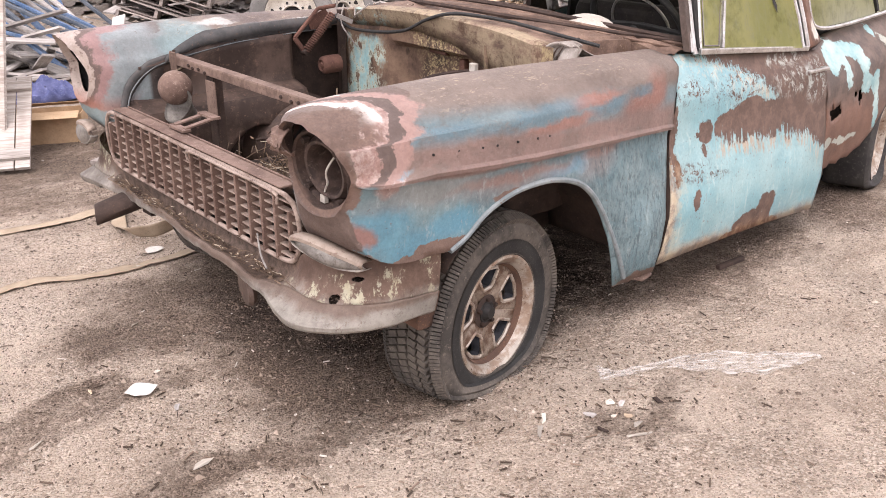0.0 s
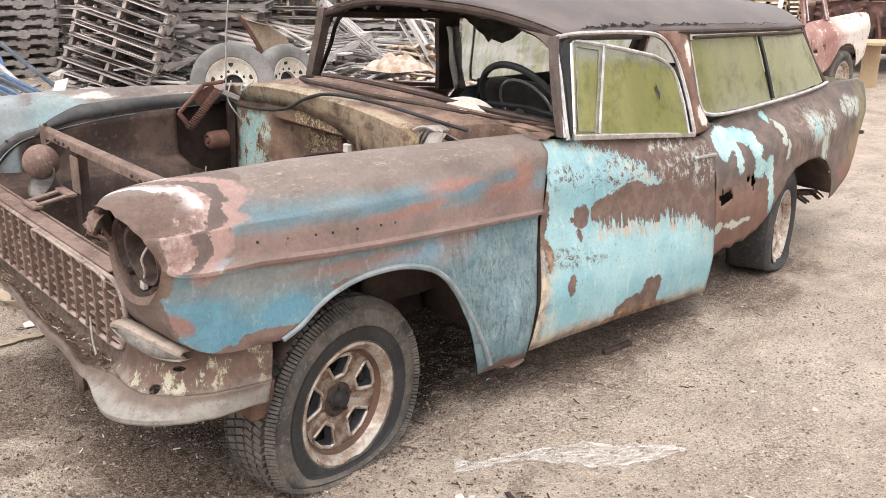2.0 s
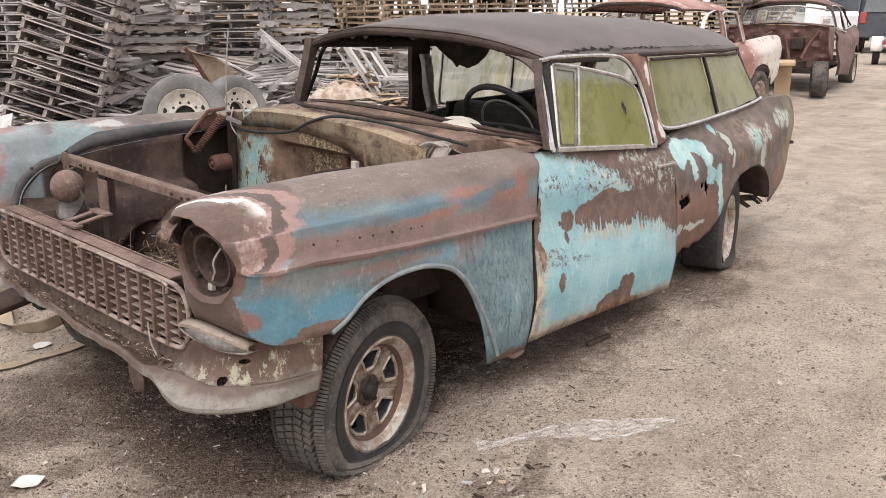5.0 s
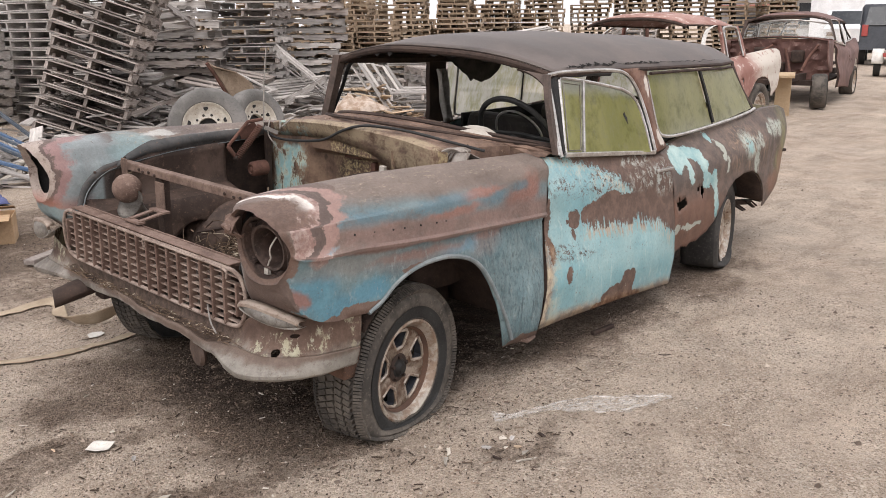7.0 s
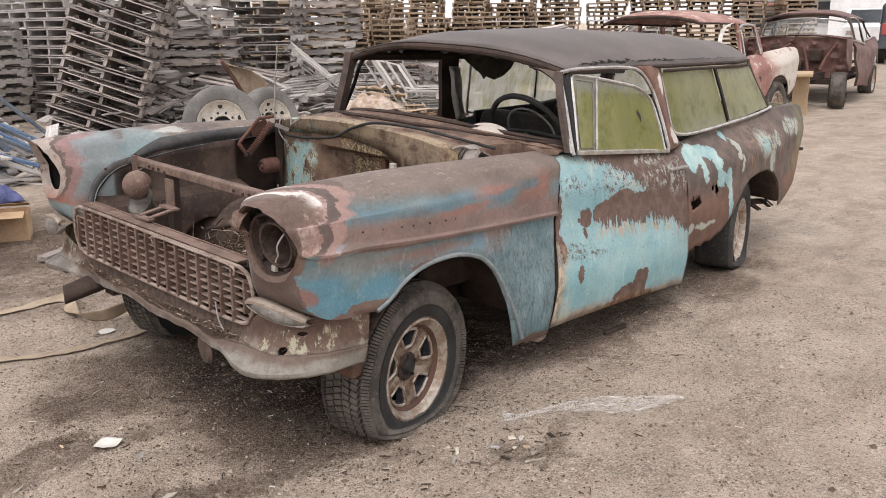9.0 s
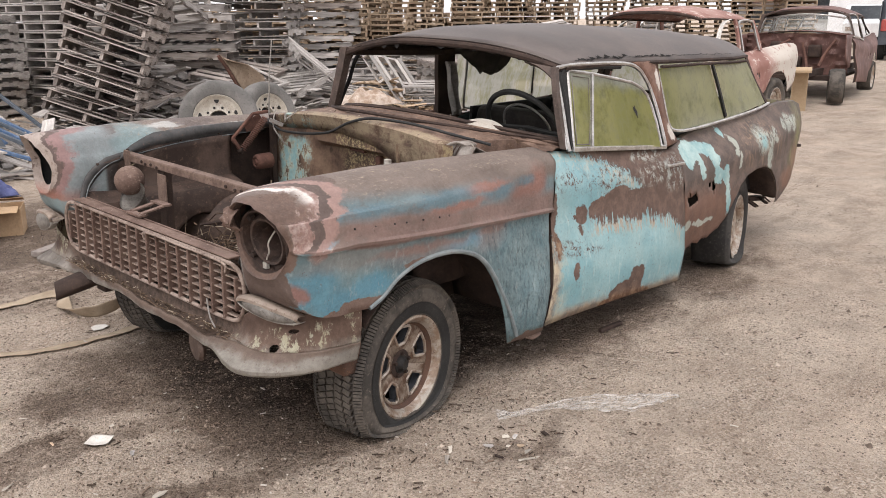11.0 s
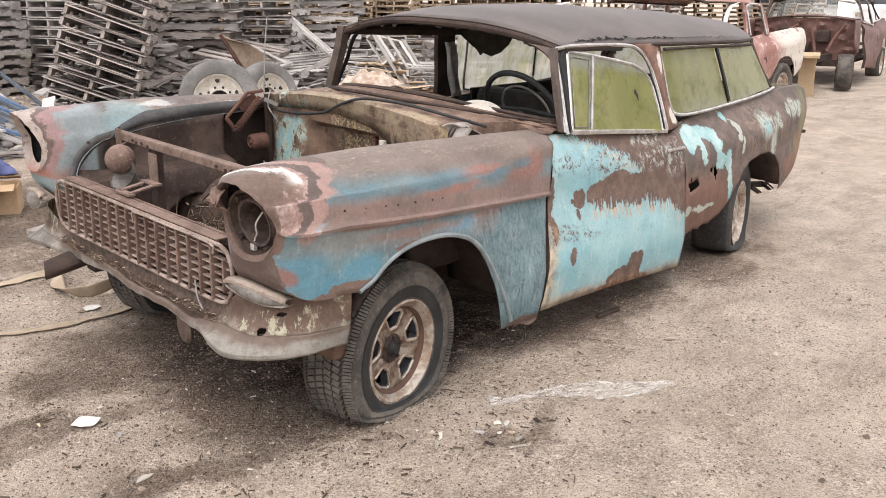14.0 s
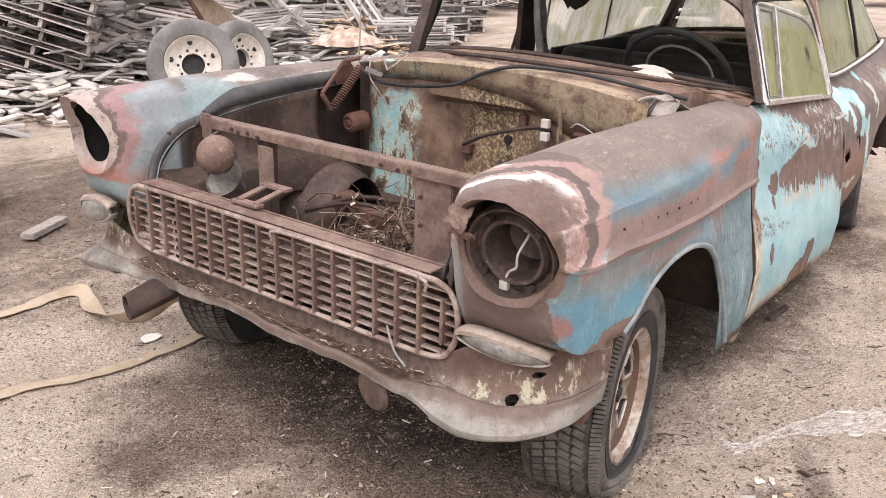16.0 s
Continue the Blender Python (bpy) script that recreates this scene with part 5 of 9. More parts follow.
    if moss:
        x_low, x_top = (2.01, 1.948) if near else (1.93, 1.85)
        low = lambda x: lerp([(2.05, 0.922), (2.4, 0.918), (2.9, 0.938), (3.45, 0.97)], x) - (0.0 if near else 0.035)
        for x0, x1, t0, t1 in ((x_low, 2.68, x_top, 2.59), (2.7, 3.36, 2.61, 3.3)):
            rows = []
            for i in range(9):
                u = i / 8
                xb, xt = x0 + (x1 - x0) * u, t0 + (t1 - t0) * u
                yb = lerp([(2.05, 0.732), (2.9, 0.704), (3.45, 0.655)], xb)
                yt = lerp([(2.0, 0.655), (2.76, 0.615), (3.33, 0.51)], xt)
                rows.append([(xb + (xt - xb) * k / 6, s * (yb + (yt - yb) * k / 6), low(xb) + (1.245 - low(xb)) * k / 6) for k in range(7)])
            part("pane", grid(rows), MOSS_GLASS if near else CLOUD_GLASS, parent, "moss-stained rear side glass" if near else "clouded rear side glass")
    if door_glass:
        top = lambda x: lerp([(1.112, 1.277), (1.295, 1.253), (1.45, 1.228), (1.622, 1.197), (1.7, 1.168), (1.738, 1.13), (1.757, 1.08), (1.768, 1.0)], x)
        ylean = lambda z: 0.795 - 0.125 * (z - 0.94) / 0.325
        base = lambda x: 0.957 - 0.104 * (x - 1.02)
        for x0, x1, t0, t1, label in ((1.03, 1.15, 1.118, 1.288, "moss-stained vent pane"), (1.162, 1.762, 1.298, 1.766, "moss-stained door glass")):
            rows = []
            for i in range(19):
                u = i / 18
                xb, xt = x0 + (x1 - x0) * u, t0 + (t1 - t0) * u
                zb, zt = base(xb), top(xt)
                rows.append([(xb + (xt - xb) * k / 6, s * ylean(zb + (zt - zb) * k / 6), zb + (zt - zb) * k / 6) for k in range(7)])
            part("pane", grid(rows), MOSS_GLASS, parent, label)
        b = bmesh.new()
        pts = [(1.023, s * ylean(0.957), 0.957), (1.066, s * ylean(1.11), 1.11), (1.108, s * ylean(1.265), 1.265), (1.125, s * ylean(1.275), 1.275)] + [(x, s * ylean(top(x)), top(x)) for x in (1.295, 1.45, 1.55, 1.622, 1.67, 1.7, 1.722, 1.738, 1.75, 1.757, 1.768)] + [(1.764, s * ylean(0.88), 0.88)]
        tube(b, pts, 0.0085, 6)
        part("glass_frame", b, CHROME, parent, "dull chrome door glass frame")
        vent = [(1.045, 0.965), (1.142, 0.955), (1.262, 1.235), (1.132, 1.253)]
        part("vent_frame", tube(bmesh.new(), [(x, s * (ylean(z) + 0.003), z) for x, z in (*vent, vent[0], vent[1])], 0.003, 5), STEEL, parent, "thin grey vent pane frame")
        b = bmesh.new()
        beam(b, (1.156, s * (ylean(0.945) + 0.004), 0.945), (1.292, s * (ylean(1.25) + 0.004), 1.25), 0.015, 0.014, (1, 0, 0))
        part("vent_divider", b, CHROME, parent, smooth=False)
        b = bmesh.new()
        b.faces.new([b.verts.new((1.592 + x, s * (ylean(1.066 + z) + 0.004), 1.066 + z)) for x, z in ((-0.012, 0.022), (-0.004, 0.014), (0.0, 0.034), (0.006, 0.012), (0.016, -0.006), (0.01, -0.03), (0.016, -0.036), (0.004, -0.032), (-0.004, -0.008), (-0.014, 0.004))])
        part("glass_hole", b, BLACK, parent, "dark broken hole in the glass", smooth=False)


def bucket(parent, s, lamp):
    """The sheet-metal headlight bucket, its lamp gone."""
    m = Matrix.Translation((-0.63, s * 0.79, 0.845)) @ Euler((0, radians(-8), radians(-4 * s))).to_matrix().to_4x4()
    bm = bmesh.new()
    if lamp:
        lathe(bm, [(0.109, 0.05), (0.111, -0.01), (0.107, -0.02), (0.102, -0.016), (0.1, 0.0), (0.096, 0.01), (0.087, 0.014), (0.082, 0.004), (0.076, -0.006), (0.069, -0.004), (0.064, 0.012), (0.06, 0.05), (0.056, 0.085), (0.03, 0.1), (0.001, 0.103)], 48, m, "X")
        ob = part("headlight_bucket", bm, BUCKET, parent, "rusty empty headlight bucket")
        thick(ob, 0.002)
        b = bmesh.new()
        tube(b, [m @ Vector(p) for p in smooth_line([(0.07, 0.01, 0.02), (0.02, 0.028 * s, 0.04), (-0.012, 0.018 * s, 0.005), (-0.01, 0.012 * s, -0.03), (0.0, -0.012 * s, -0.052), (-0.004, -0.022 * s, -0.078)], 24)], 0.003, 6)
        box(b, m @ Vector((-0.004, -0.022 * s, -0.085)), (0.012, 0.02, 0.02))
        part("wire", b, CLOTH, ob, "pale loose lamp wire")
        for a in (0.9, 2.4, 4.2, 5.6):
            b = lathe(bmesh.new(), [(0.001, -0.016), (0.009, -0.016), (0.009, 0.004)], 8, m @ Matrix.Translation((0, 0.09 * math.cos(a), 0.09 * math.sin(a))), "X")
            part("screw", b, RUST_DARK, ob)
        b = bmesh.new()
        rows = []
        for i in range(13):
            t = i / 12
            rows.append([m @ Vector((-0.03 - 0.04 * math.sin(t * 3.0) + 0.016 * noise.noise((t * 5, k, 0)), s * (-0.125 + 0.05 * k / 6 + 0.02 * noise.noise((t * 4, k * 0.7, 5))), 0.03 + 0.075 * t + 0.016 * noise.noise((t * 6, k * 0.8, 8)))) for k in range(7)])
        grid(rows, b)
        thick(part("brow_scrap", b, RUST_PALE, ob, "bent scrap of headlight trim"), 0.003)
    else:
        # black cup closes the far opening and stands in for its shade
        lathe(bm, [(0.118, 0.0), (0.114, 0.05), (0.1, 0.16), (0.001, 0.17)], 36, m, "X")
        part("headlight_bucket", bm, BLACK, parent, "dark empty headlight opening")


def parking_lamp(parent, s):
    """An oval lamp under the headlight: a dull lens below a pale flaking brow."""
    k = 0.02 if s > 0 else 0.0
    mid = lambda u: Vector((-0.64 - 1.6 * k + (0.03 - k) * u + 0.025 * max(0, u) ** 2, s * (0.78 + (0.094 + k) * u), 0.61 - 0.02 * u))
    rows = []
    for i in range(25):
        u = -1 + 2 * i / 24
        h = (0.019 + 0.9 * k) * math.sqrt(max(0.0, 1 - u * u)) + 0.002
        rows.append([mid(u) + Vector((-0.022 * (1 - u * u) * math.sin(k / 8 * math.pi), 0, h * -math.cos(k / 8 * math.pi))) for k in range(9)])
    ob = thick(part("parking_lamp", grid(rows), LENS, parent, "dull grey parking lamp"), 0.003)
    for sg in (1, -1):
        rows = []
        for i in range(31):
            u = -1.05 + 2.1 * i / 30
            h = sg * (0.02 + 0.9 * k) * max(0.0, 1 - u * u / 1.11) ** 0.5
            wob = 0.003 * noise.noise((u * 6, s, sg))
            c = mid(u) + Vector((0, 0, h))
            fwd, tall = (0.013, 0.012) if sg > 0 else (0.008, 0.004)
            rows.append([c + Vector((0.02, 0, sg * tall)), c + Vector((-fwd * 0.4, 0, sg * (tall + wob))), c + Vector((-fwd, 0, sg * tall * 0.55)), c + Vector((-fwd, 0, -sg * tall * 0.2)), c + Vector((0.0, 0, -sg * tall * 0.4))])
        thick(part("lamp_brow" if sg > 0 else "lamp_rim", grid(rows, flip=sg * s > 0), PALE_METAL if sg > 0 else STEEL, ob, "pale flaking lamp brow" if sg > 0 else "grey lamp rim"), 0.002)


BUCKET = rough_mat("bucket_rust", (0.05, 0.036, 0.031), (0.1, 0.068, 0.056), (0.17, 0.125, 0.105), 14, 70, 0.55, 0.4, 0.2)
LENS = rough_mat("dull_lens", (0.12, 0.108, 0.096), (0.21, 0.195, 0.175), (0.08, 0.06, 0.048), 18, 90, 0.45, 0.4)
PALE_METAL = rough_mat("pale_metal", (0.36, 0.3, 0.25), (0.27, 0.21, 0.17), (0.16, 0.095, 0.065), 16, 110, 0.6, 0.35, 0.2)


def front_pan(parent):
    """The splash apron under the grille, dented, with its rolled lip, running round both corners."""
    st = [((-0.40, 0.905, 0.565), (-0.46, 0.96, 0.4)), ((-0.52, 0.89, 0.575), (-0.62, 0.965, 0.4)), ((-0.6, 0.82, 0.57), (-0.672, 0.88, 0.412)), ((-0.625, 0.7, 0.55), (-0.672, 0.75, 0.422)),
          ((-0.62, 0.57, 0.515), (-0.668, 0.6, 0.436)), ((-0.615, 0.4, 0.51), (-0.664, 0.43, 0.444)), ((-0.615, 0.2, 0.51), (-0.672, 0.2, 0.455)), ((-0.615, 0.0, 0.51), (-0.688, 0.0, 0.46)),
          ((-0.615, -0.2, 0.51), (-0.7, -0.2, 0.462)), ((-0.615, -0.38, 0.51), (-0.71, -0.4, 0.463)), ((-0.62, -0.57, 0.515), (-0.722, -0.57, 0.455)), ((-0.63, -0.68, 0.58), (-0.735, -0.67, 0.437)),
          ((-0.62, -0.79, 0.602), (-0.735, -0.77, 0.436)), ((-0.56, -0.868, 0.606), (-0.675, -0.865, 0.438)), ((-0.46, -0.905, 0.606), (-0.55, -0.91, 0.43)), ((-0.355, -0.918, 0.6), (-0.37, -0.912, 0.42))]
    tops, lips = smooth_line([a for a, b in st], 240), smooth_line([b for a, b in st], 240)
    shelf = smooth_line([(0, 0, 0), (0.03, 0.5, 0), (0.12, 0.95, 0), (0.35, 1.05, 0), (0.62, 1.0, 0), (0.8, 0.8, 0), (0.9, 0.68, 0), (0.97, 0.72, 0), (1.0, 0.85, 0), (1.0, 1.0, 0)], 27)
    face, edge = [], []
    for i, (a, b) in enumerate(zip(tops, lips)):
        corner = min(1.0, max(0.0, (abs(a.y) - 0.5) / 0.16))
        corner = corner * corner * (3 - 2 * corner)
        wave = 0.012 * noise.noise((a.y * 5, 0, 0)) + 0.004 * noise.noise((a.y * 17, 3, 0))
        bend = 0.012 * noise.noise((a.y * 6, 7, 0)) + 0.003 * noise.noise((a.y * 23, 7, 0))
        row = []
        for k in range(27):
            f = k / 26
            sg, sf = shelf[k].x, shelf[k].y
            cg = 0.06 * f + 0.94 * f ** 3.4
            g, h = sg * (1 - corner) + cg * corner, sf * (1 - corner) + f * corner
            p = Vector((a.x + (b.x - a.x) * g, a.y + (b.y - a.y) * g, a.z + (b.z - a.z) * h))
            p.x += bend * g * (1 - 0.6 * corner)
            p.z += wave * g * (1 - 0.5 * corner) + 0.003 * noise.noise((p.x * 20, p.y * 20, p.z * 20))
            row.append(p)
        back = Vector((0.05, 0, 0)) if corner < 1 else (Vector((0, 0, 0)) - Vector((b.x + 0.3, b.y, 0))).normalized() * 0.04
        for d in ((0.02, -0.01), (0.3, -0.02), (0.7, -0.018)):
            q = row[26] + back * d[0]
            row.append(Vector((q.x, q.y, q.z + d[1])))
        face.append(row[:20])
        edge.append(row[19:])
    bm = grid(face, flip=True)
    holes = ((-0.815, 0.492, 0.015, 0.013), (-0.85, 0.548, 0.012, 0.008))
    near = [e for e in bm.edges if any(abs((e.verts[0].co.y + e.verts[1].co.y) / 2 - hy) < ry * 1.8 and abs((e.verts[0].co.z + e.verts[1].co.z) / 2 - hz) < rz * 2.2 for hy, hz, ry, rz in holes)]
    bmesh.ops.subdivide_edges(bm, edges=near, cuts=4, use_grid_fill=True)
    gone = []
    for f in bm.faces:
        c = f.calc_center_median()
        for hy, hz, ry, rz in holes:
            if ((c.y - hy) / ry) ** 2 + ((c.z - hz) / rz) ** 2 + 0.5 * noise.noise((c.y * 90, c.z * 90, 0)) < 0.9:
                gone.append(f)
                break
    bmesh.ops.delete(bm, geom=gone, context="FACES")
    ob = thick(part("front_apron", bm, PAN, parent, "dented rusty front apron littered with dirt"), 0.003)
    thick(part("apron_lip", grid(edge, flip=True), LIP, ob, "bent grey apron lip"), 0.004)




def lip_mat():
    n = Nodes("apron_lip")
    big, fine = n.noise(6, 6, 0.75), n.noise(50, 6, 0.8)
    corner = n.step(n.math("MULTIPLY", n.xyz(n.warped((0, 0.1, 0), 8))[1], -1.0), 0.4, 0.66)
    col = n.mix(n.step(big, 0.35, 0.65), (0.11, 0.095, 0.082), (0.25, 0.228, 0.2))
    col = n.mix(n.math("MULTIPLY", corner, n.step(n.noise(11, 7, 0.8), 0.36, 0.5)), col, n.mix(big, (0.16, 0.145, 0.124), (0.3, 0.28, 0.245)))
    top = n.step(n.xyz(n.warped((0.03, 0.03, 0.05), 14))[2], 0.445, 0.468)
    col = n.mix(n.math("MULTIPLY", top, 0.85), col, n.mix(big, (0.085, 0.055, 0.042), (0.155, 0.105, 0.08)))
    col = n.mix(n.math("MULTIPLY", n.step(fine, 0.54, 0.64), 0.6), col, (0.11, 0.075, 0.057))
    return n.done(n.mottle(col, 0.45, 7, 60), 0.6, n.math("ADD", fine, big), 0.5, 0.004)


LIP = lip_mat()


def grille(parent):
    g = part("grille", tube(bmesh.new(), [(-0.628, y, z) for y, z in [(p[0], p[1]) for p in smooth_line([(0.0, 0.722, 0), (0.5, 0.722, 0), (0.6, 0.715, 0), (0.638, 0.68, 0), (0.648, 0.62, 0), (0.632, 0.56, 0), (0.58, 0.522, 0), (0.4, 0.515, 0), (0, 0.515, 0),
             (-0.4, 0.515, 0), (-0.58, 0.522, 0), (-0.632, 0.56, 0), (-0.648, 0.62, 0), (-0.638, 0.68, 0), (-0.6, 0.715, 0), (-0.5, 0.722, 0), (0, 0.722, 0)], 120)]], 0.0075, 8, False), SLAT, parent, "rusty egg-crate grille")
    half = lambda z: lerp([(0.51, 0.56), (0.54, 0.62), (0.6, 0.645), (0.68, 0.638), (0.725, 0.57)], z)
    n = 18
    for i in range(n):
        y = -0.605 + 1.21 * i / (n - 1)
        c = max(0.0, abs(y) - 0.55) * 0.8
        b = bmesh.new()
        box(b, (-0.622, y, 0.62), (0.034, 0.009, 0.204 - 2 * c))
        bevel(part("grille_bar", b, RUST_PALE, g, smooth=False), 0.003, 1)
    for k in range(7):
        z = 0.535 + 0.0272 * k
        w = half(z)
        b = bmesh.new()
        m = Matrix.Translation((-0.616, 0, z)) @ Euler((0, radians(6), 0)).to_matrix().to_4x4()
        box(b, (0, 0, 0), (0.021, 2 * w, 0.005), m)
        part("grille_slat", b, SLAT, g, smooth=False)
    b = bmesh.new()
    box(b, (-0.605, 0, 0.735), (0.048, 1.13, 0.006))
    box(b, (-0.572, 0, 0.722), (0.006, 1.13, 0.035))
    bevel(part("top_rail", b, RUST_PALE, g, "rusty flat grille top rail", smooth=False), 0.003)
    b = bmesh.new()
    for y0, y1 in ((-0.56, -0.03),):
        tube(b, smooth_line([(-0.64, y0, 0.69), (-0.642, y0 + 0.02, 0.722), (-0.642, (y0 + y1) / 2, 0.724), (-0.642, y1 - 0.02, 0.722), (-0.64, y1, 0.69)], 30), 0.005, 6)
    part("grille_edge", b, SLAT, g)
    part("cord", tube(bmesh.new(), smooth_line([(-0.645, -0.445, 0.57), (-0.652, -0.462, 0.54), (-0.66, -0.485, 0.512), (-0.668, -0.525, 0.49)], 16), 0.003, 6), CLOTH_GREY, g, "pale loose cord at the grille foot")


RUST_PALE = rough_mat("dusty_rust", (0.12, 0.076, 0.06), (0.195, 0.132, 0.106), (0.3, 0.228, 0.188), 12, 90, 0.75, 0.4)
SLAT = rough_mat("worn_slat", (0.18, 0.128, 0.103), (0.34, 0.27, 0.228), (0.1, 0.064, 0.05), 12, 60, 0.6, 0.4, 0.1)


def engine_bay(parent):
    # radiator support: cross bar and two uprights
    b = bmesh.new()
    beam(b, (-0.366, 0.58, 0.9), (-0.366, -0.58, 0.9), 0.038, 0.005)
    beam(b, (-0.384, 0.58, 0.885), (-0.384, -0.58, 0.885), 0.004, 0.03)
    bevel(part("cross_bar", b, DUSTY_RUST, parent, "red-rusted radiator cross bar", smooth=False), 0.002, 1)
    for y, w in ((0.295, 0.05), (-0.37, 0.12)):
        b = bmesh.new()
        box(b, (-0.37, y, 0.68), (0.006, w, 0.42))
        box(b, (-0.355, y - w / 2, 0.68), (0.03, 0.006, 0.42))
        box(b, (-0.355, y + w / 2, 0.68), (0.03, 0.006, 0.42))
        part("upright", b, RUST_DARK if y > 0 else DUSTY_RUST, parent, smooth=False)
    bolt = mesh_of("bolt", lathe(bmesh.new(), [(0.001, -0.005), (0.006, -0.004), (0.006, 0.004)], 8, None, "X"), RUST_DARK)
    for y, z in ((0.42, 0.886), (0.39, 0.88), (0.345, 0.884), (0.3, 0.878), (-0.2, 0.884), (-0.26, 0.88), (-0.3, 0.884), (-0.34, 0.74), (-0.34, 0.82)):
        shared("bolt", bolt, parent, pose(-0.388, y, z))
    for c, size in (((-0.386, 0.545, 0.875), (0.006, 0.05, 0.085)), ((-0.385, 0.27, 0.79), (0.005, 0.07, 0.13))):
        bevel(part("mounting_plate", box(bmesh.new(), c, size), DUSTY_RUST, parent, "rusty bolted mounting plate", smooth=False), 0.003, 1)
    # inner fenders with wheelhouse openings
    for s in (1, -1):
        rows = []
        for i in range(41):
            x = -0.585 + 0.0187 * i
            top = lerp([(-0.6, 0.73), (-0.56, 0.82), (-0.48, 0.878), (-0.38, 0.9), (-0.25, 0.905 + 0.024 * (s > 0)), (0.3, 0.92 + 0.024 * (s > 0))], x) - 0.012
            hole = 0.6 - ((x + 0.08) / 0.2) ** 2 * 0.16 if abs(x + 0.08) < 0.2 else 0.42
            hole = max(0.42, hole)
            bulge = 0.03 * math.exp(-((x - 0.12) / 0.12) ** 2)
            prof = [(0.588, top), (0.594, top - 0.035), (0.598, min(0.8 - bulge, top - 0.05)), (0.595, min(0.755, top - 0.07)), (0.585, 0.735), (0.54, 0.722), (0.5, 0.71), (0.485, 0.68), (0.48, 0.64)]
            prof = [(y, min(z, top - 0.01 * k)) for k, (y, z) in enumerate(prof)]
            row = [(x, s * (y + 0.006 * noise.noise((x * 6, z * 6, s))), z) for y, z in prof]
            row += [(x, s * 0.478, 0.64 + (hole - 0.64) * k / 5) for k in range(1, 6)]
            rows.append(row)
        thick(part("inner_fender", grid(rows, flip=s < 0), INNER, parent, "brown dusty inner fender"), 0.003)
        b = bmesh.new()
        up = 0.02 if s > 0 else 0.0
        tube(b, smooth_line([(-0.575, s * 0.57, 0.72), (-0.54, s * 0.58, 0.79), (-0.47, s * 0.586, 0.848), (-0.38, s * 0.588, 0.876), (-0.1, s * 0.588, 0.894 + up), (0.3, s * 0.588, 0.908 + up)], 50), 0.0028, 6)
        part("fender_edge", b, STEEL_BLUE, parent, "grey-blue fender inner edge")
        line = smooth_line([(-0.6, s * 0.578, 0.72), (-0.56, s * 0.586, 0.815), (-0.48, s * 0.59, 0.878), (-0.38, s * 0.592, 0.903), (-0.1, s * 0.592, 0.928 + up), (0.36, s * 0.592, 0.943 + up)], 50)
        thick(part("inner_flange", grid([[p, p + Vector((0.012 * math.exp(-((p.x + 0.55) / 0.08) ** 2), -s * 0.004, -0.012)), p + Vector((0.024 * math.exp(-((p.x + 0.55) / 0.08) ** 2), -s * 0.004, -0.036))] for p in line], flip=s > 0), FLANGE, parent, "dark slate inner fender flange"), 0.003)
        for x in (-0.5, -0.36, -0.1, 0.1, 0.28):
            shared("bolt", bolt, parent, pose(x, s * 0.588, lerp([(-0.55, 0.845), (-0.38, 0.91), (0.36, 0.95)], x), 0, 90))
    for s in (1, -1):
        rows = []
        for i in range(17):
            a = math.pi * i / 16
            rows.append([(0.12 + 0.25 * math.cos(a) * (1 - 0.12 * k), s * (0.56 - 0.055 * k), 0.45 + 0.22 * math.sin(a) * (1 - 0.04 * k * k / 4)) for k in range(5)])
        thick(part("wheelhouse", grid(rows, flip=s > 0), INNER, parent, "brown rounded inner wheelhouse"), 0.004)
    b = bmesh.new()
    grid([[(0.56 + 0.03 * i, -0.895 - 0.008 * k * (i > 1), 0.222 - 0.009 * k + 0.006 * math.sin(i * 2)) for k in range(4)] for i in range(5)], b)
    thick(part("bent_tab", b, RUST_PALE, parent, "bent tab at the fender foot"), 0.003)
    # dark sheets that put the shade into the wheel wells behind the front wheels
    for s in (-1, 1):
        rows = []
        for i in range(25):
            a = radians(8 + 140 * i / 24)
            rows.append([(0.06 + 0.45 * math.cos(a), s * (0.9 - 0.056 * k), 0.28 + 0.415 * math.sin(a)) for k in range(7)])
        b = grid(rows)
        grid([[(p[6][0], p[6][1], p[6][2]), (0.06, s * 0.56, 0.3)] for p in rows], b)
        thick(part("wheel_well", b, RUST_DARK, parent, "dark sheet closing the wheel well to stand for its shade"), 0.003)
    # dark plates added to blacken the cavity beside the hood hinge
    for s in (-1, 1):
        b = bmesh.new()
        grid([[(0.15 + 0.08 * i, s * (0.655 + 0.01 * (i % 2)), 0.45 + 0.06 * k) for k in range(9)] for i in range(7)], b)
        thick(part("cowl_side_panel", b, RUST_DARK, parent, "dark plate added for the shaded cavity behind the wheel"), 0.003)
    # firewall, stepped
    rows = []
    for i in range(41):
        y = -0.6 + 0.03 * i
        d = 0.06 * math.exp(-((y - 0.02) / 0.24) ** 6)
        rows.append([(0.43 + d * min(1, k / 5) * (k < 17) + 0.006 * noise.noise((y * 9, k, 1)), y, 0.42 + 0.58 * k / 20) for k in range(21)])
    part("firewall", grid(rows), FIREWALL, parent, "rusty firewall with flaking turquoise and yellow paint")
    for y in (-0.3,):
        part("firewall_rib", tube(bmesh.new(), [(0.415, y, 0.45), (0.415, y, 0.98)], 0.01, 6), FIREWALL, parent)
    # cowl
    rows = []
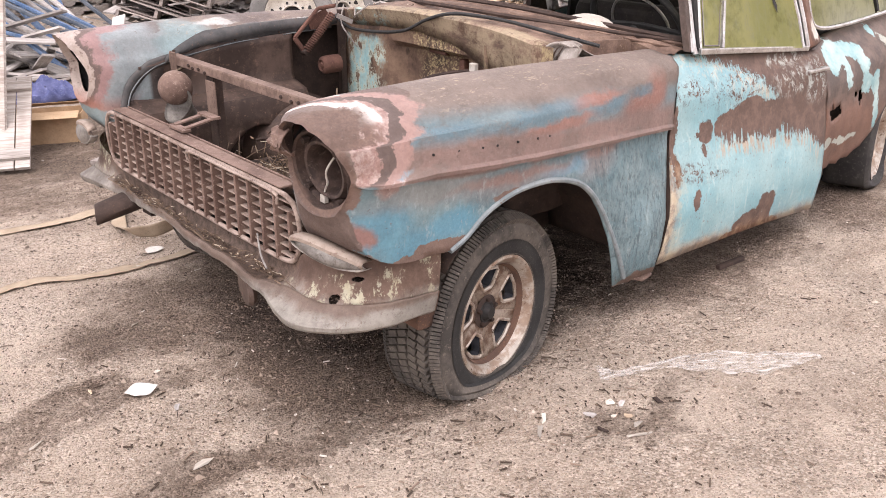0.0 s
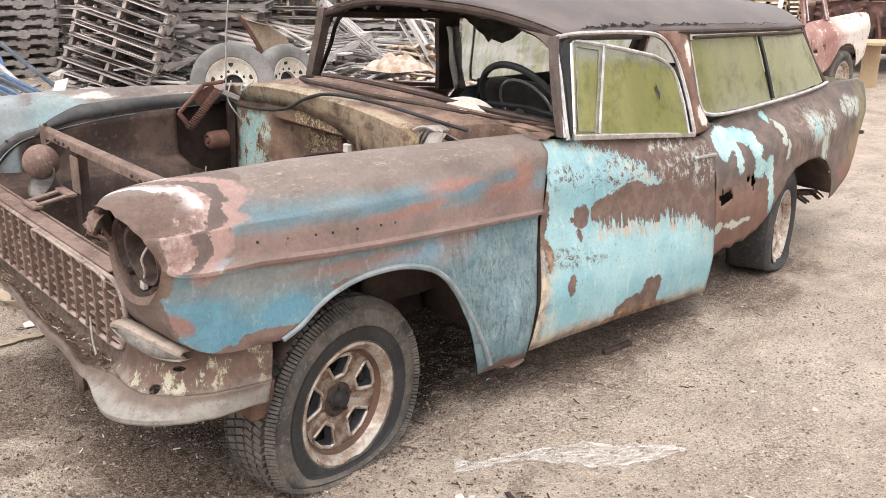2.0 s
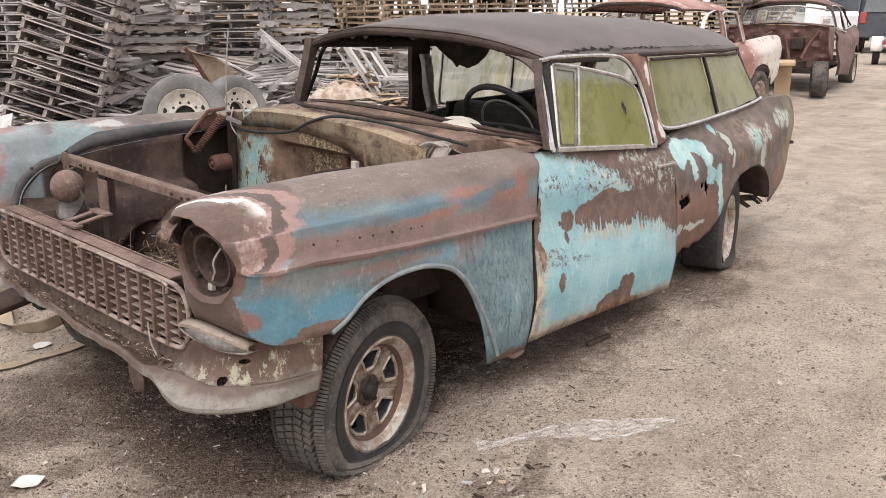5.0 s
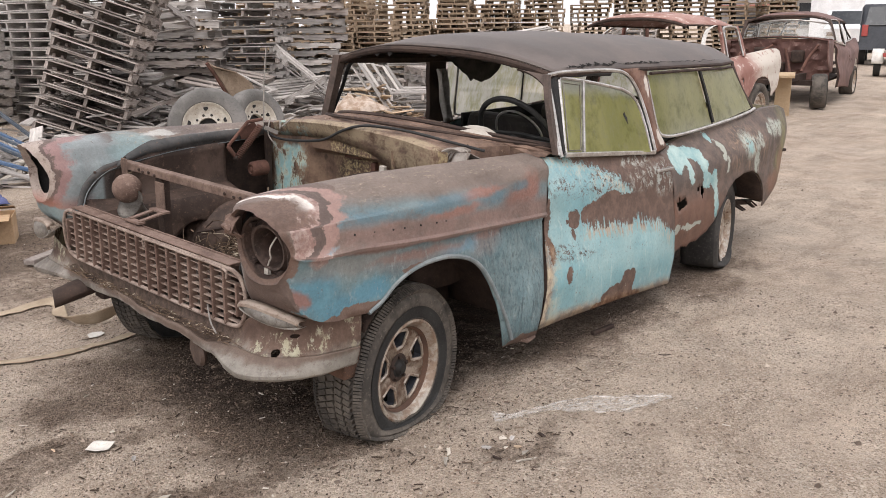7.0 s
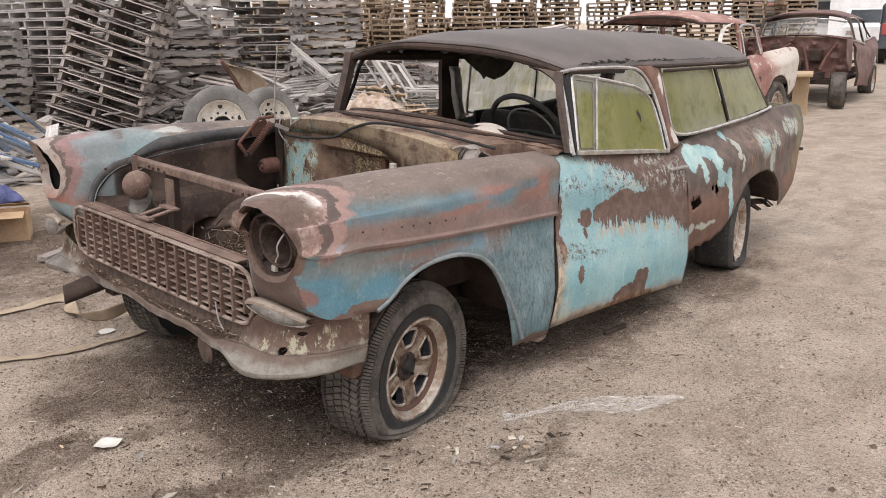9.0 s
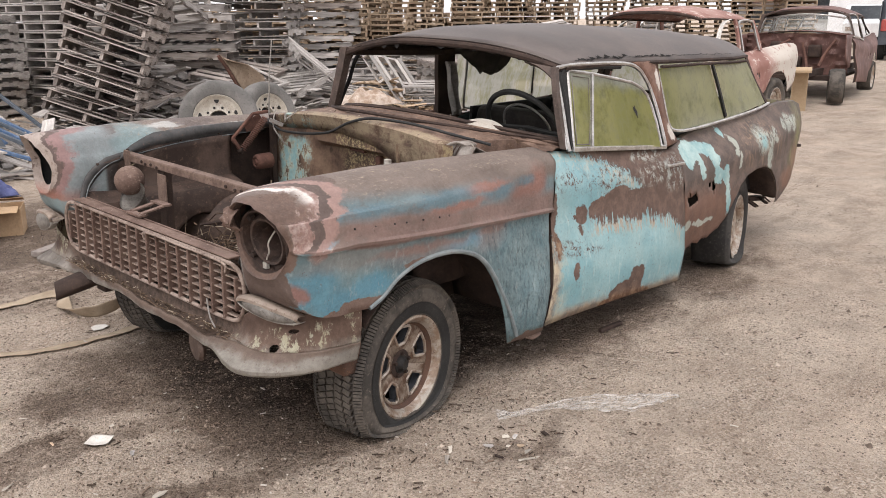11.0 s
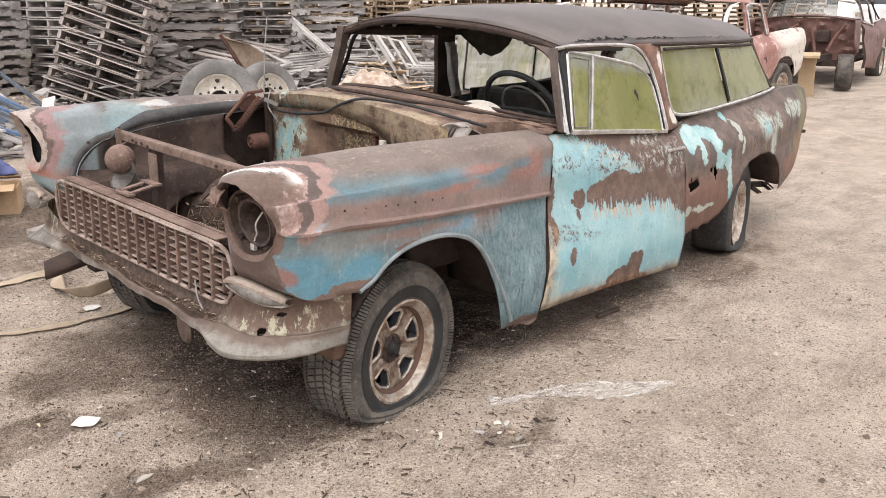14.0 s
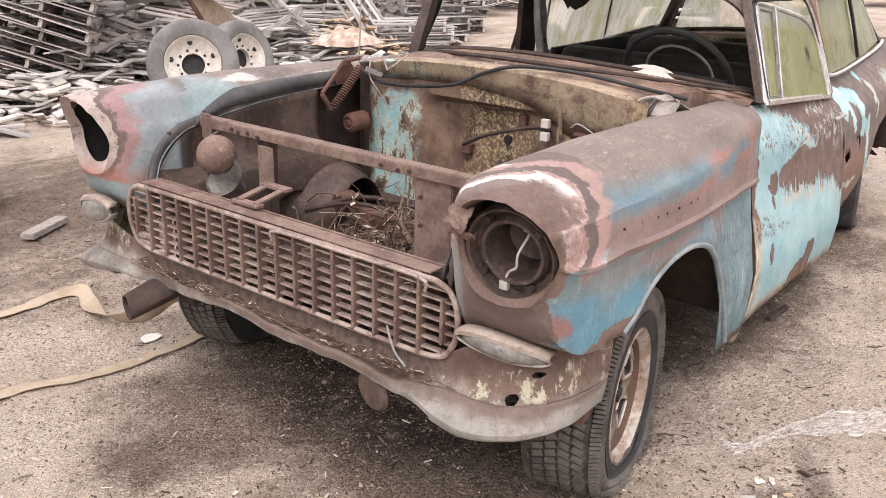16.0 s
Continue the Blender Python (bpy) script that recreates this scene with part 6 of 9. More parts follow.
    for i in range(45):
        y = -0.77 + 1.54 * i / 44
        e = abs(y) / 0.8
        sw = min(1.0, max(0.0, (abs(y) - 0.54) / 0.1))
        front, rear = 0.4 + 0.43 * sw * sw * (3 - 2 * sw), max(0.7 + 0.34 * e ** 2.2, 0.86)
        zf, zr = 1.045 - 0.1 * e ** 2.5, 1.045 - 0.11 * e ** 2
        drop = lerp([(-0.8, 0.2), (-0.5, 0.21), (-0.33, 0.19), (-0.24, 0.14), (-0.12, 0.1), (0.05, 0.078), (0.8, 0.07)], y) + 0.006 * noise.noise((y * 14, 0, 3))
        row = [(front + 0.02 + 0.02 * e, y, zf - drop), (front + 0.01, y, zf - 0.5 * drop), (front, y, zf - 0.006)]
        for k in range(9):
            f = k / 8
            row.append((front + 0.012 + (rear - front) * f, y, zf + (zr - zf) * f + 0.012 * math.sin(f * math.pi) - 0.012 * math.exp(-((f - 0.25) / 0.1) ** 2)))
        rows.append(row)
    thick(part("cowl", grid(rows, flip=True), COWL, parent, "rusty cowl with flaking yellow paint"), 0.003)
    b = bmesh.new()
    tube(b, smooth_line([(0.36, 0.55, 0.975), (0.375, 0.5, 0.945), (0.38, 0.43, 0.936), (0.385, 0.29, 0.944), (0.385, 0.186, 0.958), (0.385, 0.105, 0.978), (0.39, -0.01, 1.03), (0.405, -0.14, 1.062), (0.46, -0.33, 1.056), (0.53, -0.5, 1.026), (0.6, -0.66, 0.995)], 70), 0.0065, 8)
    part("cable", b, RUBBER_BLACK, parent, "black rubber cable draped along the cowl")
    b = bmesh.new()
    tube(b, smooth_line([(0.52 + 0.5 * (abs(y) / 0.75) ** 2.2, y, 1.062 - 0.09 * (abs(y) / 0.75) ** 2) for y in [-0.75 + 0.1 * i for i in range(16)]], 60), 0.009, 6)
    part("cowl_rail", b, RUST_DARK, parent)
    for off, dz, r in ((0.1, 0.006, 0.006), (0.17, 0.006, 0.008), (0.215, 0.012, 0.012)):
        pts = [(0.49 + off + 0.33 * (abs(y) / 0.75) ** 2.2, y, 1.05 + dz - 0.09 * (abs(y) / 0.75) ** 2) for y in [-0.74 + 0.074 * i for i in range(21)]]
        part("cowl_rail", tube(bmesh.new(), smooth_line(pts, 60), r, 6), RUST_DARK if off > 0.2 else COWL, parent)
    # dark sheets behind the rear wheels that stand for the shade in the arches
    for s in (-1, 1):
        rows = []
        for i in range(21):
            a = radians(12 + 156 * i / 20)
            rows.append([(2.93 + 0.37 * math.cos(a), s * (0.84 - 0.06 * k), 0.32 + 0.31 * math.sin(a)) for k in range(6)])
        b = grid(rows)
        grid([[p[5], (2.93, s * 0.54, 0.46)] for p in rows], b)
        thick(part("wheel_well", b, RUST_DARK, parent, "dark sheet put in the rear wheel well for its shade"), 0.003)
    # hood hinge with its spring
    b = bmesh.new()
    b.faces.new([b.verts.new(p) for p in ((0.325, 0.58, 1.01), (0.26, 0.58, 0.985), (0.24, 0.58, 0.955), (0.25, 0.58, 0.93), (0.3, 0.58, 0.93), (0.35, 0.575, 0.97))])
    h = thick(part("hood_hinge", b, RUST_RED, parent, "red-rusted hood hinge", smooth=False), 0.006)
    b = bmesh.new()
    beam(b, (0.37, 0.565, 1.02), (0.28, 0.568, 1.014), 0.012, 0.016)
    beam(b, (0.285, 0.568, 1.016), (0.161, 0.57, 0.905), 0.012, 0.016)
    beam(b, (0.161, 0.57, 0.908), (0.206, 0.566, 0.845), 0.012, 0.02)
    bevel(part("hinge_arm", b, RUST_RED, h, "rusty bent hinge arm", smooth=False), 0.004, 1)
    beam_b = beam(bmesh.new(), (0.33, 0.5, 0.99), (0.385, 0.47, 0.962), 0.012, 0.018)
    part("hinge_link", beam_b, STEEL, h, "grey hinge link", smooth=False)
    part("pivot", lathe(bmesh.new(), [(0.001, -0.02), (0.011, -0.02), (0.013, -0.012), (0.013, 0.012)], 12, Matrix.Translation((0.204, 0.566, 0.845))), RUST_DARK, h)
    b = bmesh.new()
    beam(b, (0.4, 0.575, 0.5), (0.4, 0.57, 1.0), 0.026, 0.024)
    part("cowl_post", b, RUST_DARK, parent, smooth=False)
    b = bmesh.new()
    a, c = Vector((0.322, 0.52, 0.995)), Vector((0.208, 0.556, 0.852))
    d = (c - a).normalized()
    u = d.cross(Vector((1, 0, 0))).normalized()
    v = d.cross(u)
    tube(b, [a + (c - a) * t / 200 + 0.015 * (math.cos(t * 0.6) * u + math.sin(t * 0.6) * v) for t in range(201)], 0.0032, 5)
    part("spring", b, RUST_RED, h, "rusty coil spring")
    b = bmesh.new()
    lathe(b, [(0.001, -0.058), (0.01, -0.058), (0.013, -0.05), (0.02, -0.05), (0.023, -0.056), (0.028, -0.054), (0.036, -0.046), (0.038, -0.03), (0.038, 0.03), (0.02, 0.04), (0.001, 0.04)], 24, Matrix.Translation((0.32, 0.535, 0.786)), "X")
    part("blower_motor", b, RUST_RED, parent, "small rusty round motor")
    # horn: a round body with a grey trumpet
    b = bmesh.new()
    bmesh.ops.create_uvsphere(b, u_segments=24, v_segments=14, radius=0.062, matrix=Matrix.Translation((-0.44, 0.435, 0.81)))
    horn = part("horn", b, RUST_PALE, parent, "rusty round horn")
    b = bmesh.new()
    m = Matrix.Translation((-0.46, 0.375, 0.752)) @ Euler((0, radians(38), radians(10))).to_matrix().to_4x4()
    lathe(b, [(0.018, 0.09), (0.032, 0.04), (0.058, 0.0), (0.066, -0.008), (0.06, -0.002), (0.036, 0.03), (0.012, 0.075)], 24, m, "X")
    part("trumpet", b, LENS, horn, "grey horn trumpet")
    # latch bracket on the grille rail, brake pipe and debris
    b = bmesh.new()
    beam(b, (-0.58, 0.1, 0.752), (-0.46, 0.1, 0.772), 0.022, 0.006)
    beam(b, (-0.58, 0.17, 0.752), (-0.46, 0.17, 0.772), 0.022, 0.006)
    beam(b, (-0.47, 0.08, 0.772), (-0.47, 0.19, 0.772), 0.03, 0.008)
    beam(b, (-0.58, 0.08, 0.748), (-0.58, 0.19, 0.748), 0.03, 0.008)
    part("latch_bracket", b, RUST_PALE, parent, smooth=False)
    for y in (0.4, -0.4):
        b = bmesh.new()
        beam(b, (-0.62, y, 0.42), (3.6, y * 1.1, 0.32), 0.07, 0.09)
        part("frame_rail", b, RUST_DARK, parent, smooth=False)
    b = bmesh.new()
    beam(b, (-0.15, 0.62, 0.33), (-0.15, -0.62, 0.33), 0.12, 0.08)
    beam(b, (0.02, 0.7, 0.29), (0.02, -0.7, 0.24), 0.06, 0.05)
    beam(b, (0.3, 0.48, 0.5), (0.3, -0.48, 0.5), 0.05, 0.05)
    part("cross_member", b, RUST_DARK, parent, smooth=False)
    b = bmesh.new()
    box(b, (-0.05, 0, 0.47), (0.6, 0.85, 0.02))
    part("belly_plate", b, RUST_DARK, parent, smooth=False)
    for pts in ([(-0.2, 0.3, 0.6), (-0.1, 0.15, 0.63), (0.0, -0.1, 0.6), (0.1, -0.3, 0.62)], [(-0.15, 0.35, 0.57), (0.0, 0.2, 0.62), (0.1, -0.1, 0.58), (0.05, -0.25, 0.57)], [(0.42, 0.1, 0.75), (0.36, -0.05, 0.82), (0.41, -0.2, 0.86), (0.42, -0.26, 0.85)]):
        part("pipe", tube(bmesh.new(), smooth_line(pts, 20), 0.008, 6), RUST_DARK, parent)
    for y, z, wy, wz in ((0.02, 0.9, 0.1, 0.03), (-0.12, 0.86, 0.03, 0.05), (0.12, 0.72, 0.04, 0.04), (-0.4, 0.86, 0.09, 0.016)):
        bevel(part("firewall_bracket", box(bmesh.new(), (0.42 if abs(y) > 0.25 else 0.475, y, z), (0.03, wy, wz)), RUST_RED, parent, "small rusty firewall bracket", smooth=False), 0.006)
    for y, z, r in ((-0.05, 0.78, 0.016), (-0.18, 0.73, 0.011), (-0.38, 0.8, 0.01)):
        part("firewall_hole", lathe(bmesh.new(), [(0.001, -0.003), (r, -0.003), (r * 1.1, 0.02)], 14, Matrix.Translation((0.425 if abs(y) > 0.25 else 0.483, y, z)), "X"), BLACK, parent)
    b = bmesh.new()
    for z in (0.885, 0.84):
        box(b, (0.395, -0.255, z), (0.02, 0.03, 0.03))
    bevel(part("switch", b, CLOTH, parent, "small white electric connector", smooth=False), 0.003)
    b = bmesh.new()
    beam(b, (0.02, 0.36, 0.56), (-0.04, -0.3, 0.54), 0.05, 0.045)
    lathe(b, [(0.001, -0.04), (0.03, -0.04), (0.034, 0.0), (0.03, 0.03), (0.001, 0.03)], 14, Matrix.Translation((0.0, 0.3, 0.59)), "X")
    part("steering_link", b, RUST_RED, parent, "rusty steering linkage")
    # bumper brackets
    rows = []
    for k in range(12):
        f = k / 11
        wide, tall = 0.062 * (0.8 + 0.2 * math.sin(f * 3.1)), 0.034 + 0.006 * f
        rows.append([(-0.775 + 0.26 * f + 0.02 * math.cos(a), 0.485 - 0.02 * f + wide * math.cos(a), 0.385 + 0.055 * f + tall * math.sin(a)) for a in [2 * math.pi * t / 16 for t in range(16)]])
    thick(part("bumper_bracket", grid(rows, closed=True), RUST_DARK, parent, "dark rusty scoop-shaped bumper bracket"), 0.005)
    b = bmesh.new()
    lathe(b, [(0.001, -0.014), (0.048, -0.012), (0.055, 0.0), (0.048, 0.012), (0.001, 0.014)], 20, Matrix.Translation((-0.69, -0.442, 0.405)) @ Euler((radians(25), 0, radians(-12))).to_matrix().to_4x4() @ Matrix.Diagonal((1, 1.1, 0.9, 1)), "X")
    beam(b, (-0.68, -0.435, 0.415), (-0.45, -0.42, 0.43), 0.03, 0.05)
    part("bumper_bracket", b, INNER, parent, "brown rounded bumper bracket")
    b = bmesh.new()
    box(b, (-0.37, -0.83, 0.395), (0.06, 0.1, 0.12), None, 1.3)
    bevel(part("fender_brace", b, RUST, parent, smooth=False), 0.008)


INNER = rough_mat("inner_rust", (0.045, 0.03, 0.024), (0.1, 0.068, 0.054), (0.14, 0.088, 0.066), 5, 50, 0.6, 0.4)
STEEL_BLUE = rough_mat("blue_steel", (0.13, 0.15, 0.16), (0.21, 0.23, 0.23), (0.13, 0.095, 0.08), 10, 100, 0.6, 0.3)
TWIG = rough_mat("twig", (0.13, 0.095, 0.065), (0.2, 0.155, 0.11), (0.09, 0.065, 0.05), 30, 140, 0.9)


def cabin(parent, full=True):
    b = bmesh.new()
    box(b, (1.62, 0, 0.33), (1.74, 1.5, 0.04))
    box(b, (3.1, 0, 0.5), (1.2, 0.9, 0.04))
    part("cabin_floor", b, RUST_DARK, parent, smooth=False)
    b = bmesh.new()
    box(b, (1.02, 0, 0.83), (0.22, 1.45, 0.3))
    bevel(part("dashboard", b, BLACK, parent, "black dashboard", smooth=False), 0.04, 3)
    if not full:
        return
    b = bmesh.new()
    bmesh.ops.create_uvsphere(b, u_segments=24, v_segments=12, radius=1, matrix=Matrix.Translation((0.84, -0.405, 0.985)) @ Matrix.Diagonal((0.11, 0.12, 0.068, 1)))
    part("gauge_hood", b, CLOTH, parent, "pale rounded gauge hood")
    for x in (1.75, 2.55):
        b = bmesh.new()
        box(b, (x, 0, 0.5), (0.5, 1.35, 0.25))
        box(b, (x + 0.3, 0, 0.72), (0.16, 1.35, 0.42), None, 0.9)
        bevel(part("bench_seat", b, SEAT, parent, "dark worn bench seat", smooth=False), 0.05, 3)
    # steering wheel
    m = Matrix.Translation((1.22, -0.365, 0.962)) @ Euler((0, radians(-30), 0)).to_matrix().to_4x4()
    ring = lambda r: [m @ Vector((0, r * math.cos(t * math.pi / 24), r * math.sin(t * math.pi / 24))) for t in range(49)]
    b = tube(bmesh.new(), ring(0.22), 0.014, 8, False)
    for a in (0.0, math.pi):
        tube(b, [m @ Vector((0.02, 0, 0)), m @ Vector((0, 0.22 * math.cos(a), 0.22 * math.sin(a)))], 0.011, 6)
    tube(b, [m @ Vector((-0.02, 0, 0)), (0.92, -0.37, 0.78)], 0.025, 8)
    w = part("steering_wheel", b, RUBBER_BLACK, parent, "black steering wheel")
    part("horn_ring", tube(bmesh.new(), [m @ Vector((0.02, 0.14 * math.cos(t * math.pi / 24), 0.14 * math.sin(t * math.pi / 24) - 0.005)) for t in range(-4, 29)], 0.006, 6), CHROME, w, "dull chrome horn ring")
    # cloth hanging from the centre pillar
    rows = []
    for i in range(9):
        rows.append([(1.7 + 0.01 * i + 0.006 * k + 0.008 * math.sin(i * 2 + k), 0.62 - 0.03 * math.sin(i * 1.3) - 0.02 * k / 8, 1.2 - 0.04 * k) for k in range(9)])
    thick(part("hanging_lining", grid(rows), CLOTH_GREY, parent, "grey torn lining hanging at the pillar"), 0.003)
    for s in (-1, 1):
        b = bmesh.new()
        box(b, (2.75, s * 0.66, 0.66), (1.5, 0.02, 0.5))
        part("side_trim", b, BLACK, parent, smooth=False)


HEADLINER = rough_mat("headliner", (0.06, 0.052, 0.046), (0.095, 0.082, 0.073), (0.13, 0.11, 0.095), 8, 90, 0.9, 0.3)
CLOTH_GREY = rough_mat("grey_cloth", (0.2, 0.185, 0.17), (0.3, 0.28, 0.26), (0.1, 0.09, 0.085), 9, 90, 0.95, 0.4)


def wheel(parent, m, radius, axle, tread=True, plain=False, tyre_mat=None):
    """A wheel with a low, flattened tyre; its outer face looks along -y of m, which stands at the axle."""
    def squash(p):
        p = Vector(p)
        floor = -axle
        if p.z < floor + 0.05 and math.hypot(p.x, p.z) > 0.21:
            over = (floor + 0.05 - p.z) / 0.18
            p.z = max(floor + 0.002, floor + 0.05 - (floor + 0.05 - p.z) * 0.35)
            p.y *= 1 + 0.42 * min(1, over)
        return m @ p

    w, r0, off = 0.1, 0.195, 0.028
    prof = [(r0 - 0.004, -0.066), (r0 + 0.008, -0.082), (r0 + 0.022, -0.094), (r0 + 0.042, -w - 0.008), (r0 + 0.066, -w - 0.018), (radius - 0.045, -w - 0.018), (radius - 0.03, -w - 0.012), (radius - 0.012, -w), (radius - 0.008, -0.07),
            (radius - 0.006, 0), (radius - 0.008, 0.06), (radius - 0.012, w - 0.02), (radius - 0.03, w), (r0 + 0.06, w + 0.01), (r0, 0.08)]
    bm = bmesh.new()
    lathe(bm, [(r0 + 0.008, -0.068), (r0 + 0.004, -0.08), (r0 - 0.004, -0.082), (r0 - 0.012, -0.074), (r0 - 0.018, -0.07), (r0 - 0.024, -0.056), (r0 - 0.032, -0.05), (r0 - 0.036, -0.012), (r0 - 0.042, 0.0), (r0 - 0.036, 0.08)], 64, m)
    ob = part("wheel", bm, RIM, parent, "rust-stained silver wheel with a flat tyre")
    bm = bmesh.new()
    lathe(bm, [(r, y + (off if k > 1 else 0)) for k, (r, y) in enumerate(prof)], 72)
    for v in bm.verts:
        v.co = squash(v.co)
    t = part("tyre", bm, tyre_mat or RUBBER, ob, "low worn black tyre")
    if tread:
        b = bmesh.new()
        rnd = random.Random(2)
        n = 82
        for i in range(n):
            for row, y in enumerate((-0.076, -0.037, 0.0, 0.037, 0.073, 0.108)):
                a = 2 * math.pi * (i + 0.5 * (row % 2) + 0.25 * (row == 2)) / n
                edge = row in (0, 5)
                h = 0.003 if edge else 0.0
                mm = Matrix.Rotation(-a, 4, "Y") @ Matrix.Translation((radius - 0.005 - (0.008 if edge else 0), y, 0)) @ Matrix.Rotation(radians((18 if y > off else -18) * (0 if edge else 1)), 4, "X") @ Matrix.Rotation(radians(30 * (-1 if row == 0 else 1) if edge else 0), 4, "Z")
                pitch = 2 * math.pi * radius / n
                if edge:
                    for q in (-0.25, 0.25):
                        box(b, (0, 0, q * pitch), (0.02, 0.03, pitch * 0.36), mm)
                else:
                    box(b, (0, 0, 0), (0.02, 0.031, pitch * 0.76), mm)
        for v in b.verts:
            v.co = squash(v.co)
        part("tread", b, RUBBER, ob, "worn chunky tread blocks", smooth=False)
        b = bmesh.new()
        lathe(b, [(r0 + 0.002, -0.074), (r0 + 0.01, -0.08), (r0 + 0.022, -0.099 + off * 0.5), (r0 + 0.042, -w - 0.0105 + off), (r0 + 0.056, -w - 0.0165 + off)], 72)
        for v in b.verts:
            v.co = squash(v.co)
        part("sidewall_band", b, RUBBER_BLACK, ob, "dark band round the sidewall")
    rim = ob
    if plain:
        bm = bmesh.new()
        lathe(bm, [(r0 - 0.034, -0.03), (0.12, -0.05), (0.09, -0.03), (0.05, -0.03), (0.045, -0.06), (0.001, -0.062)], 32, m)
        part("wheel_disc", bm, RIM, rim)
        return ob
    bm = bmesh.new()
    lathe(bm, [(0.001, 0.03), (0.155, 0.03)], 32, m)
    part("brake_drum", bm, RUBBER_BLACK, rim)
    # dished centre with five windows, each with a raised edge
    def face(r, ang):
        t = (r - 0.03) / 0.13
        return m @ Vector((r * math.cos(ang), -0.012 - 0.02 * math.sin(min(1.0, t) * math.pi * 0.6), r * math.sin(ang)))

    reach = lambda r: lerp([(0.08, 0.27), (0.148, 0.37)], r)
    window = [(0.08, 0.0), (0.082, 0.24), (0.092, 0.3), (0.14, 0.37), (0.15, 0.3), (0.152, 0.0), (0.15, -0.3), (0.14, -0.37), (0.092, -0.3), (0.082, -0.24)]
    na, nr = 180, 20
    back = m.to_3x3() @ Vector((0, 1, 0))
    for k in range(5):
        mid = radians(72 * k + 19)
        b = bmesh.new()
        rows = []
        for i in range(na // 5 + 1):
            d = 2 * math.pi * i / na - math.pi / 5
            dip = 0.009 * max(0.0, abs(d) - 0.4) / 0.22
            rows.append([face(0.03 + 0.126 * j / nr, mid + d) + back * dip * math.sin(math.pi * min(1.0, j / nr * 1.1)) for j in range(nr + 1)])
        grid(rows, b, flip=True)
        b.faces.ensure_lookup_table()
        gone = []
        for idx, f in enumerate(b.faces):
            i, j = divmod(idx, nr)
            r, d = 0.03 + 0.126 * (j + 0.5) / nr, 2 * math.pi * (i + 0.5) / na - math.pi / 5
            if 0.083 < r < 0.15 and abs(d) < reach(r):
                gone.append(f)
        bmesh.ops.delete(b, geom=gone, context="FACES")
        thick(part("spoke", b, SPOKE, rim, "rust-stained cast spoke"), 0.006, -1)
        loop = [face(r, mid + d) for r, d in window]
        b = grid([[p - back * 0.002 for p in loop], [p + back * 0.034 for p in loop]], closed=True)
        thick(part("window_wall", b, SLATE, rim, "dark slate wall of a wheel window", smooth=False), 0.002)
        b = tube(bmesh.new(), [p - back * 0.004 for p in (*loop, loop[0], loop[1])], 0.0065, 6)
        part("window_edge", b, RIM, rim, "pale raised edge of a wheel window")
    part("rust_ring", lathe(bmesh.new(), [(0.151, -0.032), (0.156, -0.038), (0.1585, -0.04), (0.1625, -0.053), (0.166, -0.056)], 64, m), RUST, rim, "rusty ring inside the rim")
    part("hub_plate", lathe(bmesh.new(), [(0.001, -0.03), (0.046, -0.031), (0.056, -0.026)], 32, m), RUST_DARK, rim, "rust-brown hub plate")
    bm = bmesh.new()
    lathe(bm, [(0.001, -0.05), (0.018, -0.05), (0.024, -0.04), (0.03, -0.034), (0.036, -0.034), (0.042, -0.024)], 32, m)
    hub = part("hub", bm, BLACK, rim, "rusty hub centre")
    for k in range(5):
        mm = m @ Matrix.Rotation(radians(72 * k + 56), 4, "Y") @ Matrix.Translation((0.043, 0, 0))
        part("lug_nut", lathe(bmesh.new(), [(0.001, -0.04), (0.007, -0.04), (0.009, -0.028)], 6, mm), RUST_DARK, ob)
    return ob

wagon = empty("station_wagon", CAR, "rusted turquoise and brown two-door station wagon without hood, on flat tyres", "car")
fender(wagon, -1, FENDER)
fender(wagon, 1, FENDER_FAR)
ld = door(wagon, -1, DOOR, "turquoise door with rust-brown patches")
door(wagon, 1, QUARTER, "rust-brown far door")
quarter(wagon, -1, QUARTER, "rust-brown rear quarter with turquoise flakes and rust holes")
quarter(wagon, 1, QUARTER, "rust-brown rear quarter")
hb = bmesh.new()
beam(hb, (1.74, -0.872, 0.79), (1.925, -0.868, 0.782), 0.016, 0.014)
beam(hb, (1.9, -0.84, 0.785), (1.9, -0.87, 0.785), 0.02, 0.012)
bevel(part("handle", hb, CHROME, ld, "dull chrome door handle", smooth=False), 0.004)
roof(wagon, ROOF)
side_windows(wagon, -1, True)
side_windows(wagon, 1, True, False)
front_pan(wagon)
grille(wagon)
bucket(wagon, -1, True)
bucket(wagon, 1, False)
parking_lamp(wagon, -1)
parking_lamp(wagon, 1)
engine_bay(wagon)
cabin(wagon)
b = bmesh.new()
beam(b, (3.08, -0.6, 0.36), (3.42, -0.7, 0.335), 0.05, 0.03)
beam(b, (3.2, -0.66, 0.36), (3.3, -0.58, 0.5), 0.03, 0.02)
bevel(part("spring_shackle", b, RUST_DARK, wagon, "dark rusty spring shackle", smooth=False), 0.006)
b = grid([[(3.255 + 0.012 * k + 0.01 * i, -0.835 + 0.03 * k, 0.5 - 0.016 * i) for k in range(3)] for i in range(9)])
thick(part("arch_flange", b, PALE_METAL, wagon, "pale inner flange of the rear arch"), 0.004)
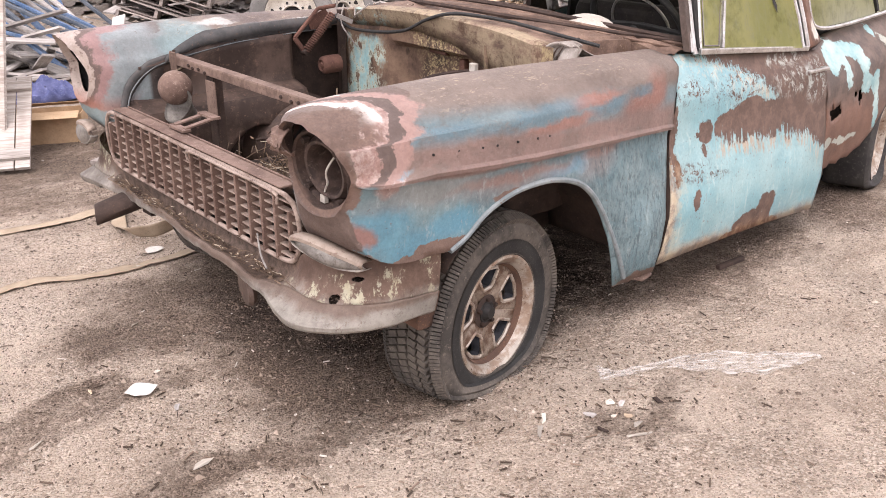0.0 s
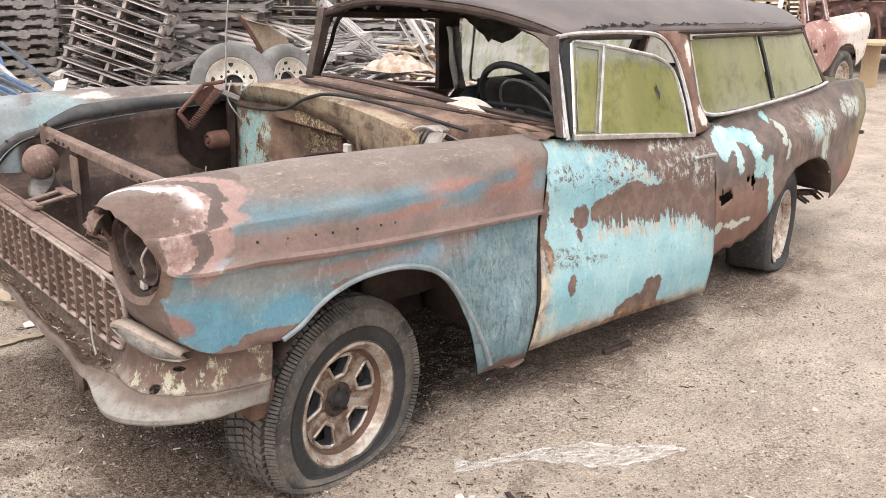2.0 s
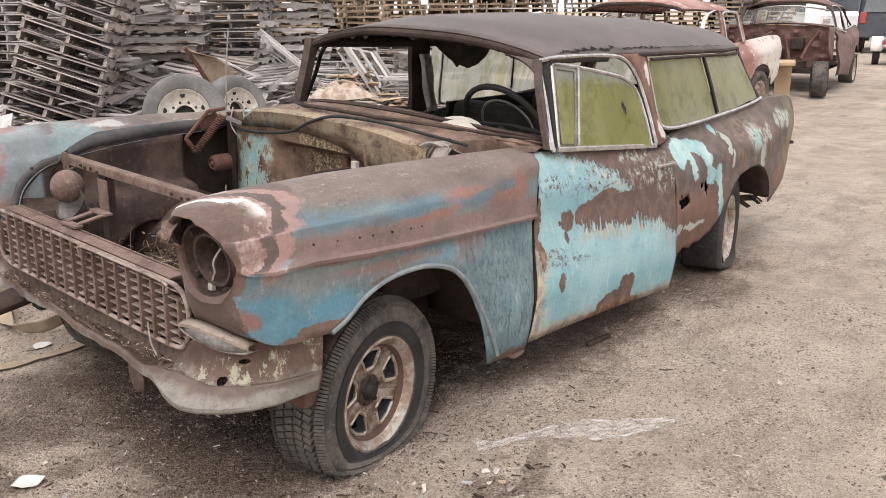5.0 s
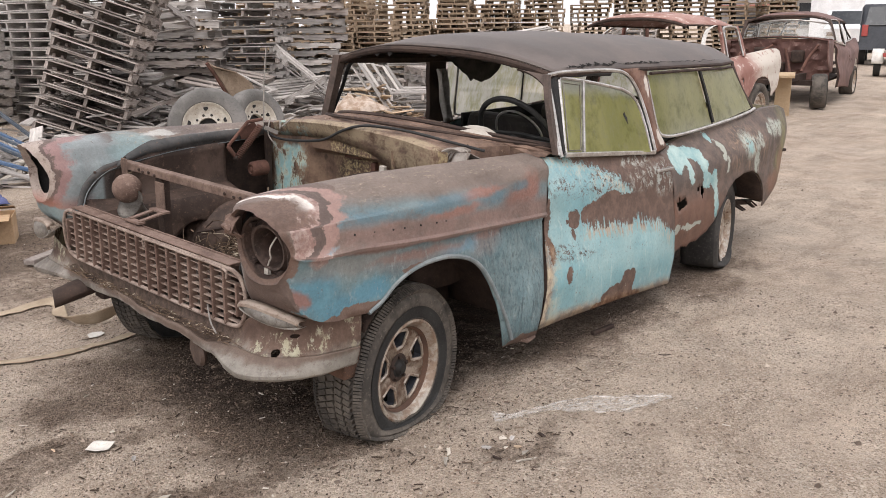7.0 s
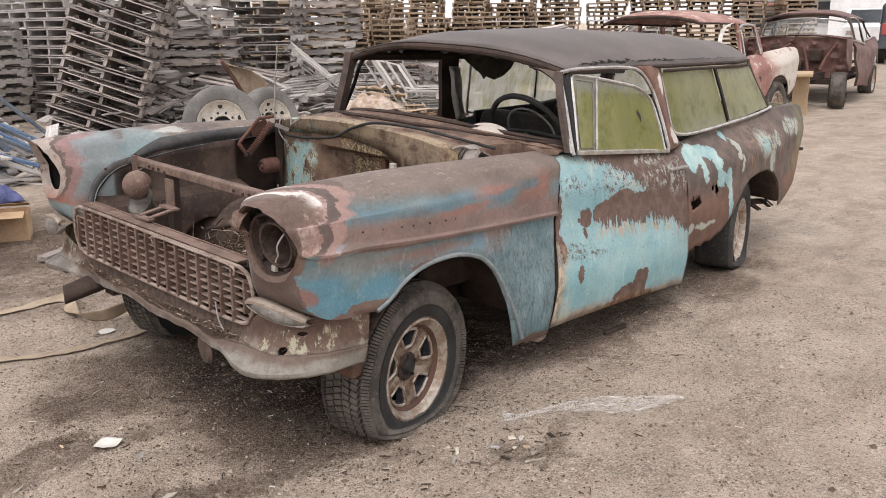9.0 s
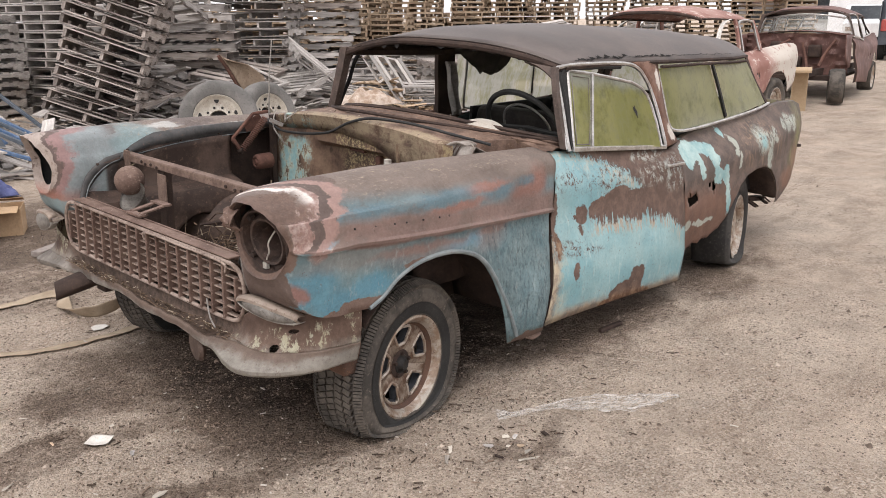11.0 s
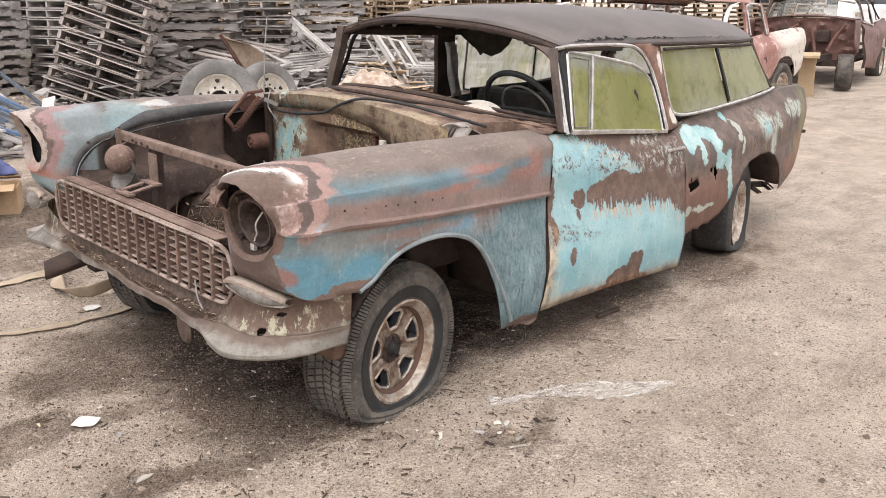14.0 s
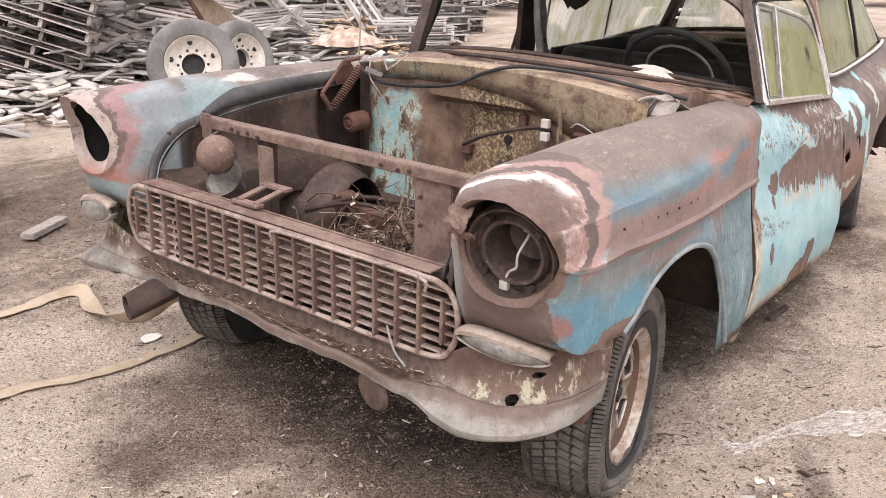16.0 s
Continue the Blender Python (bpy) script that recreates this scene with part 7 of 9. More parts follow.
for k, (x, reach, drop) in enumerate(((3.2, 0.05, 0.02), (3.26, 0.02, 0.035), (3.36, 0.07, 0.01), (3.43, 0.03, 0.03), (3.47, 0.05, 0.0))):
    b = beam(bmesh.new(), (x, -0.7 + 0.02 * math.sin(k * 2), 0.345), (x + 0.05 * math.sin(k * 2.3), -0.71 - reach, 0.34 - drop), 0.022 + 0.012 * (k % 2), 0.01)
    part("torn_strip", b, RUST_DARK, wagon, "torn rusty metal strip hanging under the tail", smooth=False)
b = bmesh.new()
beam(b, (3.7, -0.72, 0.66), (3.8, -0.75, 0.655), 0.05, 0.02)
bevel(part("lamp_stub", b, RUST_DARK, wagon, "dark tail lamp stub", smooth=False), 0.004)
tg = bmesh.new()
grid([[(3.74, -0.7 + 1.4 * i / 10, 0.95 - 0.55 * k / 6) for k in range(7)] for i in range(11)], tg)
gate = thick(part("tailgate", tg, QUARTER, wagon, "rust-brown tailgate"), 0.02)
low = [Vector((3.5 + 0.12 * (1 - v * v), 0.61 * v, 0.905 + 0.036 * (1 - v * v))) for v in [-1 + k / 8 for k in range(17)]]
high = [Vector((3.38 + 0.11 * (1 - v * v), 0.47 * v, 1.242 + 0.1 * (1 - abs(v) ** 2.6))) for v in [-1 + k / 8 for k in range(17)]]
part("pane", grid([[p.lerp(q, k / 6) for k in range(7)] for p, q in zip(low, high)]), CLOUD_GLASS, gate, "clouded pale tailgate glass")
part("gate_frame", tube(bmesh.new(), low, 0.012, 6), RUST_DARK, gate)
thick(part("ledge", grid([[p + Vector((0.0, 0, -0.012)), p + Vector((-0.03, 0, -0.03)), p + Vector((-0.035, 0, -0.055)), p + Vector((0.14, 0, -0.055))] for p in low]), PALE_METAL, gate, "pale inner ledge of the tailgate"), 0.004)
pillar(wagon, [(3.47, 0.665, 0.88), (3.43, 0.6, 1.06), (3.37, 0.51, 1.25)], 0.05, 0.075, RUST_DARK)
part("antenna", tube(bmesh.new(), [(0.4, 0.6, 0.99), (0.41, 0.6, 1.2), (0.43, 0.6, 1.36)], 0.0035, 5), STEEL, wagon, "bent thin radio antenna")
inv = CAR.inverted()
RUBBER_DARK = rough_mat("dark_rubber", (0.03, 0.028, 0.027), (0.055, 0.051, 0.047), (0.1, 0.09, 0.08), 7, 70, 0.8, 0.4)
wheel(wagon, inv @ pose(-0.058, -0.764, 0.218, 1.3, 0, 9.3), 0.329, 0.218)
wheel(wagon, inv @ pose(-0.03, 0.79, 0.27, 0, 0, 189), 0.335, 0.27, True, True, RUBBER_BLACK)
wheel(wagon, inv @ pose(2.86, -0.7, 0.215, 0, 0, 14), 0.33, 0.215, False, True, RUBBER_DARK)
wheel(wagon, inv @ pose(2.8, 0.76, 0.25, 0, 0, 180), 0.33, 0.25, False, True)


# ---- the two wrecks parked behind ----
def wreck_mat(name, a, b, c, d):
    n = Nodes(name)
    big = n.noise(2.2, 6, 0.7)
    mid = n.noise(9, 6, 0.75)
    col = n.mix(n.step(big, 0.42, 0.55), a, b)
    col = n.mix(n.step(mid, 0.56, 0.62), col, c)
    x, y, z = n.xyz(n.warped((0.3, 0.2, 0.2), 3))
    if d:
        col = n.mix(n.math("MULTIPLY", n.step(x, 2.6, 3.0), n.step(mid, 0.36, 0.45)), col, d)
    return n.done(col, 0.6, mid, 0.3, 0.003)


RED_WRECK = wreck_mat("red_primer", (0.26, 0.125, 0.1), (0.36, 0.21, 0.175), (0.56, 0.46, 0.41), (0.55, 0.5, 0.44))
MAROON = wreck_mat("maroon_rust", (0.1, 0.05, 0.042), (0.15, 0.078, 0.064), (0.21, 0.13, 0.11), None)

sedan = empty("sedan", pose(6.2, 2.42, 0.16, 0, 0, 0), "wrecked sedan with faded red roof and rusty white tail", "car")
for s in (-1, 1):
    door(sedan, s, RED_WRECK, "faded red and white door")
    quarter(sedan, s, RED_WRECK, "rusty white rear quarter")
    pillar(sedan, [(1.3, s * 0.775, 0.93), (1.36, s * 0.745, 1.03), (1.48, s * 0.705, 1.16), (1.64, s * 0.675, 1.25), (1.84, s * 0.662, 1.285)], 0.03, 0.05, WHITE_PAINT)
    pillar(sedan, [(2.0, s * 0.735, 0.86), (1.98, s * 0.685, 1.15), (1.96, s * 0.655, 1.285)], 0.03, 0.05, RED_WRECK)
    pillar(sedan, [(2.63, s * 0.715, 0.89), (2.58, s * 0.67, 1.1), (2.5, s * 0.63, 1.27)], 0.03, 0.07, RED_WRECK)
    part("window_trim", tube(bmesh.new(), smooth_line([(2.06, s * 0.75, 0.9), (2.05, s * 0.7, 1.12), (2.06, s * 0.668, 1.24), (2.2, s * 0.66, 1.265), (2.4, s * 0.65, 1.258), (2.49, s * 0.655, 1.22), (2.54, s * 0.69, 1.05), (2.57, s * 0.73, 0.9)], 40), 0.014, 6), CHROME, sedan, "dull chrome window trim")
roof(sedan, RED_WRECK, 2.75, False)
cabin(sedan, False)
for x, y in ((0, -0.78), (2.9, -0.78), (0, 0.78), (2.9, 0.78)):
    wheel(sedan, pose(x, y, 0.22, 0, 0, 0 if y < 0 else 180), 0.33, 0.32, False, True)

wagon_b = empty("station_wagon", pose(11.9, 2.55, 0.2, 0, 0, 9), "maroon wrecked wagon with its front end stripped", "car")
for s in (-1, 1):
    door(wagon_b, s, MAROON, "rusty maroon door")
    quarter(wagon_b, s, MAROON, "rusty maroon rear quarter")
    side_windows(wagon_b, s, False, False)
roof(wagon_b, MAROON, 3.4, False)
cabin(wagon_b, False)
rows = [[(0.55 + 0.06 * noise.noise((y * 6, k * 0.8, 3)), y, 0.35 + 0.65 * k / 12) for k in range(13)] for y in [-0.8 + 0.05 * i for i in range(33)]]
part("firewall", grid(rows), MAROON, wagon_b, "rusty maroon firewall")
for y, z, sx, sy, sz in ((-0.3, 0.72, 0.14, 0.2, 0.2), (0.25, 0.8, 0.1, 0.3, 0.14), (0.02, 0.55, 0.2, 0.26, 0.16)):
    b = bmesh.new()
    box(b, (0.5, y, z), (sx, sy, sz))
    bevel(part("heater_box", b, RUST_DARK, wagon_b, smooth=False), 0.03, 2)
for pts in (((0.5, -0.6, 0.9), (0.3, -0.5, 0.7), (0.1, -0.45, 0.5)), ((0.5, 0.1, 0.9), (0.36, 0.3, 0.75), (0.3, 0.35, 0.45)), ((0.5, -0.1, 0.85), (0.35, -0.2, 0.6), (0.0, -0.3, 0.45)), ((0.5, 0.55, 0.85), (0.2, 0.6, 0.7), (-0.1, 0.62, 0.5))):
    part("pipe", tube(bmesh.new(), smooth_line(pts, 16), 0.022, 6), RUST_RED, wagon_b)
for s in (-1, 1):
    rows = [[(0.15 + 0.065 * i, s * (0.8 + 0.02 * k / 6), 0.98 - 0.085 * k * (1 - 0.06 * max(0, 5 - i))) for k in range(7)] for i in range(9)]
    thick(part("cowl_side", grid(rows, flip=s > 0), MAROON, wagon_b, "rusty maroon cowl side"), 0.01)
rows = [[(0.68 + 0.4 * (abs(y) / 0.76) ** 2.2 + (0.28 - 0.27 * (abs(y) / 0.76) ** 2.2) * k / 4, y * (1 - 0.13 * k / 4), 1.03 - 0.08 * (abs(y) / 0.76) ** 2 + 0.27 * k / 4) for k in range(5)] for y in [-0.76 + 0.076 * i for i in range(21)]]
part("windscreen", grid(rows), GLASS, wagon_b, "dusty clear windscreen")
b = bmesh.new()
tube(b, smooth_line([r[0] for r in rows] + [r[-1] for r in reversed(rows)] + [rows[0][0]], 90), 0.014, 6)
part("windscreen_trim", b, CHROME, wagon_b, "dull chrome windscreen trim")
rows = [[(0.5 + 0.5 * k / 5 + 0.1 * abs(y) * k / 5, y, 1.04 - 0.08 * (abs(y) / 0.8) ** 2) for k in range(6)] for y in [-0.8 + 0.1 * i for i in range(17)]]
thick(part("cowl", grid(rows, flip=True), MAROON, wagon_b), 0.01)
b = bmesh.new()
for s in (-1, 1):
    beam(b, (-0.6, s * 0.4, 0.42), (3.5, s * 0.45, 0.36), 0.08, 0.1)
beam(b, (0, -0.7, 0.33), (0, 0.7, 0.33), 0.1, 0.08)
beam(b, (-0.5, -0.45, 0.45), (-0.5, 0.45, 0.45), 0.1, 0.08)
part("frame_rail", b, RUST_DARK, wagon_b, smooth=False)
for x, y in ((0, -0.78), (2.9, -0.78), (0, 0.78), (2.9, 0.78)):
    wheel(wagon_b, pose(x, y, 0.2, 0, 0, (0 if y < 0 else 180) + (13 if x == 0 else 0)), 0.285, 0.29, False, True)

stand = empty("wooden_stand", pose(11.0, 1.98, 0.1, 0, 0, 20), "plain new timber stand under a wreck", "stand")
b = bmesh.new()
box(b, (0, 0, 0.29), (0.24, 0.22, 0.58))
bevel(part("block", b, WOOD_NEW, stand, smooth=False), 0.01)
b = bmesh.new()
box(b, (0, 0, 0.6), (0.9, 0.3, 0.04))
bevel(part("plank", b, WOOD_NEW, stand, smooth=False), 0.006)

# ---- pallets ----
def board_mesh(l, w, h, mat):
    rnd = random.Random(int(l * 100 + w * 1000))
    b = bmesh.new()
    box(b, (0, 0, 0), (l, w, h))
    for v in b.verts:
        v.co += Vector((rnd.uniform(-0.006, 0.006), rnd.uniform(-0.004, 0.004), rnd.uniform(-0.002, 0.002)))
    return mesh_of("board", b, mat)


def stringer_mesh(mat):
    """A pallet runner with its two fork notches."""
    out = [(-0.6, 0.09), (-0.6, 0), (-0.4, 0), (-0.38, 0.035), (-0.2, 0.035), (-0.18, 0), (0.18, 0), (0.2, 0.035), (0.38, 0.035), (0.4, 0), (0.6, 0), (0.6, 0.09)]
    b = bmesh.new()
    f = b.faces.new([b.verts.new((x, -0.019, z)) for x, z in out])
    g = bmesh.ops.extrude_face_region(b, geom=[f])
    bmesh.ops.translate(b, verts=[v for v in g["geom"] if isinstance(v, bmesh.types.BMVert)], vec=(0, 0.038, 0))
    bmesh.ops.recalc_face_normals(b, faces=b.faces)
    return mesh_of("stringer", b, mat)


def pallet_kit(mat, label, seed, gone=()):
    """One pallet; the deck boards listed in gone have broken off."""
    proto = empty("pallet", pose(0, 60, -5), label, "pallet", "stacked pallets")
    st = stringer_mesh(mat)
    bd = board_mesh(1.0, 0.09, 0.016, mat)
    bw = board_mesh(1.0, 0.13, 0.016, mat)
    rnd = random.Random(seed)
    for y in (-0.48, 0, 0.48):
        shared("stringer", st, proto, pose(0, y + rnd.uniform(-0.01, 0.01), 0.02))
    for k in range(7):
        if k not in gone:
            x = -0.55 + 1.1 * k / 6
            shared("deck_board", bw if k in (0, 6) else bd, proto, pose(x + rnd.uniform(-0.012, 0.012), rnd.uniform(-0.03, 0.03), 0.121, rnd.uniform(-0.6, 0.6), 0, 90 + rnd.uniform(-2, 2)))
    for x in (-0.53, 0, 0.53):
        shared("base_board", bd, proto, pose(x, rnd.uniform(-0.03, 0.03), 0.009, 0, 0, 90 + rnd.uniform(-1.5, 1.5)))
    return proto


GREY_KITS = [pallet_kit(WOOD_GREY, "weathered grey wooden pallet in a stack", 4), pallet_kit(WOOD_GREY, "weathered grey wooden pallet with deck boards missing", 5, (2, 4)), pallet_kit(WOOD_BROWN, "dark brown-grey wooden pallet in a stack", 6)]
BROWN_KITS = [GREY_KITS[2], pallet_kit(WOOD_BROWN, "dark brown-grey pallet with a deck board missing", 7, (3,)), GREY_KITS[2]]
PR = random.Random(21)


def stack(kits, base, count, step=0.142, jitter=0.07, turn=5, tilt=1.5):
    """Pallets laid one on another from the pose base."""
    lean_x, lean_y = PR.uniform(-0.012, 0.012), PR.uniform(-0.012, 0.012)
    for k in range(count):
        m = pose(PR.uniform(-jitter, jitter) + lean_x * k, PR.uniform(-jitter, jitter) + lean_y * k, step * k, PR.uniform(-tilt, tilt), PR.uniform(-tilt, tilt), PR.uniform(-turn, turn) + (180 if PR.random() < 0.5 else 0))
        copy_thing(PR.choice(kits), base @ m)


# the leaning stack
stack(BROWN_KITS, Matrix.Translation((2.9, 7.9, 0.0)) @ Matrix.Rotation(radians(20.5), 4, Vector((0.43, 0.9, 0))) @ pose(0, 0, 0.1, 0, 0, 52), 17, 0.15, 0.05, 4, 1.2)
# upright stacks in the front row
for x, y, rz, n in ((-0.4, 8.8, 70, 15), (1.0, 9.2, 62, 17), (5.4, 9.2, -42, 15), (6.9, 9.6, 40, 17), (8.4, 9.9, -40, 14), (4.3, 9.8, 50, 12), (-2.2, 8.6, 20, 14), (8.1, 6.5, 35, 3), (9.2, 7.2, 60, 5), (10.5, 7.6, 40, 6)):
    stack(GREY_KITS[:2] * 2 + GREY_KITS[2:], pose(x, y, ground_height(x, y), 0, 0, rz), n)


def far_stacks(mat, label, spots):
    """Rows of far pallet stacks, joined."""
    b = bmesh.new()
    verts, faces = [], []
    def brick(m, c, s):
        k = len(verts)
        for z in (-1, 1):
            for i, j in ((-1, -1), (1, -1), (1, 1), (-1, 1)):
                verts.append(m @ Vector((c[0] + i * s[0] / 2, c[1] + j * s[1] / 2, c[2] + z * s[2] / 2)))
        faces.extend([tuple(k + q for q in f) for f in ((3, 2, 1, 0), (4, 5, 6, 7), (0, 1, 5, 4), (1, 2, 6, 5), (2, 3, 7, 6), (3, 0, 4, 7))])
    for x, y, rz, count in spots:
        for k in range(count):
            m = pose(x + PR.uniform(-0.05, 0.05), y + PR.uniform(-0.05, 0.05), ground_height(x, y) + 0.145 * k, 0, 0, rz + PR.uniform(-3, 3))
            for yy in (-0.48, 0, 0.48):
                brick(m, (0, yy, 0.085), (1.2, 0.04, 0.055))
                for xx in (-0.5, 0, 0.5):
                    brick(m, (xx, yy, 0.04), (0.2, 0.04, 0.036))
            for i in range(7):
                brick(m, (-0.55 + 1.1 * i / 6, 0, 0.122), (0.11, 1.0, 0.02))
            for xx in (-0.53, 0, 0.53):
                brick(m, (xx, 0, 0.01), (0.1, 1.0, 0.02))
    me = bpy.data.meshes.new("pallet_stacks")
    me.from_pydata(verts, [], faces)
    me.materials.append(mat)
    tagged(new("pallet_stacks", me), label, "pallets", kind="stuff")


far_stacks(WOOD_GREY, "long rows of weathered grey pallet stacks in the distance",
           [(9.8 + 1.5 * i, 10.2 + PR.uniform(-0.3, 0.6), 45 + PR.uniform(-10, 10), 5 + PR.randrange(4)) for i in range(9)]
           + [(-3.5 + 1.6 * i, 11.4 + PR.uniform(-0.4, 0.4), 20 + PR.uniform(-15, 15), 10 + PR.randrange(6)) for i in range(7)]
           + [(-4.2 + 1.25 * i, 12.9 + PR.uniform(-0.3, 0.3), 10 + PR.uniform(-12, 12), 11 + PR.randrange(5)) for i in range(9)]
           + [(-5 + 1.2 * i, 14.6, 15 + PR.uniform(-12, 12), 11 + PR.randrange(5)) for i in range(12)])
far_stacks(WOOD_BLEACHED, "rows of newer tan pallet stacks in the distance",
           [(9.5 + 1.3 * i + 0.6 * k, 14.5 + 1.25 * k + PR.uniform(-0.4, 0.4), 45 + PR.uniform(-14, 14), 10 + PR.randrange(5)) for i in range(10) for k in range(2)]
           + [(27.5 - 1.0 * i + 0.9 * k, 8.6 + 1.15 * i + 0.9 * k, 30 + PR.uniform(-10, 10), 13 + PR.randrange(4)) for i in range(11) for k in range(2)])
# tumbled pallets in the heap
for x, y, z, rx, ry, rz in ((4.2, 7.6, 0.1, 8, -6, 30), (5.2, 7.9, 0.12, -10, 5, 70), (6.3, 8.2, 0.15, 6, 14, 10), (4.9, 7.5, 0.35, 12, 6, 50), (6.0, 7.7, 0.45, -6, -12, 20), (7.2, 8.3, 0.3, 10, -8, 65),
                           (5.6, 8.5, 0.6, 10, -8, 25), (3.5, 7.9, 0.5, 14, -10, 10), (3.8, 8.4, 0.85, 6, 16, 30), (8.2, 8.6, 0.2, 6, 5, 40), (8.3, 8.6, 0.36, 4, -4, 42), (8.3, 8.6, 0.5, 0, 4, 45), (6.9, 7.6, 0.12, 5, 4, 25), (9.4, 8.9, 0.2, 4, 5, 30), (9.5, 9.0, 0.4, 8, 3, 33), (7.4, 6.9, 0.45, 52, 8, 20), (6.6, 7.9, 0.7, 40, -10, 60), (11.0, 9.4, 0.9, 14, -8, 20), (12.6, 9.6, 1.05, -12, 10, 50),
                           (14.2, 9.7, 1.0, 10, 14, 15), (15.8, 9.8, 1.1, -8, -14, 70), (17.3, 9.8, 1.0, 12, 6, 35), (18.8, 9.9, 1.05, -14, 8, 55), (12.0, 9.0, 0.2, 6, -10, 25), (13.6, 9.1, 0.3, -8, 12, 65), (15.2, 9.2, 0.25, 10, 8, 40), (4.4, 8.6, 1.55, -8, 16, 35), (0.4, 8.2, 0.2, 30, 10, 80)):
    copy_thing(PR.choice(GREY_KITS), pose(x, y, z, rx, ry, rz))
for kit in (*GREY_KITS, BROWN_KITS[1]):
    for o in [*kit.children_recursive, kit]:
        bpy.data.objects.remove(o)


# ---- loose truck wheels ----
def truck_wheel(m, label):
    w = empty("truck_wheel", m, label, "wheel", "loose truck wheels")
    bm = bmesh.new()
    lathe(bm, [(0.265, -0.1), (0.28, -0.125), (0.33, -0.14), (0.39, -0.135), (0.425, -0.11), (0.442, -0.06), (0.445, 0), (0.442, 0.06), (0.425, 0.11), (0.39, 0.135), (0.3, 0.125), (0.265, 0.1)], 64)
    part("tyre", bm, RUBBER_GREY, w, "dusty grey truck tyre")
    bm = bmesh.new()
    lathe(bm, [(0.272, -0.118), (0.268, -0.128), (0.258, -0.12), (0.246, -0.09), (0.236, -0.075), (0.2, -0.055), (0.17, -0.03), (0.12, -0.026), (0.11, -0.03), (0.11, 0.05)], 64)
    part("rim", bm, CREAM, w, "dirty white steel rim")
    bm = bmesh.new()
    lathe(bm, [(0.11, 0.03), (0.001, 0.03)], 32)
    for k in range(10):
        a = 2 * math.pi * k / 10
        lathe(bm, [(0.001, -0.034), (0.014, -0.034), (0.014, -0.02)], 10, Matrix.Translation((0.143 * math.cos(a), 0, 0.143 * math.sin(a))))
    for k in range(5):
        a = 2 * math.pi * (k + 0.3) / 5
        lathe(bm, [(0.001, -0.068), (0.026, -0.068), (0.03, -0.03)], 14, Matrix.Translation((0.215 * math.cos(a), 0, 0.215 * math.sin(a))))
    part("rim_hole", bm, BLACK, w, "dark holes of the rim")
    return w


CREAM = rough_mat("dirty_cream", (0.58, 0.55, 0.49), (0.46, 0.42, 0.36), (0.2, 0.13, 0.09), 7, 60, 0.6, 0.3)
RUBBER_GREY = rough_mat("dusty_rubber", (0.13, 0.125, 0.118), (0.19, 0.18, 0.17), (0.08, 0.075, 0.07), 4, 60, 0.85, 0.3)
truck_wheel(pose(3.05, 5.15, 0.43, -15, 0, -38) @ Matrix.Scale(0.96, 4), "dusty truck tyre on a dirty white rim leaning upright")
truck_wheel(pose(3.92, 5.5, 0.39, -14, 0, 4) @ Matrix.Scale(0.88, 4), "second dusty truck tyre on a white rim")

# ---- things on the ground ----


def sheet(name, pts_left, pts_right, n, mat, label, category, lift=0.004, ripple=0.0, thickness=0.002):
    """A lying strip between two soft lines."""
    a, b = smooth_line(pts_left, n), smooth_line(pts_right, n)
    rows = []
    for i, (p, q) in enumerate(zip(a, b)):
        row = []
        for k in range(7):
            r = p + (q - p) * k / 6
            z = ground_height(r.x, r.y) + lift + r.z + ripple * (0.5 + noise.noise((r.x * 23, r.y * 23, 1.7)))
            row.append((r.x, r.y, z))
        rows.append(row)
    return tagged(thick(part(name, grid(rows), mat), thickness), label, category)


WEBBING = rough_mat("webbing", (0.3, 0.235, 0.165), (0.4, 0.32, 0.235), (0.22, 0.165, 0.115), 5, 200, 0.9, 0.3)
sheet("strap", [(-1.3, 0.98, 0), (-0.94, 1.07, 0), (-0.7, 0.97, 0), (-0.5, 0.92, 0), (-0.3, 0.9, 0), (0.1, 0.95, 0)], [(-1.3, 0.92, 0), (-0.94, 1.0, 0), (-0.7, 0.905, 0), (-0.5, 0.86, 0), (-0.3, 0.845, 0), (0.1, 0.9, 0)], 40, WEBBING, "pale tan webbing strap lying on the gravel", "strap", 0.006, 0.006)
sheet("strap", [(-1.2, 1.85, 0), (-0.6, 1.76, 0), (-0.36, 1.77, 0.01), (-0.24, 1.7, 0.03), (-0.3, 1.5, 0.03), (-0.36, 1.28, 0.0), (-0.28, 1.17, 0), (-0.12, 1.2, 0.02), (0.05, 1.28, 0)],
      [(-1.2, 1.77, 0), (-0.6, 1.69, 0), (-0.38, 1.7, 0), (-0.3, 1.66, 0), (-0.37, 1.5, 0), (-0.405, 1.265, 0.045), (-0.292, 1.158, 0.068), (-0.12, 1.19, 0.075), (0.05, 1.27, 0.06)], 60, WEBBING, "pale tan webbing strap folded over on the gravel", "strap", 0.006, 0.006)
sheet("paper_scrap", [(-0.985, -0.11, 0), (-0.94, -0.1, 0.012), (-0.905, -0.12, 0.004)], [(-0.97, -0.165, 0.006), (-0.93, -0.175, 0), (-0.895, -0.165, 0.01)], 12, PAPER, "crumpled white paper scrap on the gravel", "paper", 0.006, 0.008)
sheet("paper_scrap", [(-0.4, 1.05, 0), (-0.36, 1.06, 0), (-0.33, 1.04, 0)], [(-0.41, 1.0, 0), (-0.36, 0.99, 0), (-0.33, 1.0, 0)], 8, PAPER, "small pale paper scrap on the gravel", "paper", 0.005, 0.006)

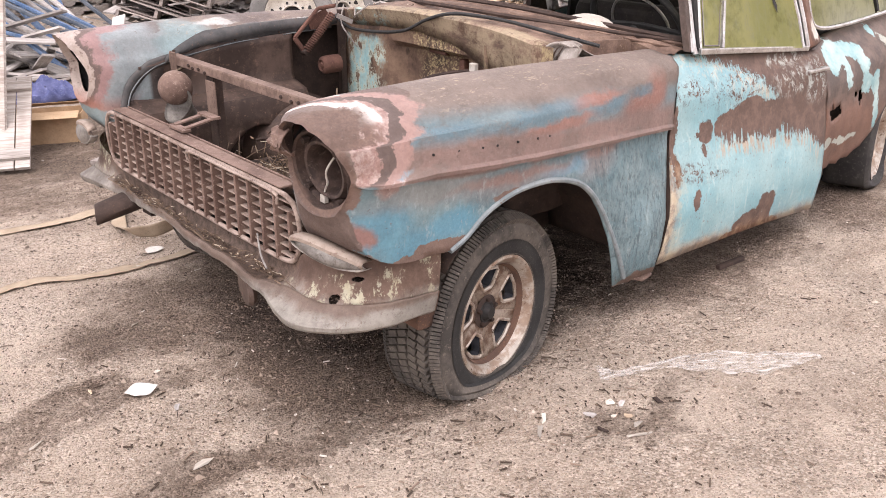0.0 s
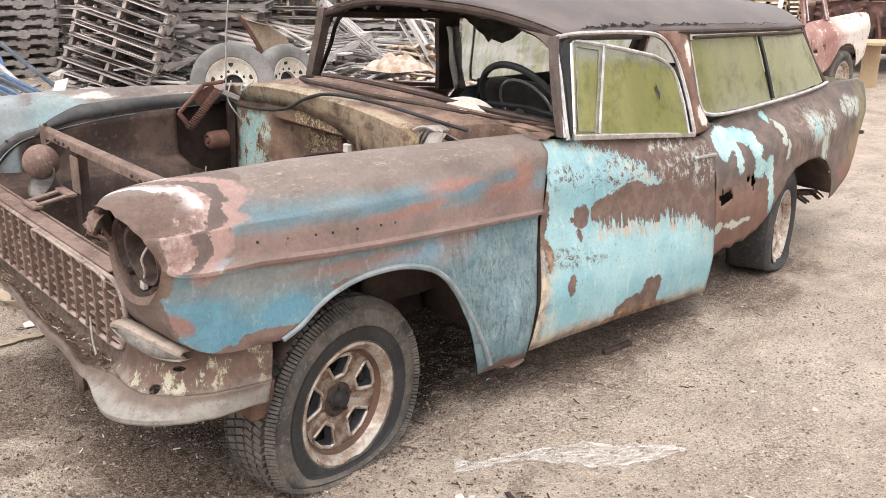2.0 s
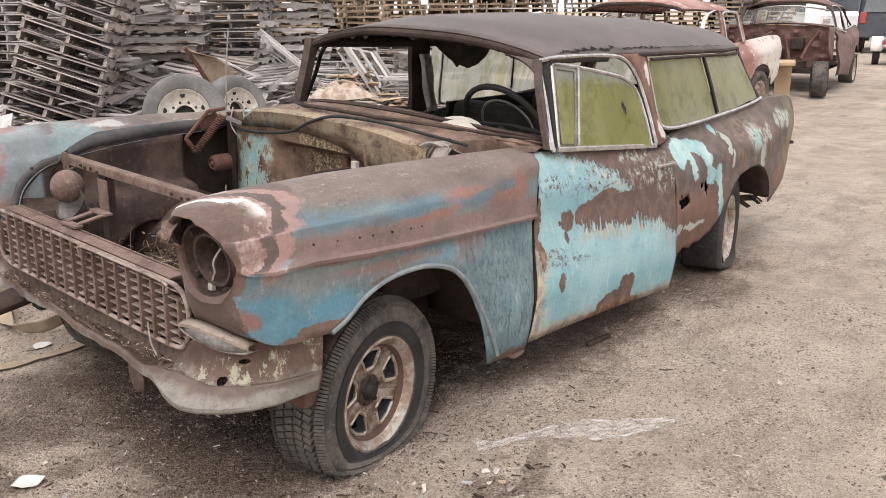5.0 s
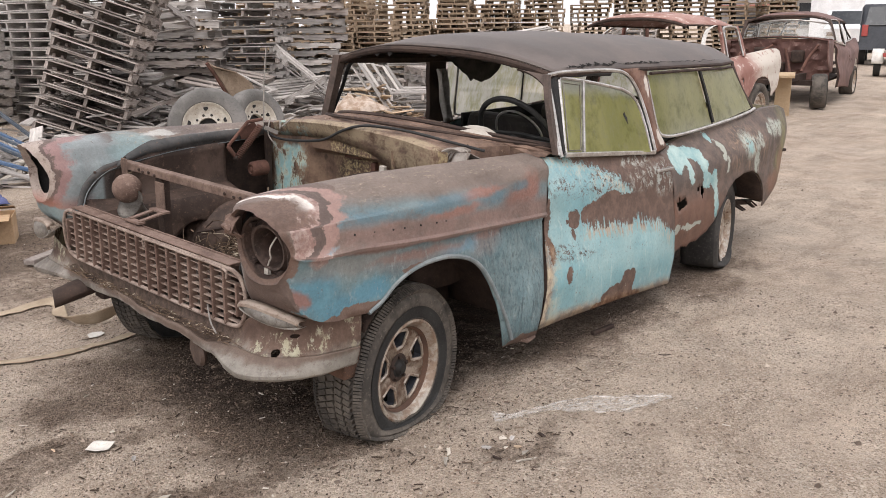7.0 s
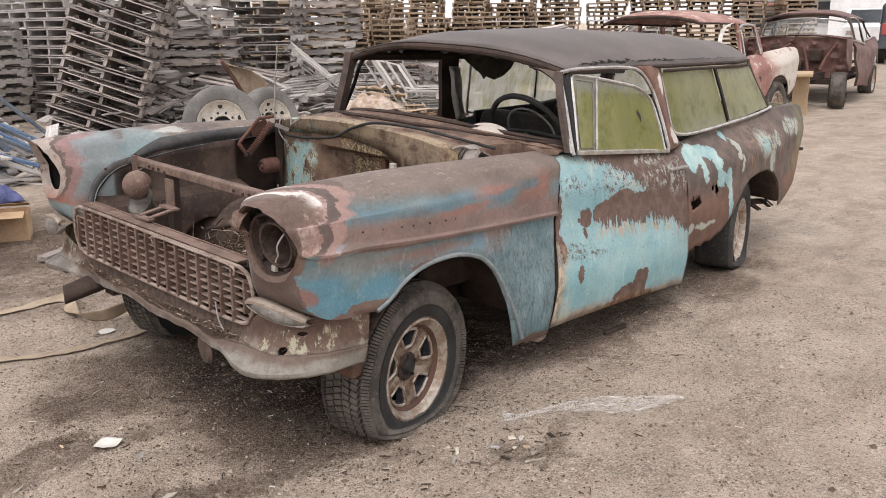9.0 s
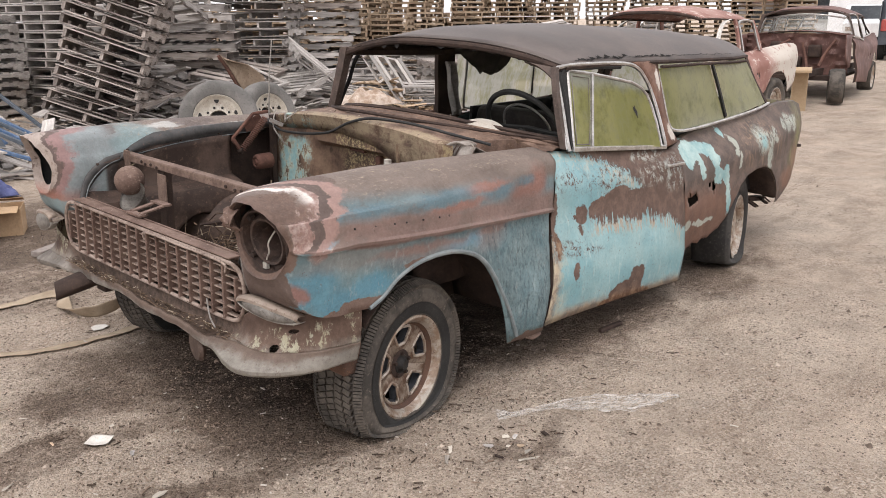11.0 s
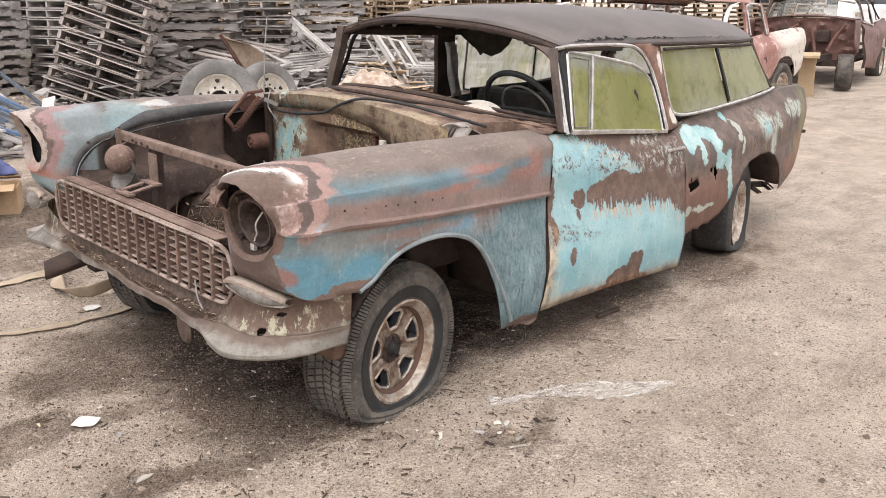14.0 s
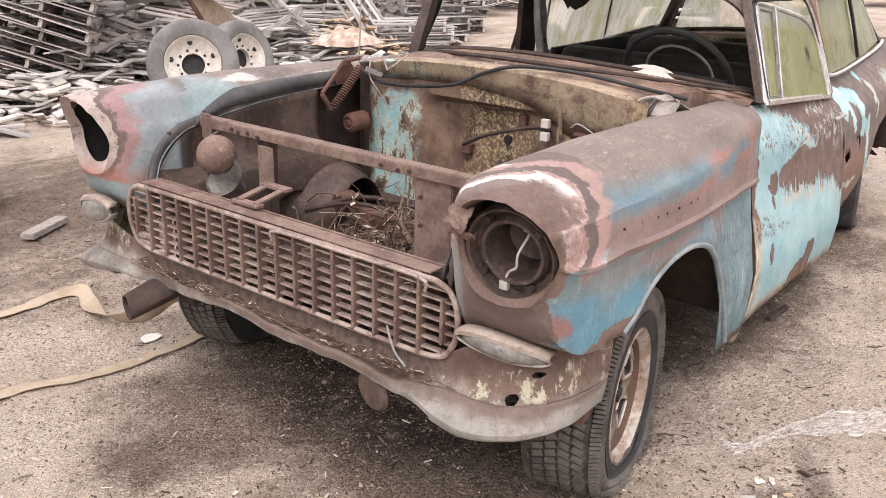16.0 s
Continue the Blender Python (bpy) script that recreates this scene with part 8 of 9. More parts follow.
FILM = rough_mat("plastic_film", (0.6, 0.57, 0.53), (0.7, 0.67, 0.63), (0.5, 0.46, 0.42), 12, 90, 0.4, 0.3)


def sheer(mat, much):
    """Lets part of the light through a thin film, more in places."""
    t = mat.node_tree
    clear, mix, tex = t.nodes.new("ShaderNodeBsdfTransparent"), t.nodes.new("ShaderNodeMixShader"), t.nodes.new("ShaderNodeTexNoise")
    tex.inputs["Scale"].default_value, tex.inputs["Detail"].default_value = 14, 6
    k = t.nodes.new("ShaderNodeMapRange")
    k.inputs["From Min"].default_value, k.inputs["From Max"].default_value, k.inputs["To Min"].default_value, k.inputs["To Max"].default_value = 0.35, 0.65, much - 0.25, much + 0.3
    t.links.new(tex.outputs["Fac"], k.inputs["Value"])
    t.links.new(k.outputs[0], mix.inputs[0])
    t.links.new(t.nodes["Principled BSDF"].outputs[0], mix.inputs[1])
    t.links.new(clear.outputs[0], mix.inputs[2])
    t.links.new(mix.outputs[0], t.nodes["Material Output"].inputs["Surface"])


sheer(FILM, 0.72)


def film_strip():
    """A long torn strip of plastic film, bunched at one end and fanned out into folds at the other."""
    spine = smooth_line([(0.19, -1.06, 0), (0.24, -1.1, 0), (0.33, -1.14, 0), (0.43, -1.2, 0), (0.55, -1.31, 0), (0.66, -1.4, 0), (0.8, -1.5, 0)], 70)
    rows = []
    for i, p in enumerate(spine):
        t = i / 69
        q = spine[min(i + 1, 69)] - spine[max(i - 1, 0)]
        side = Vector((-q.y, q.x, 0)).normalized()
        half = lerp([(0, 0.045), (0.06, 0.03), (0.15, 0.013), (0.4, 0.018), (0.52, 0.045), (0.7, 0.07), (0.85, 0.055), (0.94, 0.03), (1, 0.008)], t) * (1 + 0.35 * noise.noise((t * 9, 1, 0)))
        row = []
        for k in range(15):
            u = k / 7 - 1
            e = p + side * (u * half * (1 + 0.3 * noise.noise((t * 16, u, 4))) + 0.012 * noise.noise((t * 7, 3, 0)))
            fold = 0.008 * abs(math.sin(u * 7 + t * 5)) + 0.022 * (1 - u * u) * max(0.0, 0.4 + noise.noise((t * 12, u * 2, 2))) * min(1.0, half / 0.03)
            row.append((e.x, e.y, ground_height(e.x, e.y) + 0.006 + fold))
        rows.append(row)
    tagged(part("plastic_film", grid(rows), FILM), "torn strip of whitish clear plastic film on the dirt", "plastic film")


film_strip()

b = bmesh.new()
beam(b, (1.24, -0.848, ground_height(1.24, -0.85) + 0.01), (1.39, -0.874, ground_height(1.39, -0.87) + 0.012), 0.024, 0.02)
tagged(bevel(part("stick", b, RUST_DARK, None, smooth=False), 0.004), "short dark stick lying on the dirt", "stick")


for x, y, a, l, w, mat, tone in ((-0.13, -1.11, 40, 0.08, 0.02, WOOD_PALE, "pale"), (0.08, -1.19, 70, 0.05, 0.03, WOOD_PALE, "pale"), (0.03, -1.25, 15, 0.035, 0.028, WOOD_PALE, "pale"), (0.06, -1.28, 130, 0.03, 0.024, WOOD_BLEACHED, "bleached"),  (-0.7, -0.26, 20, 0.03, 0.016, WOOD_PALE, "pale"), (-1.06, -0.02, 80, 0.045, 0.02, WOOD_BLEACHED, "bleached"), (-1.28, -0.2, 35, 0.09, 0.012, WOOD_PALE, "pale"), (-0.98, -0.62, 10, 0.07, 0.022, WOOD_PALE, "pale"), (-0.2, -1.16, 40, 0.08, 0.02, WOOD_PALE, "pale"), (-0.06, -1.27, 75, 0.045, 0.026, RUST_DARK, "dark"), (0.05, -1.32, 10, 0.05, 0.03, WOOD_PALE, "pale"), (0.0, -1.36, -25, 0.09, 0.012, WOOD_PALE, "pale"), (0.2, -1.28, 60, 0.05, 0.03, RUST_DARK, "dark"), (-0.02, -1.2, 120, 0.06, 0.024, WOOD_GREY, "grey"), (0.1, -1.22, 20, 0.04, 0.02, WOOD_GREY, "grey"), (-0.75, 0.35, 30, 0.05, 0.018, WOOD_PALE, "pale"), (-0.5, 0.9, 100, 0.05, 0.018, WOOD_PALE, "pale"), (-0.9, -0.3, 55, 0.04, 0.02, WOOD_GREY, "grey"), (-0.85, -0.05, 15, 0.025, 0.016, WOOD_PALE, "pale")):
    b = bmesh.new()
    rnd = random.Random(int(1000 * l + 100 * x))
    box(b, (0, 0, 0), (l * 0.62, w * 0.5, 0.005))
    for v in b.verts:
        v.co += Vector((rnd.uniform(-0.2, 0.2) * l, rnd.uniform(-0.3, 0.3) * w, rnd.uniform(-0.002, 0.003)))
    ob = part("wood_splinter", b, mat, None, smooth=False)
    ob.matrix_world = pose(x, y, ground_height(x, y) + 0.005, 3, 4, a)
    tagged(ob, tone + " splinter of wood lying on the gravel", "splinter", "wood splinters")


def chips():
    """Wood chips, leaves and crumbs."""
    rnd = random.Random(9)
    verts, faces = [], []
    for k in range(3600):
        x, y = rnd.gauss(-0.2, 0.6), rnd.gauss(-0.5, 0.6)
        if k % 4 == 0:
            x, y = rnd.uniform(-2.0, 2.4), rnd.uniform(-1.6, 2.2)
        if k % 5 == 0:
            x, y = rnd.gauss(0.3, 0.5), rnd.gauss(2.8, 0.5)
        l, w = 0.003 + 0.017 * rnd.random() ** 5, 0.0009 + 0.0018 * rnd.random()
        a = rnd.uniform(0, 6.28)
        c, s = math.cos(a), math.sin(a)
        z = ground_height(x, y) + 0.004
        t = rnd.uniform(-0.3, 0.3)
        k0 = len(verts)
        for i, j, h in ((-1, -1, 0), (1, -1, 0), (1, 1, 0), (-1, 1, 0), (-1, -1, 1), (1, -1, 1), (1, 1, 1), (-1, 1, 1)):
            verts.append((x + c * i * l - s * j * w, y + s * i * l + c * j * w, z + t * i * l * 0.5 + h * 0.003))
        faces += [tuple(k0 + q for q in f) for f in ((4, 5, 6, 7), (0, 1, 5, 4), (1, 2, 6, 5), (2, 3, 7, 6), (3, 0, 4, 7))]
    me = bpy.data.meshes.new("wood_chips")
    me.from_pydata(verts, [], faces)
    n = Nodes("chips")
    r = n.random(True)
    col = n.mix(n.step(r, 0.2, 1.0), (0.06, 0.042, 0.03), (0.27, 0.2, 0.15))
    me.materials.append(n.done(n.mix(n.step(r, 0.96, 0.97), col, (0.6, 0.55, 0.49)), 0.9))
    tagged(new("wood_chips", me), "scattered wood chips, bark and crumbs", "debris", kind="stuff")


chips()

# ---- beside the car, to the far side ----
card = empty("cardboard_box", pose(0.03, 3.5, 0, 0, 0, -28), "plain tan cardboard box lying open on the gravel", "box")
for name, c, s, lean in (("side", (0, -0.13, 0.1), (0.46, 0.006, 0.2), 4), ("side", (0, 0.13, 0.1), (0.46, 0.006, 0.2), -3), ("end", (-0.23, 0, 0.1), (0.006, 0.255, 0.2), 0), ("end", (0.23, 0, 0.1), (0.006, 0.255, 0.2), 0), ("bottom", (0, 0, 0.005), (0.455, 0.25, 0.006), 0), ("flap", (0, -0.185, 0.205), (0.45, 0.11, 0.005), 14), ("flap", (0, 0.18, 0.215), (0.45, 0.11, 0.005), -18)):
    b = bmesh.new()
    box(b, c, s)
    bmesh.ops.rotate(b, verts=b.verts, cent=c, matrix=Matrix.Rotation(radians(lean), 3, "X"))
    bevel(part(name, b, CARD, card, smooth=False), 0.002, 1)


def heap_of_planks(name, label, mat, n, cx, cy, sx, sy, top, lmin, lmax, seed):
    rnd = random.Random(seed)
    meshes = [mesh_of("plank", box(bmesh.new(), (0, 0, 0), (l, w, 0.02)), mat) for l, w in ((lmin, 0.09), ((lmin + lmax) / 2, 0.1), (lmax, 0.08), (lmax * 0.8, 0.14))]
    heap = empty(name, pose(cx, cy, ground_height(cx, cy)), label, "wood heap")
    for k in range(n):
        x, y = rnd.gauss(0, sx), rnd.gauss(0, sy)
        z = max(0.02, top * math.exp(-(x / sx / 1.4) ** 2 - (y / sy / 1.4) ** 2) * rnd.random())
        shared("plank", meshes[k % 4], heap, pose(x, y, z + 0.02, rnd.uniform(-20, 20), rnd.uniform(-18, 18), rnd.uniform(0, 180)))


heap_of_planks("plank_heap", "heap of broken grey and pale boards and splinters", WOOD_GREY, 100, 2.1, 6.9, 0.5, 0.5, 0.3, 0.2, 0.6, 2)
heap_of_planks("plank_heap", "heap of grey broken pallet boards", WOOD_GREY, 110, 5.2, 7.6, 1.6, 0.7, 0.7, 0.6, 1.3, 3)
heap_of_planks("plank_heap", "heap of grey broken pallet boards beside a stack", WOOD_GREY, 80, 3.6, 8.0, 0.8, 0.6, 1.0, 0.5, 1.2, 4)
heap_of_planks("plank_heap", "heap of grey torn boards and scraps", WOOD_GREY, 60, 5.9, 6.9, 0.7, 0.5, 0.5, 0.3, 0.8, 5)
heap_of_planks("plank_heap", "heap of pale tan splintered boards and card", WOOD_BLEACHED, 70, 6.9, 6.75, 0.4, 0.35, 0.6, 0.15, 0.5, 6)
heap_of_planks("plank_heap", "pile of grey planks and blue-painted lengths", WOOD_GREY, 50, 0.7, 6.6, 0.5, 0.6, 0.5, 0.8, 1.6, 7)
heap_of_planks("plank_heap", "heap of pale splinters and rubbish scraps", WOOD_PALE, 110, 2.1, 6.35, 0.4, 0.4, 0.3, 0.05, 0.18, 8)
for k in range(16):
    b = bmesh.new()
    beam(b, (1.55 + 0.05 * k - 0.3 * (k % 3), 5.9 + 0.1 * k, 0.05 + 0.03 * (k % 2)), (0.35 + 0.09 * k, 6.5 + 0.09 * k, 0.55 + 0.07 * (k % 4)), 0.07, 0.035)
    blue = k % 3 != 1
    tagged(bevel(part("painted_rail", b, (SLATE_BLUE if k % 2 else BLUE_RAIL) if blue else WOOD_GREY, None, smooth=False), 0.005, 1), "faded blue painted rail leaning on a heap" if blue else "grey weathered rail leaning on a heap", "rail", "leaning rails")


def tarp():
    rows = []
    for i in range(26):
        t = i / 25
        rows.append([(0.2 + 0.55 * t + 0.03 * noise.noise((t * 8, k, 0)), 4.75 + 0.34 * k / 15, ground_height(0.4, 5) + 0.015 + (0.17 * math.sin(t * math.pi) ** 0.6 * math.sin(k / 15 * math.pi) ** 0.6) * (0.8 + 0.9 * noise.noise((t * 9, k * 0.7, 2))) + 0.03 * abs(noise.noise((t * 22, k * 1.4, 5)))) for k in range(16)])
    tagged(thick(part("blue_tarp", grid(rows), BLUE_TARP), 0.003), "crumpled dark blue tarpaulin bundle on the ground", "tarp")


tarp()


def crushed_card(x, y, z):
    """A crushed pale carton, folded over on itself."""
    rows = []
    for i in range(25):
        t = i / 24
        row = []
        for k in range(17):
            u = k / 16
            dome = math.sin(t * math.pi) ** 0.5 * math.sin(u * math.pi) ** 0.5
            row.append((x - 0.34 + 0.68 * t, y - 0.3 + 0.6 * u + 0.04 * noise.noise((t * 6, u * 6, 1)), z + dome * (0.15 + 0.09 * noise.noise((t * 4, u * 5, 3)) + 0.05 * abs(noise.noise((t * 4, u * 12, 6))))))
        rows.append(row)
    tagged(thick(part("crushed_carton", grid(rows), CARTON, None, smooth=False), 0.008), "crushed pale pinkish cardboard carton on a heap of boards", "carton")


CARTON = rough_mat("pale_carton", (0.52, 0.43, 0.36), (0.33, 0.235, 0.17), (0.66, 0.58, 0.5), 7, 60, 0.9, 0.3)
heap_of_planks("plank_heap", "low heap of weathered boards under a carton", WOOD_GREY, 60, 5.35, 5.45, 0.45, 0.3, 0.42, 0.3, 0.8, 11)
crushed_card(5.45, 5.4, 0.42)
# weathered white panels leaning beside the heap
for (x, y, rz, lean, w, h), label in zip(((-0.5, 3.25, -60, -14, 0.45, 1.3), (-0.5, 2.85, -25, -58, 0.36, 0.8)), ("tall weathered white boarded panel leaning upright", "weathered pale boarded panel fallen over")):
    pn = empty("board_panel", pose(x, y, 0.03, lean, 0, rz), label, "panel", "weathered board panels")
    for k in range(4):
        b = bmesh.new()
        box(b, (-w / 2 + w * (k + 0.5) / 4, 0, h / 2), (w / 4 - 0.008, 0.02, h))
        part("plank", b, WEATHERED, pn, smooth=False)
    for z in (0.1, h - 0.1):
        b = bmesh.new()
        box(b, (0, -0.022, z), (w, 0.02, 0.08))
        part("batten", b, WEATHERED, pn, smooth=False)
b = bmesh.new()
beam(b, (-0.02, 2.6, 0.025), (0.26, 2.74, 0.03), 0.08, 0.035)
tagged(bevel(part("timber_offcut", b, WOOD_BROWN, None, smooth=False), 0.005), "short pale timber offcut on the dirt", "timber")
# a bent sheet of body metal leaning behind the truck wheels
rows = []
for i in range(15):
    t = i / 14
    wide = lerp([(0, 0.34), (0.55, 0.36), (0.8, 0.42), (0.93, 0.3), (1, 0.06)], t)
    rows.append([(4.5 - 0.78 * t - 0.03 * math.sin(t * 5) + wide * k / 8, 6.1 + 0.06 * math.sin(k / 8 * 3.1 + 0.5) * (1 - 0.4 * t), ground_height(4.5, 6.1) + 1.06 * t - 0.06 * t * k / 8) for k in range(9)])
panel_tone = rough_mat("tan_sheet", (0.21, 0.155, 0.11), (0.29, 0.22, 0.16), (0.13, 0.085, 0.06), 6, 60, 0.8, 0.35)
pnl = thick(part("body_panel", grid(rows), panel_tone), 0.012)
part("folded_edge", tube(bmesh.new(), [Vector(r[0]) + Vector((-0.02, 0.01, -0.01)) for r in rows], 0.022, 6), RUST_RED, pnl, "rust-brown folded edge")
tagged(pnl, "bent tan sheet of body metal leaning on a pile", "body panel")


# crumpled bracket with straps on the cowl
BRACKET = rough_mat("grey_bracket", (0.34, 0.31, 0.28), (0.22, 0.19, 0.165), (0.5, 0.47, 0.43), 16, 120, 0.7, 0.4)
def cowl_bracket():
    """Bent pale metal straps and a short channel, torn loose."""
    b = grid([[(0.455 + 0.02 * k, -0.6 - 0.012 * k - 0.075 * i / 6, 0.985 + 0.012 * math.sin(k * 1.6) + 0.006 * i / 6 - (0.03 if k in (0, 4) else 0)) for k in range(5)] for i in range(7)])
    ob = thick(part("loose_bracket", b, BRACKET, None, smooth=False), 0.003)
    for k in range(5):
        q = 0.012 * k
        pts = smooth_line([(0.44 + q, -0.55 - 0.4 * q, 0.94), (0.435 + q, -0.545 - q, 0.975), (0.445 + q, -0.565 - q, 1.0 + 0.2 * q), (0.46 + q, -0.6 - 0.6 * q, 1.012), (0.48 + q, -0.64, 1.0)], 14)
        part("strap", tube(bmesh.new(), pts, 0.006, 5), BRACKET, ob, "bent grey strap")
    part("wire", tube(bmesh.new(), smooth_line([(0.46, -0.675, 0.96), (0.46, -0.68, 0.985), (0.455, -0.69, 1.008), (0.45, -0.68, 1.018)], 12), 0.002, 5), CLOTH, ob, "thin pale wire")
    ob.matrix_world = CAR
    tagged(ob, "bent pale metal bracket lying loose on the cowl", "bracket")


cowl_bracket()


# ---- far right: building and parked vehicles ----
CONCRETE = rough_mat("pale_wall", (0.5, 0.5, 0.5), (0.42, 0.42, 0.41), (0.58, 0.57, 0.55), 0.4, 3, 0.9, 0.1)
WALL_GREY = rough_mat("grey_wall", (0.3, 0.3, 0.31), (0.36, 0.36, 0.36), (0.26, 0.26, 0.26), 0.4, 3, 0.9, 0.1)
RED_ROOF = rough_mat("red_roof", (0.3, 0.12, 0.09), (0.36, 0.16, 0.12), (0.25, 0.1, 0.08), 1, 8, 0.8, 0.1)
VAN_WHITE = rough_mat("van_paint", (0.75, 0.76, 0.77), (0.68, 0.69, 0.7), (0.6, 0.6, 0.6), 2, 30, 0.35, 0.05)
DARK_PAINT = rough_mat("dark_paint", (0.05, 0.055, 0.065), (0.07, 0.075, 0.085), (0.04, 0.04, 0.045), 2, 30, 0.35, 0.05)
RED_PAINT = rough_mat("red_paint", (0.3, 0.05, 0.045), (0.36, 0.08, 0.07), (0.22, 0.05, 0.045), 2, 30, 0.4, 0.05)
DARK_GLASS = rough_mat("dark_glass", (0.03, 0.035, 0.04), (0.05, 0.055, 0.06), (0.08, 0.085, 0.09), 1, 8, 0.15, 0.02)


def building(m, w, d, h, mat, label, floors, bays):
    e = empty("building", m, label, "building")
    b = bmesh.new()
    box(b, (0, 0, h / 2), (w, d, h))
    part("wall", b, mat, e, smooth=False)
    b = bmesh.new()
    box(b, (0, 0, h + 0.12), (w + 0.8, d + 0.8, 0.24))
    part("roof", b, RED_ROOF, e, smooth=False)
    for f in range(floors):
        for k in range(bays):
            x = -w / 2 + w * (k + 0.5) / bays
            z = h * (f + 0.55) / floors
            b = bmesh.new()
            box(b, (x, -d / 2 - 0.02, z), (w / bays * 0.5, 0.06, h / floors * 0.45))
            win = part("window", b, DARK_GLASS, e, smooth=False)
            b = bmesh.new()
            box(b, (x, -d / 2 - 0.06, z - h / floors * 0.25), (w / bays * 0.6, 0.14, 0.08))
            part("sill", b, CONCRETE, win, smooth=False)
    b = bmesh.new()
    box(b, (0, -d / 2 - 0.5, h / floors * 1.0), (w, 1.0, 0.18))
    part("canopy", b, RED_ROOF, e, smooth=False)
    return e


building(pose(63.7, 20.6, 0.2, 0, 0, -70), 5.6, 6, 6.4, CONCRETE, "pale two-storey building with red eaves far off", 2, 3)
building(pose(53, 20.4, 0.2, 0, 0, -66), 3.2, 5, 6.5, WALL_GREY, "plain grey building side far off", 3, 1)


def vehicle(m, paint, profile, width, label, category, glass):
    """A parked vehicle: side profile (x, z) drawn out to its width, with windows and wheels."""
    e = empty(category, m, label, category)
    rows = []
    for y in (-1, -0.92, 0.92, 1):
        k = 0.94 if abs(y) == 1 else 1.0
        rows.append([(x * (0.985 if k < 1 else 1), y * width / 2, 0.35 + (z - 0.35) * (k if z > 1.0 else 1)) for x, z in profile])
    bm = grid(rows, closed=True)
    bm.verts.ensure_lookup_table()
    n = len(profile)
    bm.faces.new([bm.verts[i] for i in range(n)])
    bm.faces.new([bm.verts[3 * n + n - 1 - i] for i in range(n)])
    bmesh.ops.recalc_face_normals(bm, faces=bm.faces)
    part("body", bm, paint, e)
    for (x0, z0), (x1, z1), (x2, z2), (x3, z3) in glass:
        b = bmesh.new()
        vs = [b.verts.new(p) for p in ((x0, -width * 0.44, z0), (x0, width * 0.44, z0), (x1, width * 0.4, z1), (x1, -width * 0.4, z1))]
        b.faces.new(vs)
        thick(part("windscreen", b, DARK_GLASS, e, smooth=False), 0.03)
        for s in (-1, 1):
            b = bmesh.new()
            b.faces.new([b.verts.new((x, s * (width / 2 + 0.005) * k, z)) for x, z, k in ((x0 + 0.12, z0, 1), (x3, z3, 1), (x2, z2, 0.98), (x1 + 0.08, z1, 0.98))])
            thick(part("side_window", b, DARK_GLASS, e, smooth=False), 0.02)
    xs = [p[0] for p in profile]
    for x in (min(xs) + 0.85, max(xs) - 0.95):
        for s in (-1, 1):
            b = lathe(bmesh.new(), [(0.001, -0.12), (0.2, -0.12), (0.21, -0.1), (0.34, -0.1), (0.35, 0), (0.34, 0.1), (0.001, 0.1)], 24, Matrix.Translation((x, s * (width / 2 - 0.08), 0.35)))
            part("wheel", b, RUBBER_BLACK, e)
    for s in (-1, 1):
        b = bmesh.new()
        box(b, (min(xs) + 0.01, s * width * 0.36, 0.75), (0.06, 0.26, 0.16))
        part("headlight", b, PALE_METAL, e, smooth=False)
    return e


van = [(-2.4, 0.4), (-2.45, 0.95), (-1.9, 1.12), (-1.45, 1.72), (-1.1, 1.78), (-1.02, 2.9), (2.4, 2.92), (2.45, 0.4)]
vehicle(pose(46, 12.6, 0.22, 0, 0, 196), VAN_WHITE, van, 2.4, "plain white box van parked far off", "van", [((-1.86, 1.18), (-1.48, 1.68), (-1.15, 1.7), (-0.9, 1.18))])
suv = [(-2.2, 0.45), (-2.28, 0.95), (-1.3, 1.08), (-0.75, 1.68), (2.0, 1.7), (2.25, 1.1), (2.3, 0.45)]
vehicle(pose(36.6, 9.0, 0.22, 0, 0, 15), VAN_WHITE, suv, 1.8, "white sport utility car parked far off", "car", [((-1.26, 1.12), (-0.8, 1.62), (1.8, 1.62), (2.05, 1.12))])
dark_suv = vehicle(pose(26.9, 4.7, 0.22, 0, 0, 195), DARK_PAINT, suv, 1.85, "dark grey utility car seen from behind, far off", "car", [((2.27, 1.12), (2.04, 1.62), (-0.6, 1.62), (-1.1, 1.12))])
for q in (-1, 1):
    bevel(part("tail_lamp", box(bmesh.new(), (2.27, q * 0.8, 0.98), (0.07, 0.16, 0.32)), RED_PAINT, dark_suv, "dull red tail lamp", smooth=False), 0.02)
trailer = empty("trailer", pose(19.4, 2.35, 0.22, 0, 0, 14), "small pale metal trailer parked far off", "trailer")
bevel(part("bed", box(bmesh.new(), (0.9, 0, 0.52), (1.9, 1.1, 0.12)), PALE_METAL, trailer, smooth=False), 0.01)
for q in (-1, 1):
    part("wheel", lathe(bmesh.new(), [(0.001, -0.08), (0.14, -0.08), (0.15, -0.07), (0.25, -0.07), (0.26, 0), (0.25, 0.07), (0.001, 0.07)], 24, Matrix.Translation((0.5, q * 0.68, 0.26))), RUBBER_BLACK, trailer)
    rows = [[(0.5 - 0.34 * math.cos(math.pi * k / 12), q * (0.56 + 0.12 * j), 0.3 + 0.32 * math.sin(math.pi * k / 12)) for j in range(3)] for k in range(13)]
    thick(part("mudguard", grid(rows), WHITE_PAINT, trailer, "pale rounded mudguard"), 0.01)
    bevel(part("tail_lamp", box(bmesh.new(), (-0.06, q * 0.5, 0.5), (0.05, 0.14, 0.09)), RED_PAINT, trailer, "small red tail lamp", smooth=False), 0.01)


